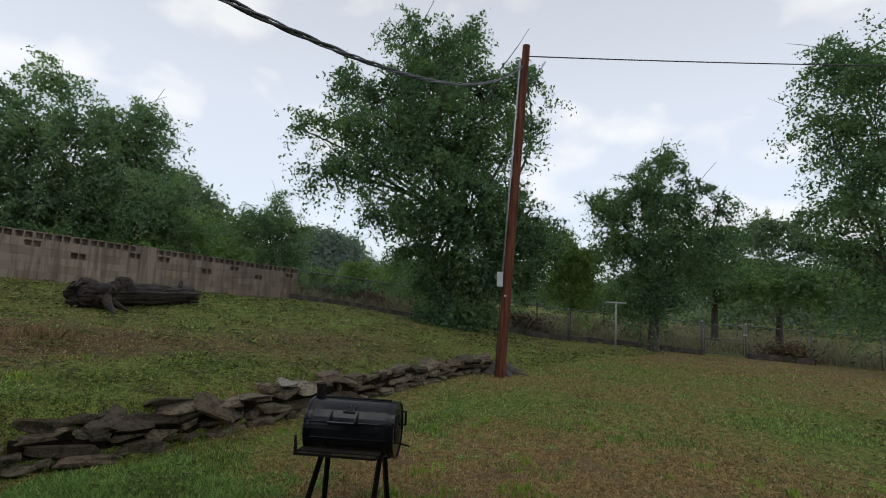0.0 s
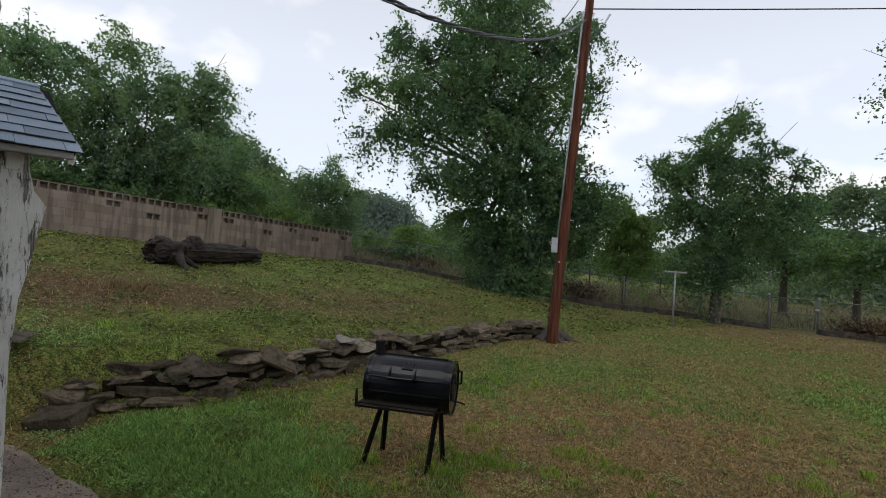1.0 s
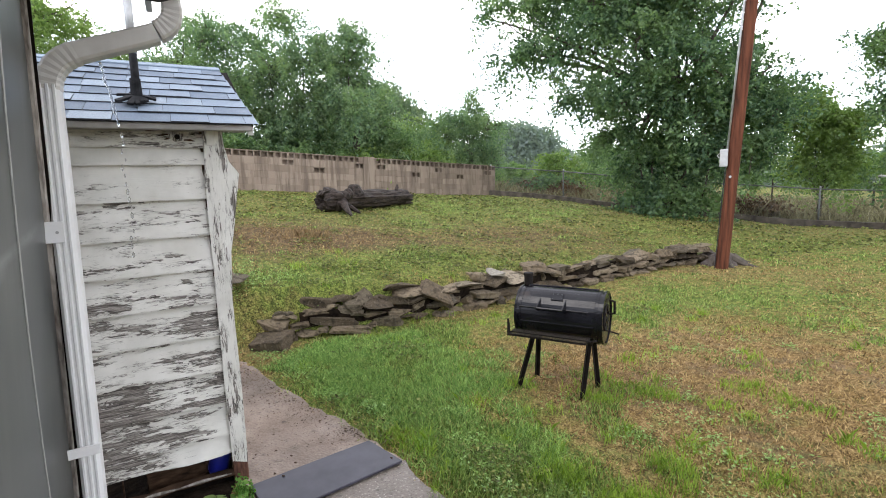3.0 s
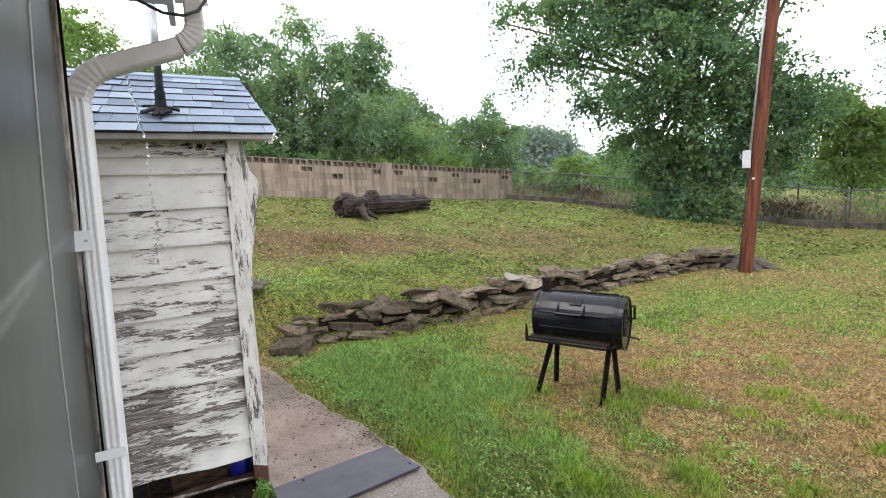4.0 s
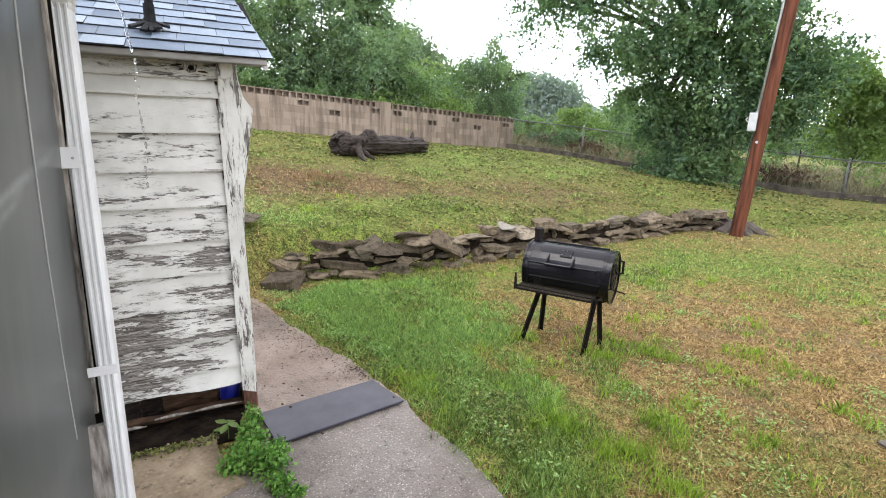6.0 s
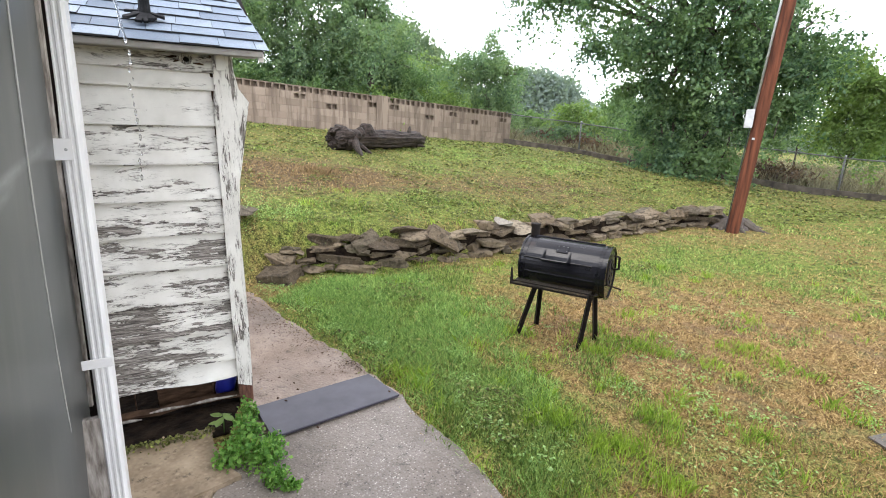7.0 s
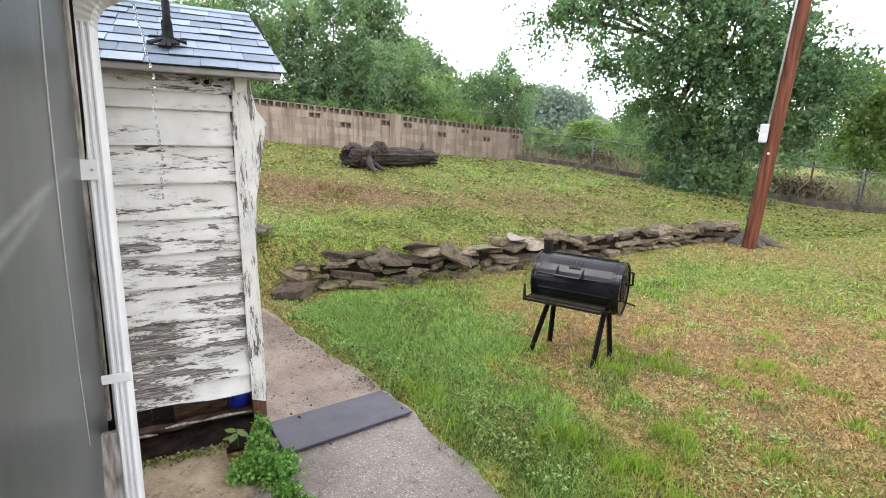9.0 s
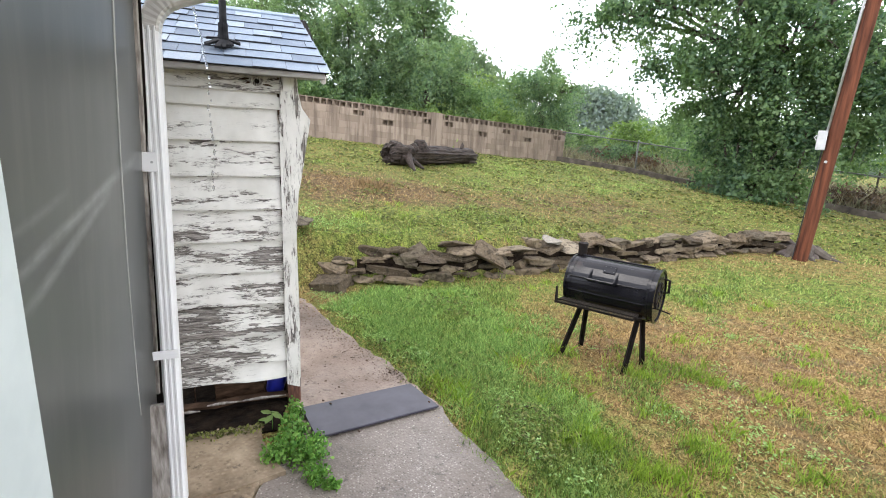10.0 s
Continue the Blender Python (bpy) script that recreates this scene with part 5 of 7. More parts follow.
def block_mesh(w, h, d, hollow):
    bm = bmesh.new()
    if not hollow:
        box(-w / 2 + 0.001, w / 2 - 0.001, -d / 2, d / 2, 0.001, h - 0.001, 0.0035, bm)
        return finish(bm, "block", BLOCK)
    rim, web = 0.028, 0.03
    box(-w / 2, w / 2, -d / 2, d / 2, 0, rim, 0.0, bm)
    box(-w / 2, w / 2, -d / 2, d / 2, h - rim, h, 0.0, bm)
    for x in (-w / 2, -web / 2, w / 2 - web):
        box(x, x + web, -d / 2, d / 2, rim, h - rim, 0.0, bm)
    box(-w / 2 + web, w / 2 - web, d / 2 - 0.03, d / 2, rim, h - rim, 0.0, bm)
    return finish(bm, "hollow_block", BLOCK)


def build_block_wall():
    d = (W1 - W0).normalized()
    tilt = math.atan2(-0.058, 1.0)
    m = Matrix.Translation((W0.x, W0.y, 1.695)) @ pose(0, 0, 0, 0, 0, math.degrees(math.atan2(d.y, d.x))) @ pose(0, 0, 0, 0, -math.degrees(tilt), 0)
    w = thing("block_wall", m, "tan concrete block wall with pierced top course, streaked and stained", "wall", kind="structure")
    B, H, T = 0.406, 0.203, 0.19
    solid, half, hollow = block_mesh(B, H, T, False), block_mesh(B / 2, H, T, False), block_mesh(B, H, T, True)
    pierced = {(1.67, 2): 0, (2.71, 1): 0, (4.19, 2): 0, (5.20, 2): 0, (6.56, 1): 0, (7.48, 2): 0, (8.37, 1): 0, (9.98, 2): 0}
    end = 10.33
    r = random.Random(2)
    for c in range(-1, 6):
        x = -1.6 + (B / 2 if c % 2 else 0)
        # pillar between the two stretches
        while x < end:
            kind = solid
            wdt = B
            if x + B > end + 0.05:
                kind, wdt = half, B / 2
            pillar = 4.40 < x + wdt / 2 < 4.86
            if c == 5 and not pillar:
                kind, wdt = hollow, B
            if c != 5:
                for (s, cc) in pierced:
                    if cc + 2 == c and abs(x + B / 2 - s) < B / 2:
                        kind, wdt = hollow, B
            ob = part("block", kind, None, w)
            ob.matrix_basis = pose(x + wdt / 2, r.uniform(-0.004, 0.004), H * c + (0.0 if not (c == 5 and not pillar) else 0.0))
            x += wdt
    part("mortar", box(-1.5, end - 0.02, T / 2 - 0.028, T / 2 - 0.012, -0.2, 5 * H), BLOCK, w)
    part("pillar", box(4.42, 4.84, -0.125, 0.0, -0.2, 1.235, 0.006), BLOCK, w, "block pillar")


build_block_wall()


# ---------------- chain-link fence ----------------
FENCE = [(-8.15, 18.05), (-5.27, 18.55), (-2.4, 18.6), (0.2, 18.6), (2.78, 18.6), (5.4, 18.6), (7.58, 18.6), (9.1, 18.6), (11.3, 18.6), (13.6, 18.6), (17, 18.4), (21, 18.2)]


def chain_mesh(a, b, za, zb, tall):
    """Diamond mesh of thin wires between two posts, one run of diagonals each way."""
    d = Vector((b[0] - a[0], b[1] - a[1], 0))
    L = d.length
    d.normalize()
    out = []
    step = 0.085
    n = int((L + tall) / step)
    for k in range(n):
        for s in (1, -1):
            u0, v0, u1, v1 = k * step - tall, 0.0, k * step, tall
            if u0 < 0:
                v0, u0 = -u0, 0.0
            if u1 > L:
                v1, u1 = tall - (u1 - L), L
            if v1 <= v0:
                continue
            if s < 0:
                v0, v1 = tall - v0, tall - v1
            pts = []
            for u, v in ((u0, v0), (u1, v1)):
                z = za + (zb - za) * u / L + v
                pts.append(Vector((a[0] + d.x * u, a[1] + d.y * u, z)))
            way = (pts[1] - pts[0]).normalized()
            for sd in (way.cross(Vector((d.y, -d.x, 0))), Vector((d.y, -d.x, 0))):
                q = sd.normalized() * 0.0016
                out += [pts[0] - q, pts[1] - q, pts[1] + q, pts[0] + q]
    return np.array([tuple(p) for p in out])


def build_fence():
    f = thing("chain_link_fence", pose(0, 0, 0), "grey chain-link fence with pipe top rail on a low concrete curb", "fence")
    tall = 1.15
    for i, (x, y) in enumerate(FENCE):
        z = gz(x, y)
        gate = i in (6, 7)
        post = part("post", tube([(x, y, z - 0.1), (x, y, z + tall + 0.06)], 0.038 if gate or i == 0 else 0.028, 10), RAIL, f, smooth=True)
        bm = bmesh.new()
        bmesh.ops.create_uvsphere(bm, u_segments=10, v_segments=6, radius=0.042 if gate else 0.034, matrix=Matrix.Translation((x, y, z + tall + 0.06)))
        part("post_cap", bm, GALV, post, smooth=True)
    for i, (a, b) in enumerate(zip(FENCE, FENCE[1:])):
        za, zb = gz(*a), gz(*b)
        if i == 6:
            continue
        part("rail", tube([(a[0], a[1], za + tall), (b[0], b[1], zb + tall)], 0.021, 8), RAIL, f, smooth=True)
        part("chain_mesh", quads("chain_mesh", chain_mesh(a, b, za + 0.05, zb + 0.05, tall - 0.07), RAIL), None, f)
    gt = thing("gate", pose(0, 0, 0), "small chain-link gate with a pipe frame, shut", "gate")
    a, b = FENCE[6], FENCE[7]
    x0, x1, z = a[0] + 0.09, b[0] - 0.09, gz(*a)
    for p, q in (((x0, z + 0.08), (x0, z + 1.12)), ((x1, z + 0.05), (x1, z + 1.10)), ((x0, z + 1.12), (x1, z + 1.10)), ((x0, z + 0.08), (x1, z + 0.05)), ((x0, z + 0.6), (x1, z + 0.58))):
        part("gate_bar", tube([(p[0], 18.6, p[1]), (q[0], 18.6, q[1])], 0.02, 8), RAIL, gt, smooth=True)
    part("chain_mesh", quads("chain_mesh", chain_mesh((x0, 18.6), (x1, 18.6), z + 0.08, z + 0.06, 1.02), RAIL), None, gt)
    part("latch", box(x1 - 0.02, x1 + 0.10, 18.55, 18.57, z + 0.75, z + 0.81, 0.004), GALV, gt)


build_fence()


def build_curb():
    r = random.Random(8)
    for i, (a, b) in enumerate(zip(FENCE[:9], FENCE[1:9])):
        if i == 6:
            continue
        d = Vector((b[0] - a[0], b[1] - a[1], 0))
        n = 10
        prof = [(-0.09, -0.25), (0.09, -0.25), (0.09, 0.14), (-0.09, 0.14)]
        k = thing("curb", pose(0, 0, 0), "low dark-brown concrete curb under the fence", "curb", "curb lengths", "structure")
        pts = [(a[0] + d.x * t, a[1] + d.y * t - 0.16, gz(a[0] + d.x * t, a[1] + d.y * t) + 0.05 + r.uniform(-0.012, 0.012)) for t in (j / n for j in range(n + 1))]
        part("curb_length", sweep(prof, pts, [(0, 0, 1)] * (n + 1)), CURB, k)


build_curb()


def build_clothes_post():
    x, y = 3.83, 15.75
    z = gz(x, y)
    t = thing("clothesline_post", pose(x, y, z, 0, 0, 8), "pale metal clothesline post with a short crossbar", "clothesline post")
    part("shaft", tube([(0, 0, -0.1), (0.005, 0, 1.62)], 0.027, 12), CLOTHES, t, smooth=True)
    part("crossbar", tube([(-0.34, 0, 1.63), (0.34, 0, 1.625)], 0.026, 10), CLOTHES, t, smooth=True)
    for s in (-0.3, 0.0, 0.3):
        part("hook", tube([(s, 0, 1.64), (s, -0.02, 1.68), (s, -0.04, 1.65)], 0.007, 6), GALV, t)


build_clothes_post()

# ---------------- trees ----------------


def unit(n):
    v = rng.normal(size=(n, 3))
    return v / np.linalg.norm(v, axis=1, keepdims=True)


def leaves(centres, size, droop=0.3):
    """Pointed leaf blades, two facets each, at the centres, hanging slightly."""
    n = len(centres)
    way = unit(n)
    way[:, 2] -= droop
    way /= np.linalg.norm(way, axis=1, keepdims=True)
    side = np.cross(way, unit(n))
    side /= np.linalg.norm(side, axis=1, keepdims=True) + 1e-9
    ln = size * rng.uniform(0.6, 1.35, (n, 1))
    wd = ln * rng.uniform(0.22, 0.36, (n, 1))
    v = np.stack((centres - way * ln * 0.5, centres + side * wd - way * ln * 0.05, centres + way * ln * 0.5, centres - side * wd - way * ln * 0.05), 1)
    return v.reshape(-1, 3)


def crown_points(lobes, clumps, per, spread_r, airy=0.3):
    """Boughs that leave each lobe's heart, with leafy sprays along them; the outline stays ragged."""
    size = np.array([(r[3] * r[4] * r[5]) ** (2 / 3) for r in lobes])
    cs, sprays = [], []
    for lb, share in zip(lobes, size / size.sum()):
        boughs = max(6, int(clumps * share / 5))
        d = unit(boughs)
        d[:, 2] = d[:, 2] * 0.9 + 0.12
        reach = rng.uniform(0.55, 1.22, (boughs, 1))
        for k in range(5):
            t = 0.30 + 0.70 * (k + rng.random((boughs, 1))) / 5
            p = np.array(lb[:3]) + d * reach * t * np.array(lb[3:6]) + rng.normal(size=(boughs, 3)) * 0.12
            p[:, 2] -= (0.22 * (t * reach) ** 2)[:, 0]
            cs.append(p)
            sprays.append(d)
    c, way = np.concatenate(cs), np.concatenate(sprays)
    each = rng.poisson(per * rng.uniform(0.3, 1.6, len(c)))
    # open gaps between the boughs, wider towards the crown's edge
    out = np.hypot(c[:, 0], c[:, 1])
    out = smooth01(0.25, 1.0, out / out.max())
    seed = 3.1 * len(lobes)
    gap = np.array([noise.noise(Vector((q[0] * 0.85 + seed, q[1] * 0.85, q[2] * 1.15))) for q in c])
    each = np.where(gap < -0.52 + (airy + 0.08) * out, 0, each)
    idx = np.repeat(np.arange(len(c)), each)
    n = len(idx)
    twig = way + unit(len(c)) * 0.9
    twig[:, 2] -= 0.25
    along = rng.uniform(-0.8, 1.5, (n, 1)) * spread_r
    p = c[idx] + twig[idx] * along + rng.normal(size=(n, 3)) * spread_r * np.array((0.36, 0.36, 0.22))
    p[:, 2] -= 0.9 * (np.clip(along, 0, None) ** 2)[:, 0] / spread_r
    return c, p


def limb(bm, a, b, r0, r1, sag=0.15, n=5, sides=7):
    pts = []
    a, b = Vector(a), Vector(b)
    L = (b - a).length
    kink = Vector((random.uniform(-1, 1), random.uniform(-1, 1), random.uniform(-0.3, 0.8))) * L * sag
    for k in range(n + 1):
        t = k / n
        pts.append(a.lerp(b, t) + kink * 4 * t * (1 - t) * 0.5)
    tube(pts, [r0 + (r1 - r0) * k / n for k in range(n + 1)], sides, bm)


def tree(name, x, y, trunk_h, trunk_r, lobes, clumps, per, size, mat, label, lean=(0, 0), spread_r=0.32, twigs=50, category="tree", droop=0.3, z=None, bare=0, airy=0.3):
    z = gz(x, y) if z is None else z
    t = thing(name, pose(x, y, z), label, category)
    random.seed(int(abs(x * 131 + y * 17)) + 3)
    bm = bmesh.new()
    top = (lean[0], lean[1], trunk_h)
    tube([(0, 0, -0.3), (0, 0, 0.1), (lean[0] * 0.3, lean[1] * 0.3, trunk_h * 0.45), top], [trunk_r * 1.7, trunk_r * 1.15, trunk_r * 0.9, trunk_r * 0.75], 12, bm)
    c, p = crown_points(lobes, clumps, per, spread_r, airy)
    for lb in lobes:
        start = Vector(top) * random.uniform(0.6, 1.0)
        limb(bm, start, lb[:3], trunk_r * 0.26, trunk_r * 0.07, 0.36, 8)
    L = np.array([q[:3] for q in lobes])
    for k in rng.choice(len(c), min(twigs, len(c)), replace=False):
        near = L[np.argmin(((L - c[k]) ** 2).sum(1))]
        limb(bm, near, c[k], trunk_r * 0.15, 0.008, 0.2, 4, 5)
    for k in range(bare):
        lb = lobes[k % len(lobes)]
        e = Vector(lb[:3]) + Vector((random.uniform(-1, 1) * lb[3], random.uniform(-1, 1) * lb[4], lb[5] * random.uniform(1.0, 1.35)))
        limb(bm, lb[:3], e, trunk_r * 0.1, 0.006, 0.15, 4, 5)
    part("trunk", bm, BARK, t)
    part("crown", quads("crown", leaves(p, size, droop), mat), None, t)
    return t


def polar(az, dist):
    return 0.08 + dist * math.sin(radians(az)), -0.08 + dist * math.cos(radians(az))


def up_at(el, dist):
    return 1.71 + dist * math.tan(radians(el))


def spread_lobes(x, y, items, base_z):
    """Lobes given as bearing, elevation, distance and radii seen from the path."""
    out = []
    for az, el, dist, rx, ry, rz in items:
        px, py = polar(az, dist)
        out.append((px - x, py - y, up_at(el, dist) - base_z, rx * 0.92, ry * 0.92, rz * 0.92))
    return out


def build_trees():
    # the great shade tree inside the fence
    x, y = -1.42, 17.3
    z = gz(x, y)
    big = spread_lobes(x, y, [
        (-9, 26.5, 17.3, 2.3, 2.3, 1.9), (-15, 22.5, 16.8, 2.3, 2.2, 1.7), (-3, 23.5, 17.3, 2.2, 2.2, 1.9), (-12, 29.0, 17.5, 1.5, 1.5, 1.2), (-5, 29.5, 17.5, 1.3, 1.3, 1.0),
        (-21, 18.5, 16.0, 1.9, 1.9, 1.2), (-25.5, 18.0, 16.0, 1.1, 1.2, 0.7), (-18, 13.5, 15.6, 1.8, 1.8, 1.3), (-22, 13.0, 15.8, 1.1, 1.1, 0.9), (-10, 17, 16.0, 2.3, 2.0, 1.9),
        (-3, 15.5, 17.0, 2.1, 2.0, 1.9), (2.0, 19.5, 17.6, 1.5, 1.6, 1.5), (2.6, 25.0, 17.6, 1.1, 1.2, 1.3), (-12, 9.5, 15.6, 1.5, 1.5, 1.2), (-5, 8.0, 16.2, 1.9, 1.8, 1.7),
        (1.2, 11.0, 17.4, 1.5, 1.4, 1.2), (-17, 8.6, 15.6, 0.8, 0.9, 0.7), (-5.5, 2.5, 16.6, 1.6, 1.2, 1.3), (-2.5, 1.0, 16.8, 1.3, 1.1, 1.0), (-8.0, 0.6, 16.8, 1.0, 0.9, 0.9), (4.3, 7.2, 18.0, 1.1, 1.1, 1.1), (-19.5, 24.0, 16.6, 1.1, 1.1, 0.8)], z)
    big = [(p[0] * 0.97, p[1], 0.99 * p[2], p[3] * 0.93, p[4] * 0.93, p[5] * 0.93) for p in big]
    big += spread_lobes(x, y, [(-8, 21.5, 15.6, 1.9, 1.2, 1.8), (-13, 18.0, 15.4, 1.8, 1.1, 1.5), (-4, 19.5, 16.0, 1.8, 1.2, 1.7), (-8.5, 14.0, 15.2, 1.9, 1.1, 1.5), (-9, 25.5, 16.2, 1.6, 1.1, 1.3), (-3, 11.5, 15.8, 1.7, 1.1, 1.3), (-7.5, 3.5, 16.2, 1.3, 1.0, 1.0), (-10.5, 4.5, 16.0, 1.0, 1.0, 0.9), (-4, -1.0, 16.5, 1.2, 1.0, 0.7), (-7, -1.4, 16.6, 1.0, 0.9, 0.6), (0.5, 4.5, 17.0, 1.4, 1.2, 1.2), (-1, 7.5, 16.8, 1.6, 1.4, 1.2), (0.0, 2.4, 16.4, 1.3, 0.9, 1.1), (1.6, 6.2, 16.6, 1.1, 0.9, 0.9), (2.6, 8.8, 16.8, 1.1, 0.9, 0.9), (-3.5, -2.9, 16.4, 1.1, 0.9, 0.7), (-6.0, -3.2, 16.4, 1.2, 0.9, 0.7), (-8.3, -2.6, 16.5, 0.9, 0.8, 0.6), (-1.6, -2.4, 16.6, 0.9, 0.8, 0.6), (4.2, 5.6, 17.0, 1.3, 1.0, 1.0), (2.6, 2.6, 16.9, 1.3, 1.0, 1.1), (-9.5, 7.8, 15.3, 1.3, 0.9, 0.8)], z)
    tree("shade_tree", x, y, 4.2, 0.30, big, 4500, 36, 0.115, LEAF_DARK, "large dark-green shade tree with drooping leafy limbs by the fence", (0.2, 0.1), 0.26, 260, bare=8, airy=0.30)
    # trees behind the block wall
    for az, dist, items, mat, n, lab in (
        (-47, 19.5, [(-47, 16.2, 19.5, 1.3, 1.3, 0.9), (-45, 12.5, 19.3, 2.0, 1.9, 1.5), (-49, 11.5, 19.5, 2.0, 1.9, 1.5), (-44, 8, 19.8, 2.1, 1.8, 1.5), (-49, 7, 19.6, 2.0, 1.8, 1.5), (-51, 14, 20, 1.2, 1.2, 0.9)], LEAF_HAZED, 980, "leafy green tree behind the block wall"),
        (-40.5, 18.5, [(-40.3, 15.0, 18.5, 0.9, 0.9, 1.0), (-41, 12, 18.5, 1.4, 1.3, 1.2), (-39, 10, 18.4, 1.2, 1.2, 1.1), (-42, 8, 19, 1.6, 1.4, 1.3), (-38.5, 6.5, 19.4, 1.3, 1.2, 1.2), (-40.6, 8.6, 17.4, 1.1, 0.8, 1.2)], LEAF_HAZED, 860, "bright green tree behind the block wall"),
        (-56, 20, [(-55, 14.0, 20, 1.9, 1.8, 1.1), (-58, 11.5, 20, 2.2, 2.0, 1.5), (-53, 9, 19.5, 2.2, 2.0, 1.8), (-59, 6.5, 19.5, 2.2, 1.9, 1.8), (-63, 10, 20, 1.8, 1.8, 1.4)], LEAF_HAZED, 980, "leafy green tree behind the block wall"),
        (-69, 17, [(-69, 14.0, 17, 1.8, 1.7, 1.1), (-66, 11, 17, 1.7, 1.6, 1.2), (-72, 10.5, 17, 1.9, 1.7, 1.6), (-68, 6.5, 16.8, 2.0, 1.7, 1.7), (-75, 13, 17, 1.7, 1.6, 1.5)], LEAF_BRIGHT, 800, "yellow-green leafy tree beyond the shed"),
        (-27, 24, [(-26.8, 9.0, 24, 0.7, 0.7, 0.9), (-27.5, 6.4, 24, 1.9, 1.6, 1.2), (-29.2, 6.2, 24, 1.3, 1.2, 0.9), (-25.0, 6.6, 24, 1.2, 1.1, 0.8), (-25, 5.5, 24, 1.5, 1.4, 1.2), (-29, 5, 24, 1.6, 1.5, 1.3), (-25.5, 3.2, 24, 1.8, 1.5, 1.2), (-29.6, 3.0, 23.6, 1.5, 1.2, 1.1), (-27.2, 3.4, 23.4, 1.5, 1.2, 1.2), (-24.3, 2.2, 23.6, 1.3, 1.2, 1.0)], LEAF_HAZED, 800, "small grey-green tree beyond the block wall"),
    ):
        x, y = polar(az, dist)
        z = gz(x, y)
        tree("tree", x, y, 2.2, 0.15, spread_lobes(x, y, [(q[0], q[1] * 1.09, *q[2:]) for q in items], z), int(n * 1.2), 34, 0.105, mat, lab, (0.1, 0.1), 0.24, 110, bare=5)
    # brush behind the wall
    for az, dist, el, r, mat in ((-36.5, 21, 5.5, 1.8, LEAF_BRIGHT), (-33.5, 22, 5.0, 1.8, LEAF_BRIGHT), (-31, 23.5, 4.0, 1.6, LEAF_MID), (-40.3, 18.3, 4.6, 1.2, LEAF_BRIGHT), (-43, 19, 5.0, 1.5, LEAF_MID), (-48, 18.5, 5.0, 1.5, LEAF_MID), (-52.5, 18.5, 4.6, 1.5, LEAF_MID), (-36, 24, 8.5, 2.2, LEAF_BRIGHT), (-32.5, 26, 6.5, 2.0, LEAF_BRIGHT), (-45, 19.8, 8.6, 2.0, LEAF_MID), (-50, 20.2, 8.2, 2.0, LEAF_HAZED), (-55.5, 19.2, 7.5, 1.9, LEAF_MID), (-37.8, 20.4, 8.4, 1.7, LEAF_MID), (-34.3, 23.0, 7.6, 1.7, LEAF_HAZED)):
        x, y = polar(az, dist)
        z = gz(x, y)
        top = up_at(el, dist) - z
        lobes = [(0, 0, top * 0.62, r, r * 0.8, top * 0.42), (0.6 * r, 0.1, top * 0.45, r * 0.7, r * 0.6, top * 0.40), (-0.6 * r, -0.1, top * 0.45, r * 0.7, r * 0.6, top * 0.40)]
        tree("bush", x, y, top * 0.35, 0.06, lobes, 420, 29, 0.112, mat, "dense green brush behind the block wall", (0, 0), 0.24, 20, "bush")
    # trees right of the pole
    x, y = polar(17.2, 18.4)
    z = gz(x, y)
    tree("tree", x, y, 2.6, 0.17, spread_lobes(x, y, [(18, 14.6, 18.4, 1.0, 1.0, 0.75), (16, 11.5, 18.4, 1.4, 1.3, 1.0), (20.5, 10.5, 18.4, 1.4, 1.3, 1.0), (23.5, 9.5, 18.6, 1.0, 1.0, 0.8), (13.0, 9.2, 18.4, 1.1, 1.1, 0.9), (11.3, 10.8, 18.4, 0.5, 0.6, 0.5), (19, 7, 18.2, 2.0, 1.5, 1.2), (14.5, 5.5, 18.2, 1.6, 1.3, 1.2), (22.5, 5, 18.6, 1.5, 1.3, 1.2), (17, 2.0, 18.2, 1.5, 1.2, 1.2), (16.5, -1.0, 18.1, 1.0, 0.9, 0.9), (18.5, -0.8, 18.1, 0.7, 0.7, 0.8)], z), 1500, 42, 0.100, LEAF_DARK, "dense dark-green tree by the back fence", (0.1, 0), 0.24, 130, bare=7)
    x, y = polar(8.2, 20.5)
    z = gz(x, y)
    tree("tree", x, y, 1.4, 0.07, spread_lobes(x, y, [(8.2, 2.6, 20.5, 1.1, 1.0, 0.9), (6.9, 0.8, 20.5, 0.8, 0.8, 0.6), (9.8, 1.0, 20.5, 1.0, 0.9, 0.7), (8.5, 4.4, 21, 1.1, 0.9, 1.1), (10.5, 4.2, 21, 1.2, 1.0, 1.0), (6.2, 6.2, 21, 1.2, 1.0, 1.0), (7.5, 4.0, 20.8, 1.2, 1.0, 1.0)], z), 800, 32, 0.115, LEAF_BRIGHT, "young bright-green tree just beyond the fence", (0.05, 0), 0.28, 30)
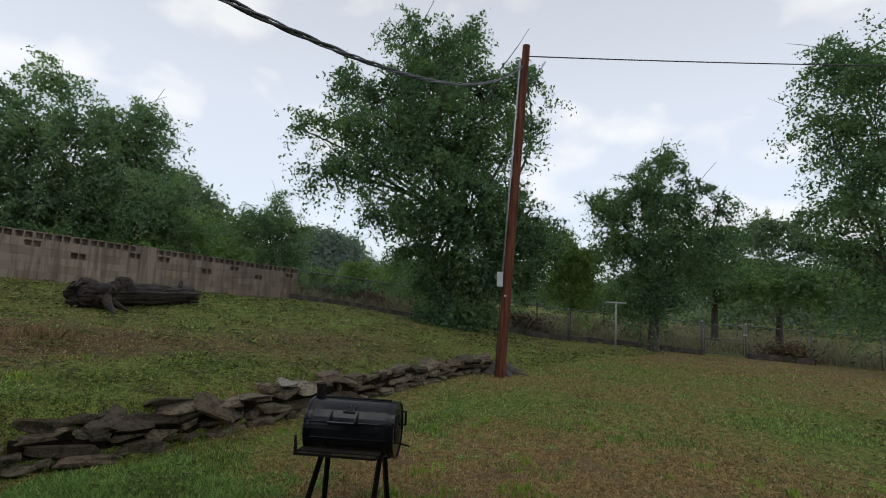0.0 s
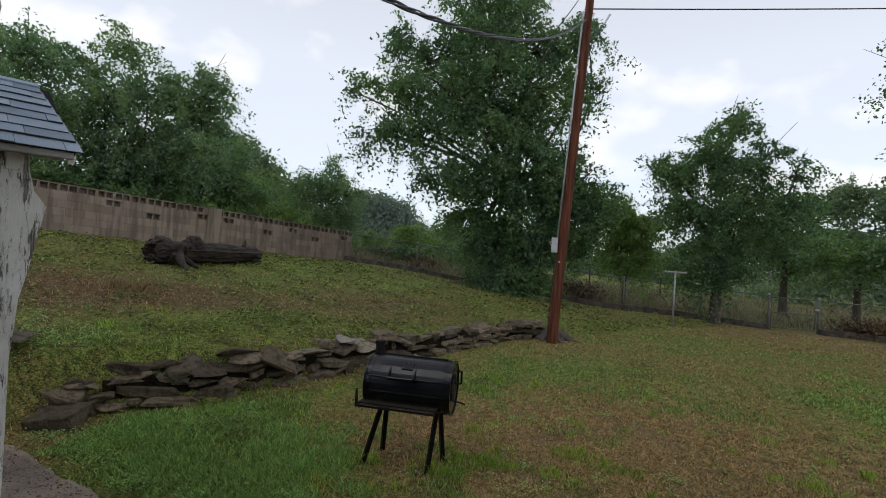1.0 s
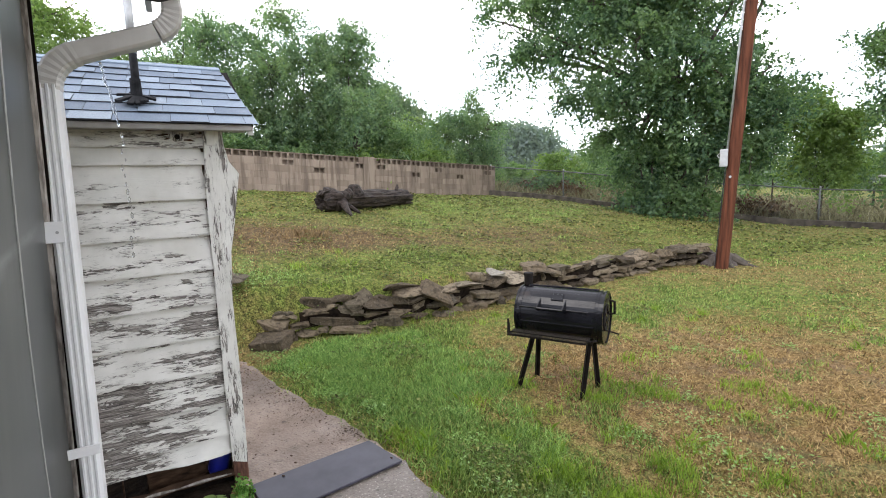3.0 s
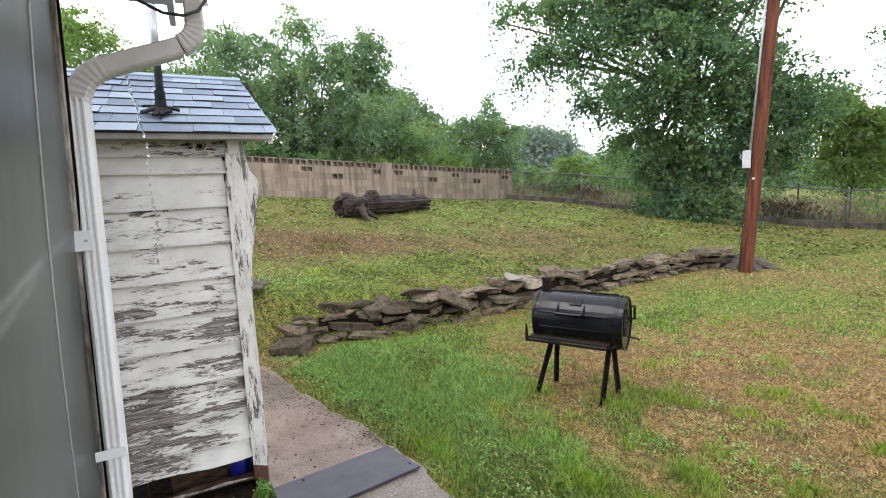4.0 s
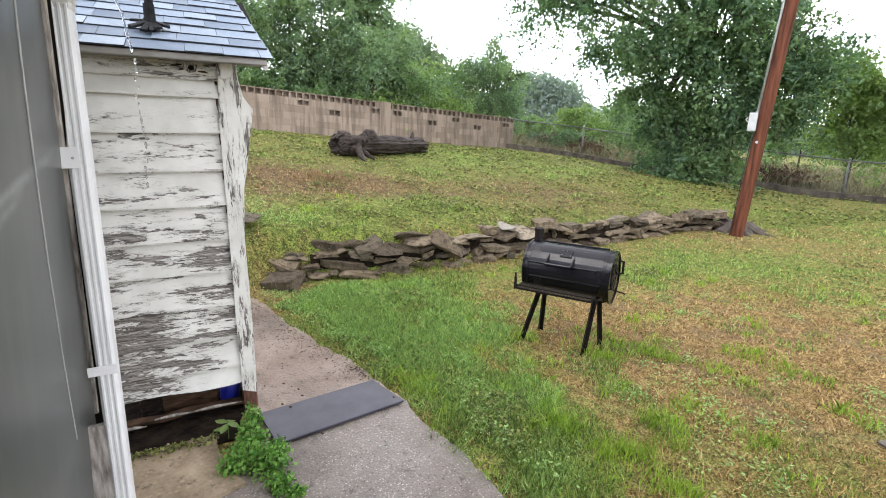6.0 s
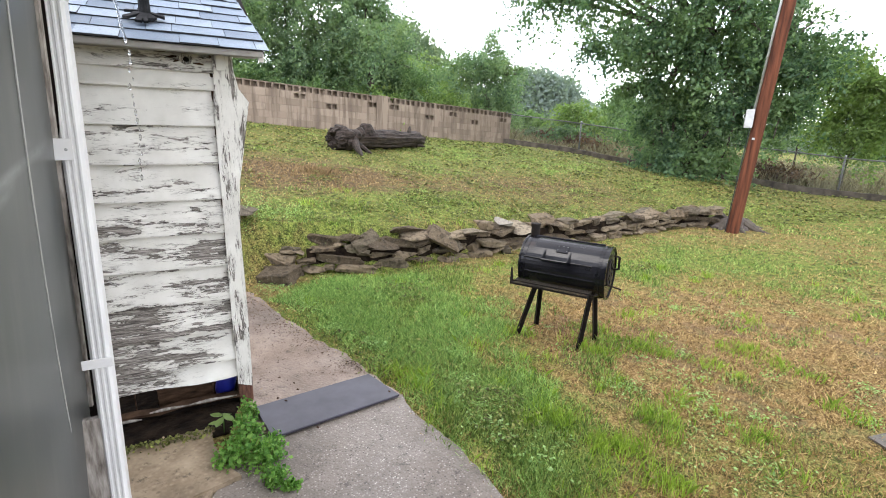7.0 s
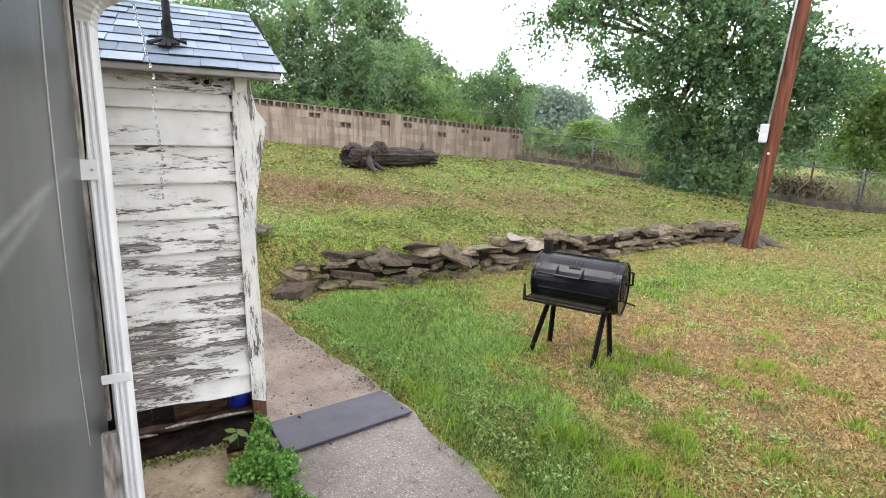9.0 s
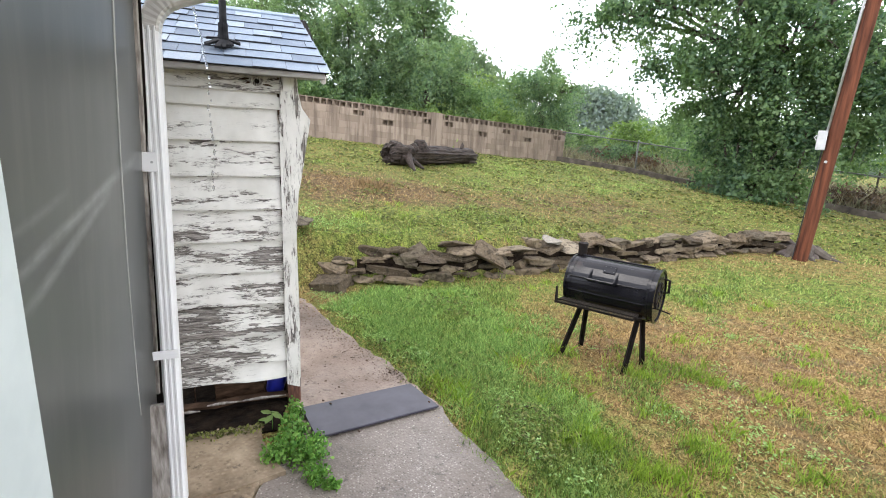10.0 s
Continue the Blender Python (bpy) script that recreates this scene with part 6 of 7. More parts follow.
    for az, dist, items, mat, n in ((28.5, 34, [(28.5, 7.5, 34, 2.2, 2.0, 0.9), (26.5, 6.3, 34, 1.8, 1.8, 0.9), (31, 5.5, 34, 2.2, 2, 1.0), (28, 3.2, 33, 3, 2.5, 1.4), (31, 2, 33, 2.4, 2.2, 1.4)], LEAF_GREY, 900),
                                   (23, 30, [(22.5, 5.5, 30, 2.5, 2, 1.6), (24.5, 3, 30, 2.5, 2, 1.6), (20, 3, 30, 2.5, 2, 1.6), (26.5, 2.0, 28, 2.2, 1.8, 1.3), (30.5, 1.5, 28, 2.2, 1.8, 1.3), (33, 2.0, 28, 2.2, 1.8, 1.5)], LEAF_MID, 900),
                                   (37, 21, [(36.5, 20, 21, 2.6, 2.5, 2.0), (34, 22.5, 20.5, 1.3, 1.4, 1.2), (33, 16.5, 20.5, 1.7, 1.6, 1.3), (36, 12, 20.5, 2.4, 2.2, 1.8), (33.5, 9.0, 20.5, 1.6, 1.6, 1.3), (38, 7, 20.5, 2.4, 2.2, 1.8), (34.5, 4.5, 20.5, 1.6, 1.6, 1.3), (42, 15, 21, 3, 2.6, 2.8), (37, 0.5, 21, 2.2, 1.6, 1.2)], LEAF_DARK, 1900)):
        x, y = polar(az, dist)
        z = gz(x, y)
        tree("tree", x, y, 3.0, 0.18, spread_lobes(x, y, items, z), n, 33, 0.12 if dist < 25 else 0.17, mat, "broad leafy tree beyond the fence", (0.1, 0.1), 0.34, 70, bare=4)
    # small trees and scrub in the field
    for az, dist, el, r, mat in ((-16.5, 27, 3.6, 1.5, LEAF_BRIGHT), (-12, 30, 4.5, 2.0, LEAF_MID), (-17.6, 21.8, 0.5, 1.25, LEAF_DARK), (-16.0, 21.2, -0.8, 0.8, LEAF_DRY), (-19.2, 22.2, -0.3, 0.8, LEAF_DRY), (-21.0, 23, -0.2, 0.6, LEAF_GREY), (-15.5, 23, -1.3, 0.7, LEAF_GREY), (4.5, 32, 4.0, 2.0, LEAF_MID), (12, 30, 2.5, 2.2, LEAF_MID), (-22.5, 30, 2.5, 1.8, LEAF_MID), (-9.5, 26, 2.4, 1.4, LEAF_MID)):
        x, y = polar(az, dist)
        z = gz(x, y)
        top = max(0.5, up_at(el, dist) - z)
        lobes = [(0, 0, top * 0.68, r * 0.8, r * 0.7, top * 0.34), (0.5 * r, 0, top * 0.45, r * 0.6, r * 0.5, top * 0.36), (-0.5 * r, 0, top * 0.45, r * 0.6, r * 0.5, top * 0.36)]
        tree("bush", x, y, top * 0.4, 0.05, lobes, 260, 28, 0.13, mat, "scrubby bush in the dry field beyond the fence", (0, 0), 0.26, 30, "bush")
    # dead brush heap by the fence
    for az, dist in ((3.6, 19.6), (1.6, 19.8), (29.0, 21.5)):
        x, y = polar(az, dist)
        t = thing("brush_heap", pose(x, y, gz(x, y)), "heap of dead reddish-brown brush beyond the fence", "brush")
        bm = bmesh.new()
        for k in range(110):
            a, q = random.uniform(0, 6.28), random.uniform(0.0, 0.9)
            p = Vector((q * math.cos(a), 0.5 * q * math.sin(a), 0))
            e = p + Vector((random.uniform(-0.5, 0.5), random.uniform(-0.3, 0.3), random.uniform(0.2, 0.75)))
            tube([p, p.lerp(e, 0.5) + Vector((random.uniform(-0.08, 0.08), 0, 0.05)), e], [0.014, 0.010, 0.003], 4, bm)
        part("sticks", bm, ROTTEN, t)
        c = rng.normal(size=(900, 3)) * (0.45, 0.25, 0.2) + (0, 0, 0.3)
        part("dead_leaves", quads("dead_leaves", leaves(c, 0.12), LEAF_DRY), None, t)


build_trees()


def build_far_hills():
    """Wooded ridges far behind: a ground form thickly set with crowns."""
    # the haze on these ridges comes from their paled leaf colours
    for az, dist, el, half, mat, n, lab in ((-21, 95, 6.2, 15, LEAF_FAR_HAZE, 5200, "hazy wooded hill in the distance"), (-37, 60, 10.5, 13, LEAF_GREY, 5200, "wooded rise beyond the wall"), (-8, 80, 3.0, 26, LEAF_FAR_HAZE, 4200, "hazy line of far woods"), (22, 75, 3.2, 30, LEAF_FAR_HAZE, 4200, "hazy line of far woods"), (-62, 48, 8.0, 22, LEAF_GREY, 5200, "wooded rise beyond the shed"), (38, 55, 5, 16, LEAF_GREY, 4200, "far woods beyond the field")):
        cx, cy = polar(az, dist)
        base = -1.5
        top = up_at(el, dist) - base
        side = Vector((math.cos(radians(az)), -math.sin(radians(az)), 0))
        u = np.clip(rng.normal(size=n) * 0.5, -1.25, 1.25)
        prof = np.exp(-(u * 1.35) ** 2) * (1 + 0.05 * np.sin(9 * u + az) + 0.04 * np.sin(23 * u))
        h = np.sqrt(rng.random(n)) * prof * top
        dep = rng.uniform(-1, 1, n) * 2.0 + (top - h) * -0.5
        px = cx + side.x * u * half + math.sin(radians(az)) * dep
        py = cy + side.y * u * half + math.cos(radians(az)) * dep
        c = np.stack((px, py, base + h), -1)
        idx = np.repeat(np.arange(n), 5)
        p = c[idx] + rng.normal(size=(len(idx), 3)) * (0.7, 0.7, 0.55) * (dist / 70)
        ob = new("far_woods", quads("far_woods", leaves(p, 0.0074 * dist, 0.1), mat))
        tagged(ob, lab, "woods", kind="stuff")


build_far_hills()


# ---------------- grass, clover, weeds ----------------
PATHS = [np.array(p) for p in (
    [(0.4, 1.05), (-0.30, 1.52), (-0.70, 1.73), (-1.0, 1.85), (-1.40, 2.0), (-1.56, 2.12), (-2.1, 2.28), (-2.70, 2.39), (-3.1, 2.50), (-3.53, 2.63), (-3.92, 2.72), (-4.5, 2.74), (-3.6, 2.2), (-2.36, 1.60), (-2.9, 0.2), (-1.2, -0.5), (0.4, -0.6)],
    [(1.0, 3.31), (1.14, 3.45), (1.7, 3.5), (1.73, 3.12), (1.14, 3.23)])]


def inside(poly, x, y):
    r = np.zeros(x.shape, bool)
    j = len(poly) - 1
    for i in range(len(poly)):
        (xi, yi), (xj, yj) = poly[i], poly[j]
        r ^= ((yi > y) != (yj > y)) & (x < (xj - xi) * (y - yi) / (yj - yi + 1e-12) + xi)
        j = i
    return r


def scatter(n, near, far, az0=-75, az1=46, power=1.0):
    """Points on the lawn, thicker near the path, off the paving and the buildings."""
    a = np.radians(rng.uniform(az0, az1, n))
    q = rng.random(n) ** power
    d = near * (far / near) ** q
    x, y = 0.08 + d * np.sin(a), -0.08 + d * np.cos(a)
    jx, jy = x + rng.normal(size=n) * 0.05, y + rng.normal(size=n) * 0.05
    ok = ~(inside(PATHS[0], jx, jy) | inside(PATHS[1], jx, jy))
    c, s = math.cos(radians(59)), math.sin(radians(59))
    lx, ly = (x + 2.33) * c + (y - 1.53) * s, -(x + 2.33) * s + (y - 1.53) * c
    ok &= ~((lx < 0.06) & (ly < 2.0) & (ly > -8))
    sd, where = side_of_line(x, y)
    ok &= ~((np.abs(sd - 0.08) < 0.17) & (where > 1.0) & (where < 11.2))
    return x[ok], y[ok]


def patchy(x, y, f, k):
    return 1.5 * np.array([noise.noise(Vector((a * f + k, b * f, k * 1.7))) for a, b in zip(x, y)])


def blades(x, y, tall, wide):
    n = len(x)
    z = height(x, y) - 0.01
    a = rng.uniform(0, 2 * math.pi, n)
    lean = rng.uniform(0.1, 0.9, n) * tall
    b = rng.uniform(0, 2 * math.pi, n)
    p = np.stack((x, y, z), -1)
    s = np.stack((np.cos(a) * wide, np.sin(a) * wide, np.zeros(n)), -1)
    t = np.stack((np.cos(b) * lean, np.sin(b) * lean, tall), -1)
    mid = p + t * np.array((0.35, 0.35, 0.62))
    v = np.stack((p - s, p + s, mid + s * 0.7, p + t, mid - s * 0.7), 1)
    return v.reshape(-1, 3)


def straws(x, y, tall, wide):
    """Flat, fallen blades that taper to their tips."""
    n = len(x)
    p = np.stack((x, y, height(x, y) - 0.004), -1)
    a, b = rng.uniform(0, 2 * math.pi, n), rng.uniform(0, 2 * math.pi, n)
    reach = rng.uniform(0.3, 1.7, n) * tall
    s = np.stack((np.cos(a) * wide, np.sin(a) * wide, np.zeros(n)), -1)
    t = np.stack((np.cos(b) * reach, np.sin(b) * reach, tall), -1)
    return np.stack((p - s, p + s, p + t + s * 0.2, p + t - s * 0.2), 1).reshape(-1, 3)


def build_grass():
    # green turf
    x, y = scatter(340000, 1.7, 19.0, power=0.95)
    g = lush(x, y) + 0.55 * patchy(x, y, 0.9, 3.0) + 0.5 * patchy(x, y, 3.2, 8.0)
    keep = rng.random(len(x)) < np.clip((g - np.where(side_of_line(x, y)[0] > 0, 0.48, 0.42)) * 1.6, 0.015, 1.0)
    x, y, g = x[keep], y[keep], g[keep]
    d = np.hypot(x, y)
    tall = (0.022 + 0.045 * np.clip(g, 0, 1) * rng.random(len(x))) * (0.8 + 0.25 * rng.random(len(x)))
    tagged(new("grass", quads("grass", blades(x, y, tall, 0.0014 + 0.0009 * d), GRASS_GREEN, 5)), "short green lawn grass in uneven patches", "grass", kind="stuff")
    # bleached turf
    x, y = scatter(340000, 1.7, 19.0, power=0.9)
    g = lush(x, y) + 0.55 * patchy(x, y, 0.9, 3.0) + 0.3 * patchy(x, y, 2.6, 5.0)
    keep = rng.random(len(x)) < np.clip(0.95 - g * 0.95, 0.05, 0.9) * np.where(side_of_line(x, y)[0] > 0, 0.5, 1.0)
    x, y = x[keep], y[keep]
    d = np.hypot(x, y)
    tall = 0.008 + 0.028 * rng.random(len(x)) ** 1.5
    tagged(new("dry_grass", quads("dry_grass", straws(x, y, tall, 0.0012 + 0.0008 * d), GRASS_STRAW)), "dry straw-coloured lawn grass", "grass", kind="stuff")
    # the thick bluish turf between the path and the stones
    n = 105000
    x, y = rng.uniform(-3.7, -0.4, n), rng.uniform(1.65, 4.3, n)
    ok = ~inside(PATHS[0], x, y) & (side_of_line(x, y)[0] < -0.12)
    x, y = x[ok], y[ok]
    g = lush(x, y) + 0.45 * patchy(x, y, 1.9, 6.0) + 0.35 * patchy(x, y, 5.0, 2.0)
    keep = rng.random(len(x)) < np.clip((g - 0.50) * 1.3, 0, 0.9)
    x, y = x[keep], y[keep]
    tagged(new("lush_grass", quads("lush_grass", straws(x, y, rng.uniform(0.025, 0.06, len(x)), 0.0014 + 0.0007 * np.hypot(x, y)), grass_material("lush_blade", (0.07, 0.155, 0.036), (0.225, 0.39, 0.092), (0.44, 0.61, 0.19)))), "thick bluish-green turf beside the path", "grass", kind="stuff")
    # taller tufts near the path
    r = random.Random(17)
    xs, ys, hs = [], [], []
    for cx, cy, n, w, top in ((-0.21, 2.40, 240, 0.075, 0.13), (-0.33, 2.33, 150, 0.05, 0.11), (-0.62, 2.42, 260, 0.075, 0.13), (-0.09, 2.81, 200, 0.07, 0.12), (-0.64, 3.50, 130, 0.05, 0.10), (-0.36, 3.82, 200, 0.10, 0.09), (-0.2, 3.78, 120, 0.06, 0.09), (0.40, 4.22, 220, 0.14, 0.08), (0.6, 4.05, 120, 0.08, 0.08), (-1.70, 2.33, 200, 0.09, 0.09), (0.05, 2.25, 160, 0.07, 0.12), (0.45, 2.95, 140, 0.07, 0.10)):
        xs += [cx + r.gauss(0, w) for _ in range(n)]
        ys += [cy + r.gauss(0, w * 0.8) for _ in range(n)]
        hs += [r.uniform(0.035, top) for _ in range(n)]
    for k in range(300):
        a, q = radians(r.uniform(-48, 42)), r.uniform(2.0, 7.0) if k % 3 else r.uniform(1.9, 3.6)
        cx, cy = 0.08 + q * math.sin(a), -0.08 + q * math.cos(a)
        if r.random() > 0.85 - 0.55 * float(lush(np.array([cx]), np.array([cy]))[0]):
            continue
        n, w = r.randint(12, 60), r.uniform(0.025, 0.07)
        xs += [cx + r.gauss(0, w) for _ in range(n)]
        ys += [cy + r.gauss(0, w) for _ in range(n)]
        hs += [r.uniform(0.03, 0.06 + 0.0011 * n) for _ in range(n)]
    x, y, h = np.array(xs), np.array(ys), np.array(hs)
    ok = ~(inside(PATHS[0], x, y) | inside(PATHS[1], x, y))
    x, y, h = x[ok], y[ok], h[ok]
    tagged(new("grass_tufts", quads("grass_tufts", blades(x, y, h, np.full(len(x), 0.0026)), leaf_material("tuft_blade", (0.12, 0.20, 0.03), (0.23, 0.35, 0.05), (0.38, 0.49, 0.10)), 5)), "taller bright green grass tufts", "grass", kind="stuff")
    # broad-leaved ground cover
    x, y = scatter(230000, 1.8, 19.0)
    sd, _ = side_of_line(x, y)
    g = lush(x, y) * 0.7 + 0.45 * patchy(x, y, 1.3, 12.0) + 0.55 * patchy(x, y, 3.4, 4.0) + np.where(sd > 0, 0.14, -0.22)
    keep = rng.random(len(x)) < np.clip((g - np.where(sd > 0, 0.28, 0.45)) * 1.6, 0, 0.9)
    x, y = x[keep], y[keep]
    n = len(x)
    p = np.stack((x, y, height(x, y) + rng.uniform(0.01, 0.05, n)), -1)
    v = leaves(p, 1.0, 0.0).reshape(n, 4, 3)
    size = (0.012 + 0.0050 * np.hypot(x, y))[:, None, None]
    v = p[:, None, :] + (v - p[:, None, :]) * size * np.array((1.0, 1.0, 0.45)) * 1.2
    tagged(new("clover", quads("clover", v.reshape(-1, 3), CLOVER)), "low broad-leaved weeds creeping through the lawn", "weeds", kind="stuff")


build_grass()


def build_weeds():
    spots = [((-0.06, -0.57), 0.12, 430, 0.11), ((0.05, -0.66), 0.10, 330, 0.09), ((-0.13, -0.62), 0.07, 150, 0.07), ((0.10, -0.55), 0.06, 120, 0.07), ((-0.02, -0.42), 0.08, 260, 0.12), ((0.0, -0.24), 0.06, 170, 0.12), ((0.07, -0.82), 0.075, 190, 0.06), ((0.13, -0.91), 0.045, 90, 0.04)]
    for (lx, ly), w, n, tall in spots:
        n = int(1.5 * n)
        p = SHED @ Vector((lx, ly, 0))
        t = thing("weed", pose(p.x, p.y, 0.02), "leafy green weed growing beside the path", "weed", "weeds by the shed")
        d = unit(n)
        d[:, 2] = np.abs(d[:, 2])
        c = d * (rng.random((n, 1)) ** 0.45) * (w, w, tall) * rng.uniform(0.7, 1.3, (n, 1))
        c[:, 2] += 0.01
        bm = bmesh.new()
        for k in range(0, n, 12):
            tube([(c[k][0] * 0.3, c[k][1] * 0.3, -0.02), tuple(c[k])], 0.002, 4, bm)
        tagged(part("stems", bm, CLOVER, t), kind="stuff")
        v = leaves(c, 0.025, 0.1).reshape(n, 4, 3)
        mid = v.mean(1, keepdims=True)
        axis_way = v[:, 2:3] - v[:, 0:1]
        v[:, 1::2] = mid + (v[:, 1::2] - mid) * 1.45
        v[:, 0:1] += axis_way * 0.12
        tagged(part("leaves", quads("leaves", v.reshape(-1, 3), WEED_LEAF), None, t), kind="stuff")
    # a young plant with a few broad leaves
    p = SHED @ Vector((-0.13, -0.30, 0))
    t = thing("seedling", pose(p.x, p.y, 0.02), "young bright-green plant with broad leaves by the sill", "weed")
    part("stem", tube([(0, 0, -0.01), (0.004, 0, 0.05), (0.0, 0.004, 0.10)], 0.003, 6), WEED_LEAF, t)
    for k, (a, z, tilt) in enumerate(((20, 0.10, 10), (110, 0.105, 25), (200, 0.095, -5), (300, 0.09, 5), (250, 0.06, -15))):
        bm = bmesh.new()
        rim = [(0.0, 0.0), (0.018, 0.016), (0.042, 0.022), (0.065, 0.012), (0.078, 0.0), (0.065, -0.012), (0.042, -0.022), (0.018, -0.016)]
        mid = [bm.verts.new((x, 0, -0.006 - 1.2 * x * x)) for x in (0.018, 0.042, 0.065)]
        ring = [bm.verts.new((x, y, -1.2 * x * x)) for x, y in rim]
        for q in ((0, 1, "a", None), (1, 2, "b", "a"), (2, 3, "c", "b")):
            m0 = {"a": mid[0], "b": mid[1], "c": mid[2], None: None}
            for u, w2 in ((ring[q[0]], ring[q[1]]), (ring[(8 - q[0]) % 8], ring[8 - q[1]])):
                f = [u, w2, m0[q[2]]] + ([m0[q[3]]] if q[3] else [])
                bm.faces.new(f)
        bm.faces.new((ring[3], ring[4], mid[2]))
        bm.faces.new((ring[5], ring[4], mid[2]))
        part("leaf", bm, LEAF_BRIGHT, t, m=pose(0, 0, z, 0, tilt, a))


build_weeds()


def build_field_grass():
    """Tall dry grass in the field beyond the fence."""
    n = 42000
    x, y = rng.uniform(-14, 24, n), 18.9 + rng.random(n) ** 1.6 * 24
    k = patchy(x, y, 0.35, 2.0)
    keep = k > -0.25
    x, y, k = x[keep], y[keep], k[keep]
    tall = 0.18 + 0.45 * rng.random(len(x)) * np.clip(k + 0.5, 0.2, 1)
    tagged(new("field_grass", quads("field_grass", blades(x, y, tall, np.full(len(x), 0.015)), FIELD, 5)), "tall dry grass in the field beyond the fence", "grass", kind="stuff")


build_field_grass()


def build_litter():
    """Crumbs of soil, bark and gravel washed onto the paving."""
    n = 4000
    k = rng.random(n) ** 0.7
    edge = np.array([(-1.91, 2.235), (-2.15, 2.30), (-2.70, 2.40), (-3.1, 2.50), (-3.53, 2.62), (-3.92, 2.72)])
    i = rng.integers(0, len(edge) - 1, n)
    p = edge[i] + (edge[i + 1] - edge[i]) * k[:, None]
    inward = np.abs(rng.normal(size=n)) * 0.11
    x, y = p[:, 0] - inward * 0.35 + rng.normal(size=n) * 0.02, p[:, 1] - inward * 0.95
    m = n // 5
    x[:m], y[:m] = rng.uniform(-3.4, -2.2, m), rng.uniform(1.7, 2.5, m)
    c = np.stack((x, y, np.full(n, 0.019)), -1)
    v = leaves(c, 1.0, 0.0).reshape(n, 4, 3)
    v = c[:, None, :] + (v - c[:, None, :]) * (0.004 + 0.02 * rng.random((n, 1, 1)) ** 4) * np.array((1, 1, 0.25))
    v[:, :, 2] = np.maximum(v[:, :, 2], 0.0165)
    tagged(new("litter", quads("litter", v.reshape(-1, 3), ROTTEN)), "crumbs of bark and soil on the damp paving", "litter", kind="stuff")


build_litter()


def build_drift():
    """Dry leaves and twigs washed against the shed's sill."""
    n = 90
    lx, ly = rng.uniform(-0.85, -0.12, n), -0.27 - np.abs(rng.normal(size=n)) * 0.05
    c = np.array([tuple((SHED @ Vector((a, b, 0)))[:2]) + (0.052,) for a, b in zip(lx, ly)])
    v = leaves(c, 1.0, 0.0).reshape(n, 4, 3)
    v = c[:, None, :] + (v - c[:, None, :]) * (0.006 + 0.03 * rng.random((n, 1, 1)) ** 2) * np.array((1, 1, 0.35))
    v[:, :, 2] = np.maximum(v[:, :, 2], 0.047)
    pale = leaf_material("dry_leaf", (0.08, 0.05, 0.03), (0.20, 0.14, 0.085), (0.42, 0.33, 0.23), 0.1)
    tagged(new("leaf_drift", quads("leaf_drift", v.reshape(-1, 3), pale)), "dry leaves and twigs washed against the sill", "litter", kind="stuff")


build_drift()


def edge_moss(pad):
    n = 420
    lx, ly = rng.uniform(-0.88, -0.18, n), -0.30 - np.abs(rng.normal(size=n)) * 0.035
    c = np.array([tuple((SHED @ Vector((a, b, 0)))[:2]) + (0.05 + 0.02 * rng.random(),) for a, b in zip(lx, ly)])
    tagged(part("moss", quads("moss", leaves(c, 0.022, 0.0), CLOVER), None, pad), "moss and seedlings along the slab's edge", kind="stuff")


edge_moss(bpy.data.objects["door_pad"])


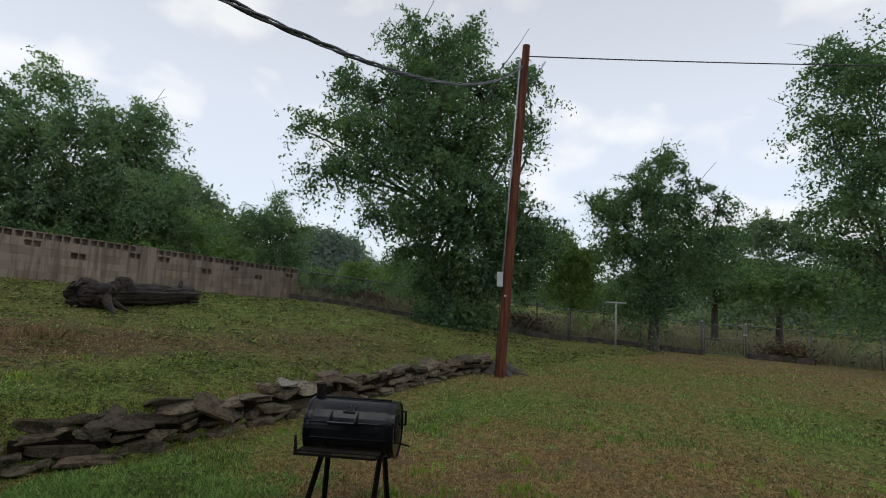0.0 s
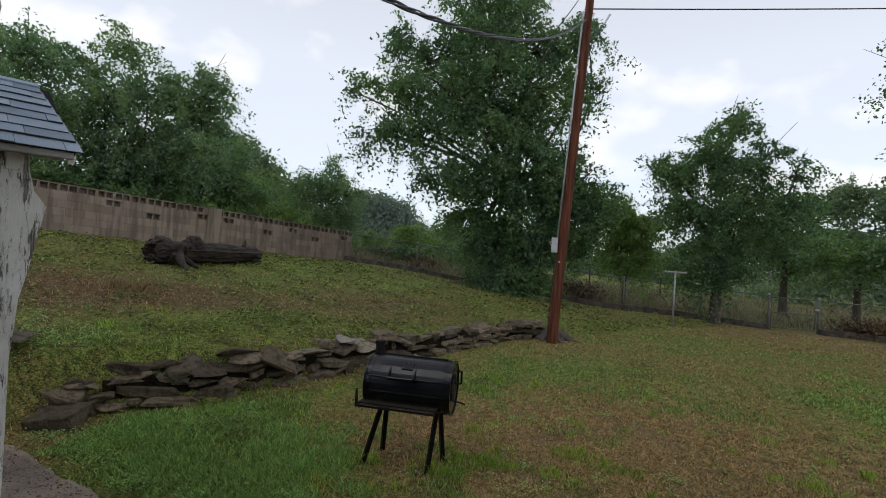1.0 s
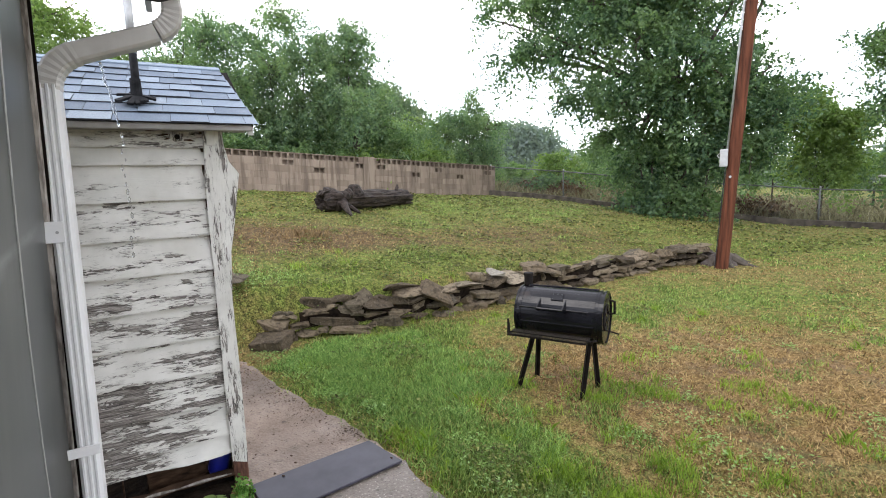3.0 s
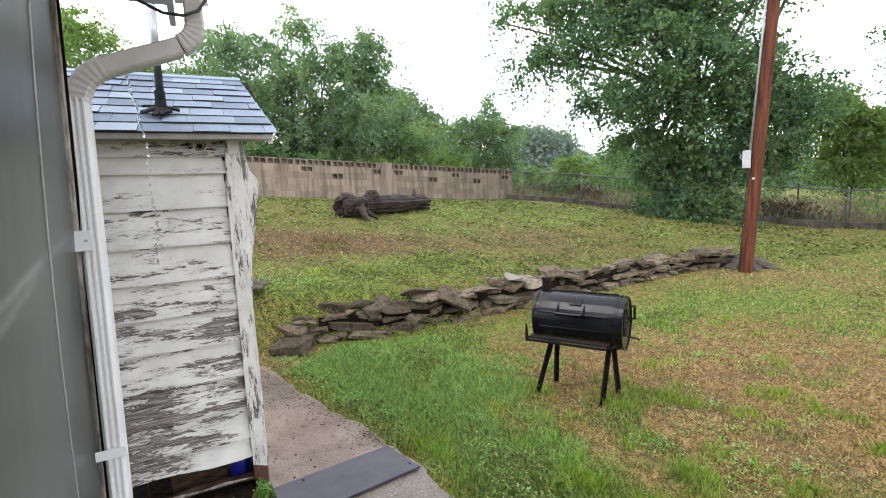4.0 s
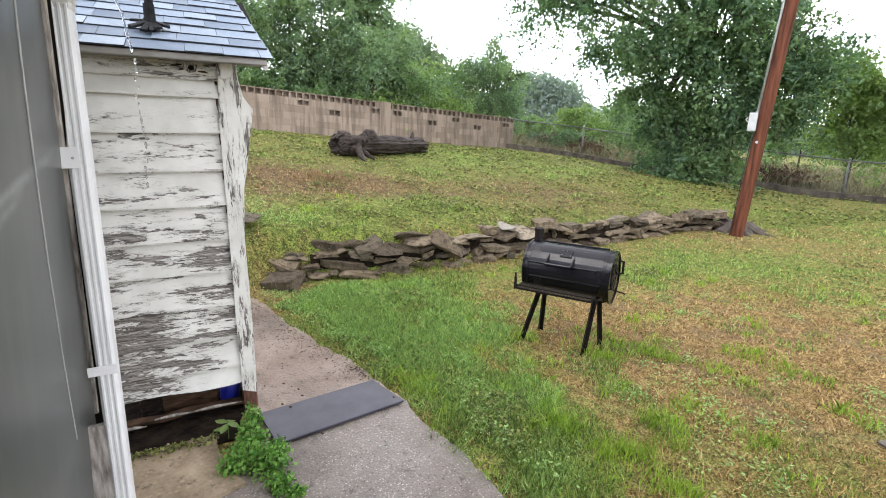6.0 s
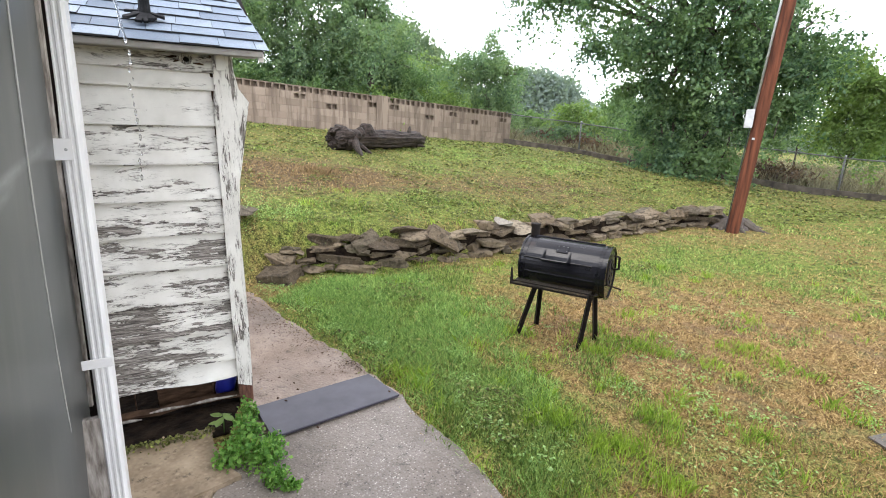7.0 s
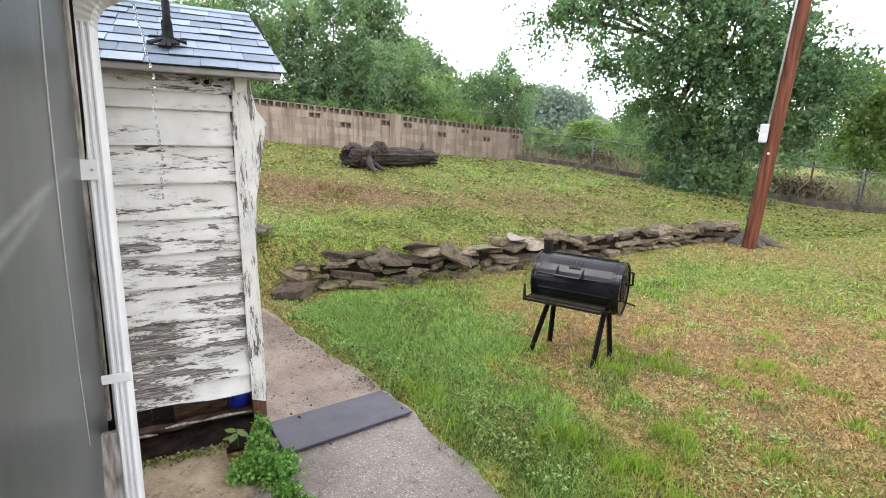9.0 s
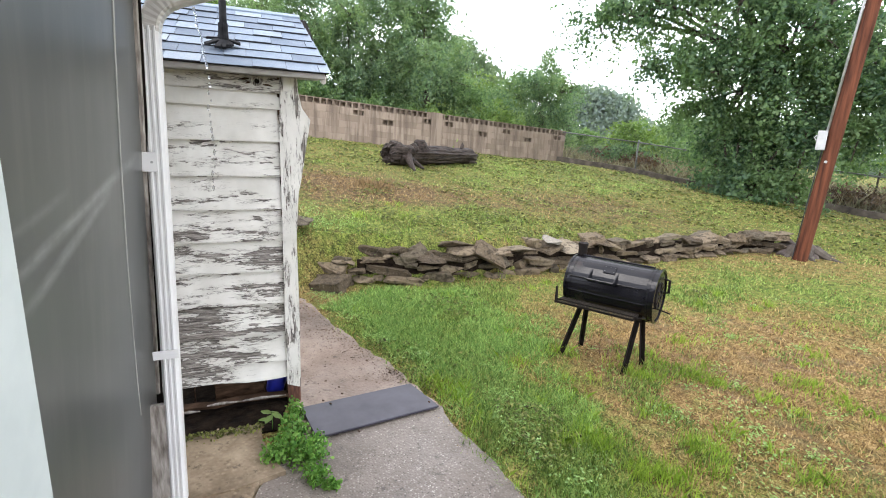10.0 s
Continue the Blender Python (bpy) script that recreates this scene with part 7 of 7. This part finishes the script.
def build_rosettes():
    """Flat bluish-green weeds scattered over the bare lawn, and a withered clump on the slope."""
    r = random.Random(41)
    c = []
    for k in range(80):
        a, q = radians(r.uniform(-25, 42)), r.uniform(2.1, 7.5)
        cx, cy = 0.08 + q * math.sin(a), -0.08 + q * math.cos(a)
        if inside(PATHS[0], np.array([cx]), np.array([cy]))[0] or side_of_line(np.array([cx]), np.array([cy]))[0][0] > -0.3:
            continue
        w, z = r.uniform(0.025, 0.09), gz(cx, cy)
        for _ in range(r.randint(20, 70)):
            c.append((cx + r.gauss(0, w), cy + r.gauss(0, w), z + r.uniform(0.005, 0.035)))
    for cx, cy, n, w in ((-1.09, 2.30, 230, 0.10), (-0.92, 2.16, 150, 0.08), (-1.32, 2.52, 130, 0.10), (-1.55, 2.85, 120, 0.08), (-0.55, 2.05, 130, 0.09), (0.15, 3.05, 220, 0.14), (0.35, 2.6, 240, 0.16), (-0.35, 3.05, 120, 0.09), (-0.05, 3.45, 130, 0.12), (-2.15, 2.60, 200, 0.08), (-2.6, 2.62, 200, 0.08), (-3.1, 2.85, 240, 0.12), (-3.45, 2.95, 280, 0.13), (-3.85, 3.02, 280, 0.12)):
        c += [(cx + r.gauss(0, w), cy + r.gauss(0, w * 0.8), r.uniform(0.01, 0.05)) for _ in range(n)]
    for cx, cy, n, w in ((-4.55, 3.45, 420, 0.16), (-4.75, 3.15, 420, 0.18), (-5.0, 3.6, 300, 0.2), (-4.35, 3.75, 200, 0.12)):
        for _ in range(n):
            x, y = cx + r.gauss(0, w), cy + r.gauss(0, w)
            c.append((x, y, gz(x, y) + r.uniform(0.02, 0.10)))
    c = np.array(c)
    v = leaves(c, 0.024, 0.0).reshape(len(c), 4, 3)
    v = c[:, None, :] + (v - c[:, None, :]) * np.array((1, 1, 0.5))
    blue = leaf_material("weed_leaf", (0.15, 0.25, 0.09), (0.25, 0.38, 0.15), (0.35, 0.49, 0.22), 0.35, 0.08)
    tagged(new("weed_rosettes", quads("weed_rosettes", v.reshape(-1, 3), blue)), "flat bluish-green weeds on the bare lawn", "weeds", kind="stuff")
    n = 420
    x, y = -5.75 + rng.normal(size=n) * 0.24, 5.45 + rng.normal(size=n) * 0.2
    dead = grass_material("withered_stems", (0.13, 0.085, 0.04), (0.26, 0.175, 0.085), (0.40, 0.28, 0.14))
    tagged(new("withered_clump", quads("withered_clump", blades(x, y, rng.uniform(0.04, 0.16, n), np.full(n, 0.0035)), dead, 5)), "withered brown weed clump on the slope", "weeds", kind="stuff")


build_rosettes()
